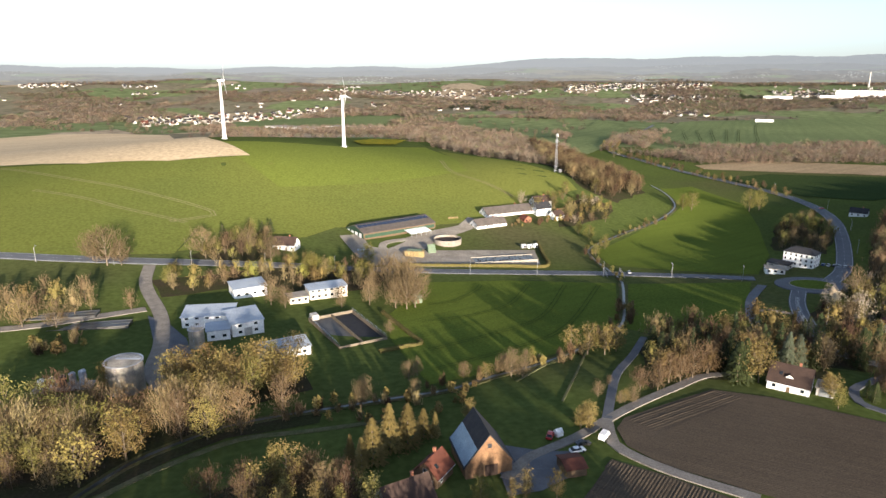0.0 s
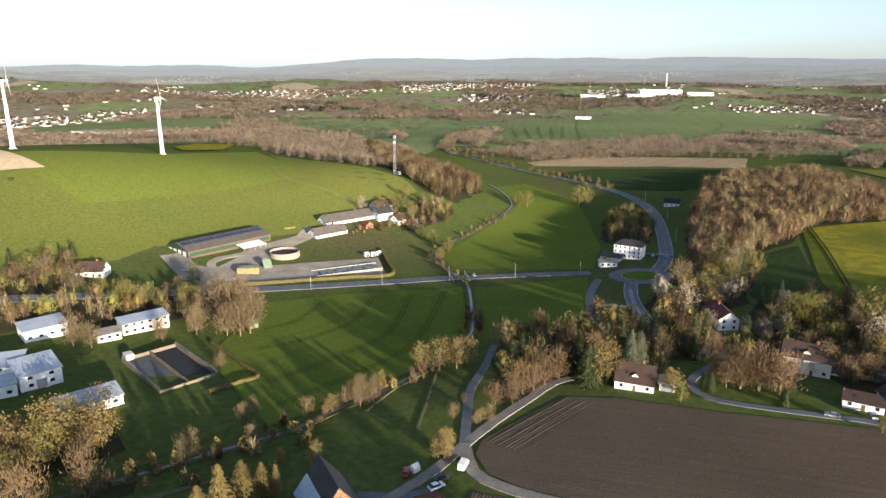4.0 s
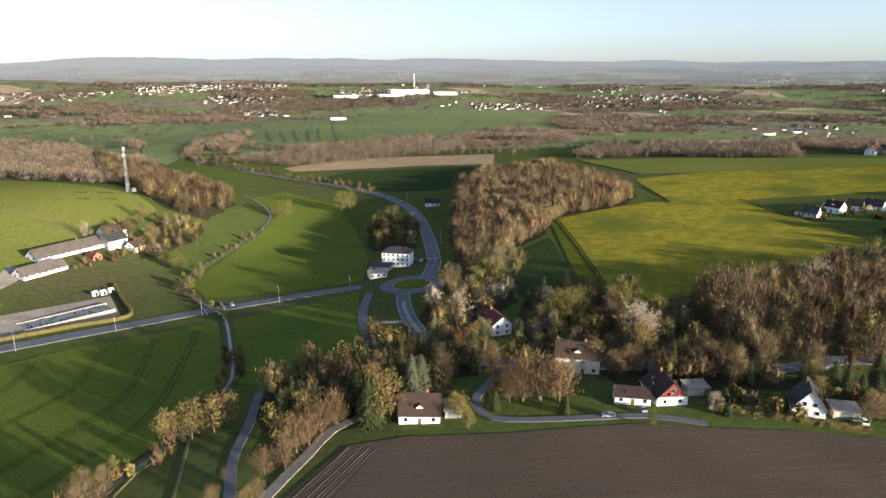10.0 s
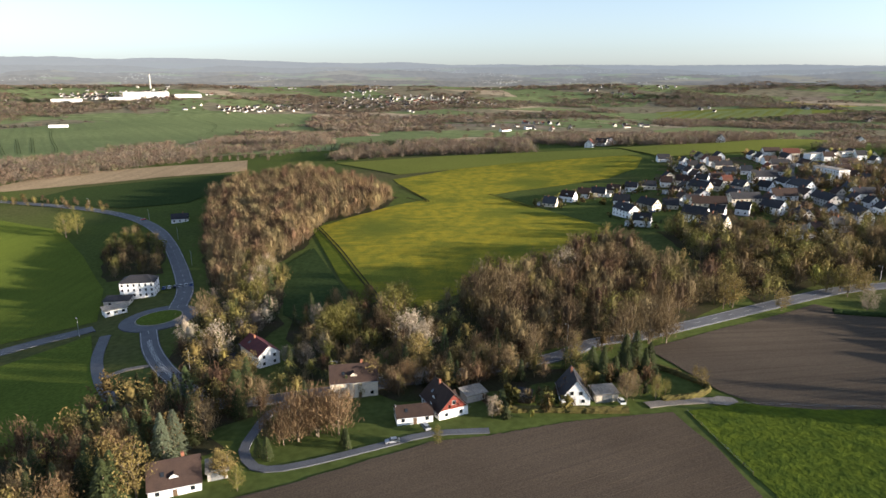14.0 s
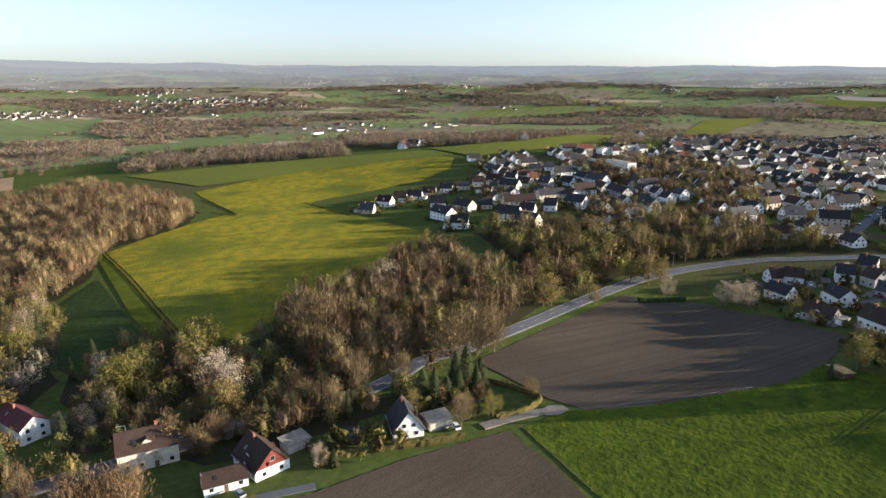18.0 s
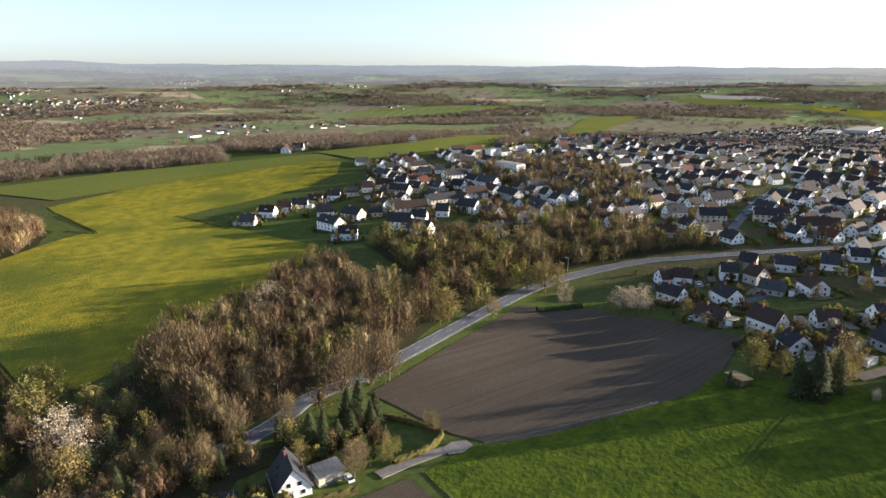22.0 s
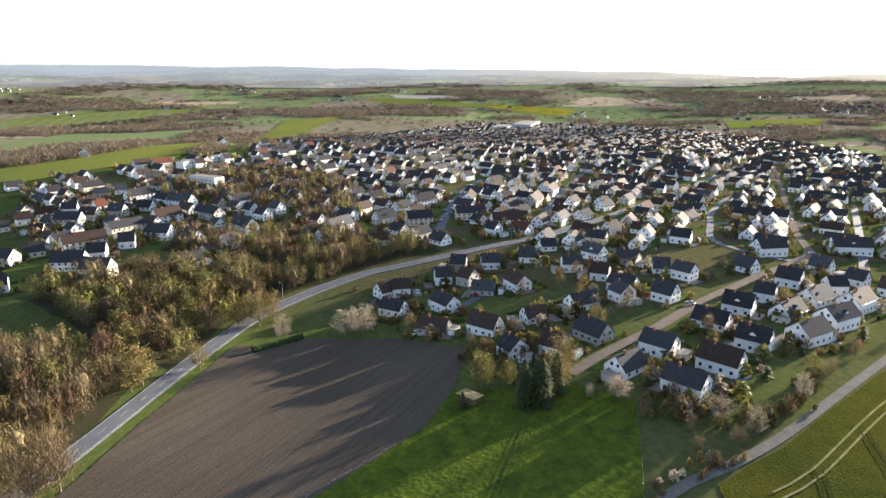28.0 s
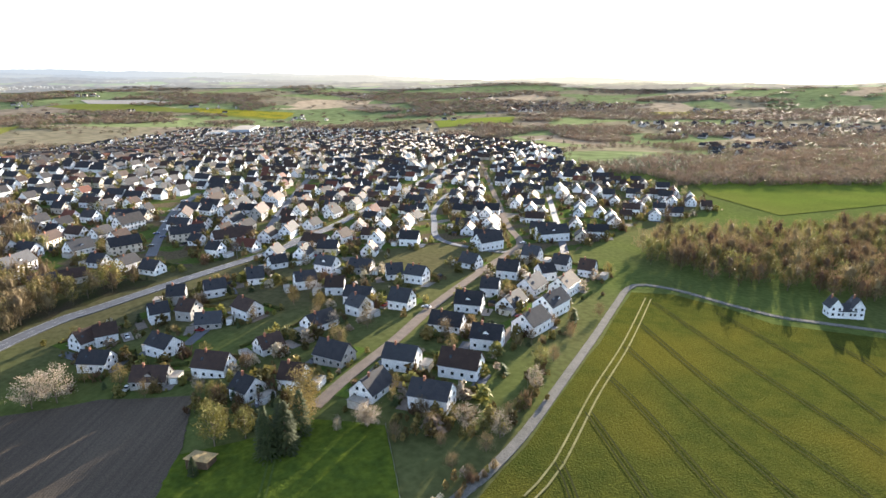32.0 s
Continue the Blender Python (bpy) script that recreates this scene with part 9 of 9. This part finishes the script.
def hills(name, radius, heights, rough, haze, seed):
    """A glowing ring of far hills behind everything else: woods, fields and specks of towns, with painted haze, paler
    the farther off.
    """
    mat = bpy.data.materials.new(name)
    mat.use_nodes = True
    n, link = mat.node_tree.nodes, mat.node_tree.links.new
    b = n["Principled BSDF"]
    b.inputs["Base Color"].default_value = (0.03, 0.03, 0.028, 1)
    b.inputs["Roughness"].default_value = 1.0
    b.inputs["Specular IOR Level"].default_value = 0
    geo = n.new("ShaderNodeNewGeometry")

    def spread(sx, sz, node="ShaderNodeTexNoise", shift=0.0):
        size, tex = n.new("ShaderNodeMapping"), n.new(node)
        size.inputs["Scale"].default_value, size.inputs["Location"].default_value = (1 / sx, 1 / sx, 1 / sz), (shift, seed, 0)
        tex.inputs["Scale"].default_value = 1.0
        link(geo.outputs["Position"], size.inputs["Vector"])
        link(size.outputs["Vector"], tex.inputs["Vector"])
        return tex

    def band(socket, low, high):
        node = n.new("ShaderNodeMapRange")
        node.inputs["From Min"].default_value, node.inputs["From Max"].default_value = low, high
        link(socket, node.inputs["Value"])
        return node.outputs["Result"]

    def mix(fac, one, two):
        node = n.new("ShaderNodeMix")
        node.data_type = "RGBA"
        for key, v in ((0, fac), (6, one), (7, two)):
            if isinstance(v, float):
                node.inputs[key].default_value = v
            elif isinstance(v, tuple):
                node.inputs[key].default_value = (*v, 1)
            else:
                link(v, node.inputs[key])
        return node.outputs[2]

    grain = spread(40, 12)
    grain.inputs["Detail"].default_value = 6
    fields = spread(330, 26, shift=3.0)
    fields.inputs["Detail"].default_value = 3
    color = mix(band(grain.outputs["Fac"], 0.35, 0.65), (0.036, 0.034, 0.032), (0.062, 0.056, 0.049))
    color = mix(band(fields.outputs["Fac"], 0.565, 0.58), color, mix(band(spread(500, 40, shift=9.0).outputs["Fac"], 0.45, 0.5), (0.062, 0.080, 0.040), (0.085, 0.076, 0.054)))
    dots, where, speck = spread(16, 7, "ShaderNodeTexVoronoi"), spread(420, 45, shift=17.0), n.new("ShaderNodeMath")
    speck.operation = "MULTIPLY"
    link(band(dots.outputs["Distance"], 0.36, 0.28), speck.inputs[0])
    link(band(where.outputs["Fac"], 0.60, 0.64), speck.inputs[1])
    color = mix(speck.outputs[0], color, (0.17, 0.168, 0.16))
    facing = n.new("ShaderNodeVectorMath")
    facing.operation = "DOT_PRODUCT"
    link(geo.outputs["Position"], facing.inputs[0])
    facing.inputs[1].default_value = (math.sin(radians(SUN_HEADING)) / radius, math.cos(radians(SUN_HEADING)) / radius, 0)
    # haze painted into the glow, brighter and warmer towards the sun
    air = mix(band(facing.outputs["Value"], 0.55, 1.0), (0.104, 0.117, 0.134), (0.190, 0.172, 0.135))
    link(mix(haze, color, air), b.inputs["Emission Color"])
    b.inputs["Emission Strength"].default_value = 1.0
    verts, faces = [], []
    steps = 3600
    hs, zs = zip(*heights)
    for k in range(steps + 1):
        a = 360.0 * k / steps - 180
        deg = float(np.interp(a, hs, zs)) + rough * (noise.noise((a * 0.07, seed, 0)) + 0.6 * noise.noise((a * 0.22, seed, 3)) + 0.16 * noise.noise((a * 1.1, seed, 5)) + 0.1 * noise.noise((a * 4.0, seed, 8)) + 0.09 * noise.noise((a * 13.0, seed, 9)) + 0.06 * noise.noise((a * 31.0, seed, 10)))
        x, y = 60 + radius * math.sin(radians(a)), 40 + radius * math.cos(radians(a))
        verts += [(x, y, -80), (x, y, 104 + radius * math.tan(radians(deg)))]
    for k in range(steps):
        faces.append((2 * k, 2 * k + 2, 2 * k + 3, 2 * k + 1))
    return tagged(link_mesh(name, verts, faces, mat), "blue-grey hazy hills on the horizon", "backdrop", kind="structure")


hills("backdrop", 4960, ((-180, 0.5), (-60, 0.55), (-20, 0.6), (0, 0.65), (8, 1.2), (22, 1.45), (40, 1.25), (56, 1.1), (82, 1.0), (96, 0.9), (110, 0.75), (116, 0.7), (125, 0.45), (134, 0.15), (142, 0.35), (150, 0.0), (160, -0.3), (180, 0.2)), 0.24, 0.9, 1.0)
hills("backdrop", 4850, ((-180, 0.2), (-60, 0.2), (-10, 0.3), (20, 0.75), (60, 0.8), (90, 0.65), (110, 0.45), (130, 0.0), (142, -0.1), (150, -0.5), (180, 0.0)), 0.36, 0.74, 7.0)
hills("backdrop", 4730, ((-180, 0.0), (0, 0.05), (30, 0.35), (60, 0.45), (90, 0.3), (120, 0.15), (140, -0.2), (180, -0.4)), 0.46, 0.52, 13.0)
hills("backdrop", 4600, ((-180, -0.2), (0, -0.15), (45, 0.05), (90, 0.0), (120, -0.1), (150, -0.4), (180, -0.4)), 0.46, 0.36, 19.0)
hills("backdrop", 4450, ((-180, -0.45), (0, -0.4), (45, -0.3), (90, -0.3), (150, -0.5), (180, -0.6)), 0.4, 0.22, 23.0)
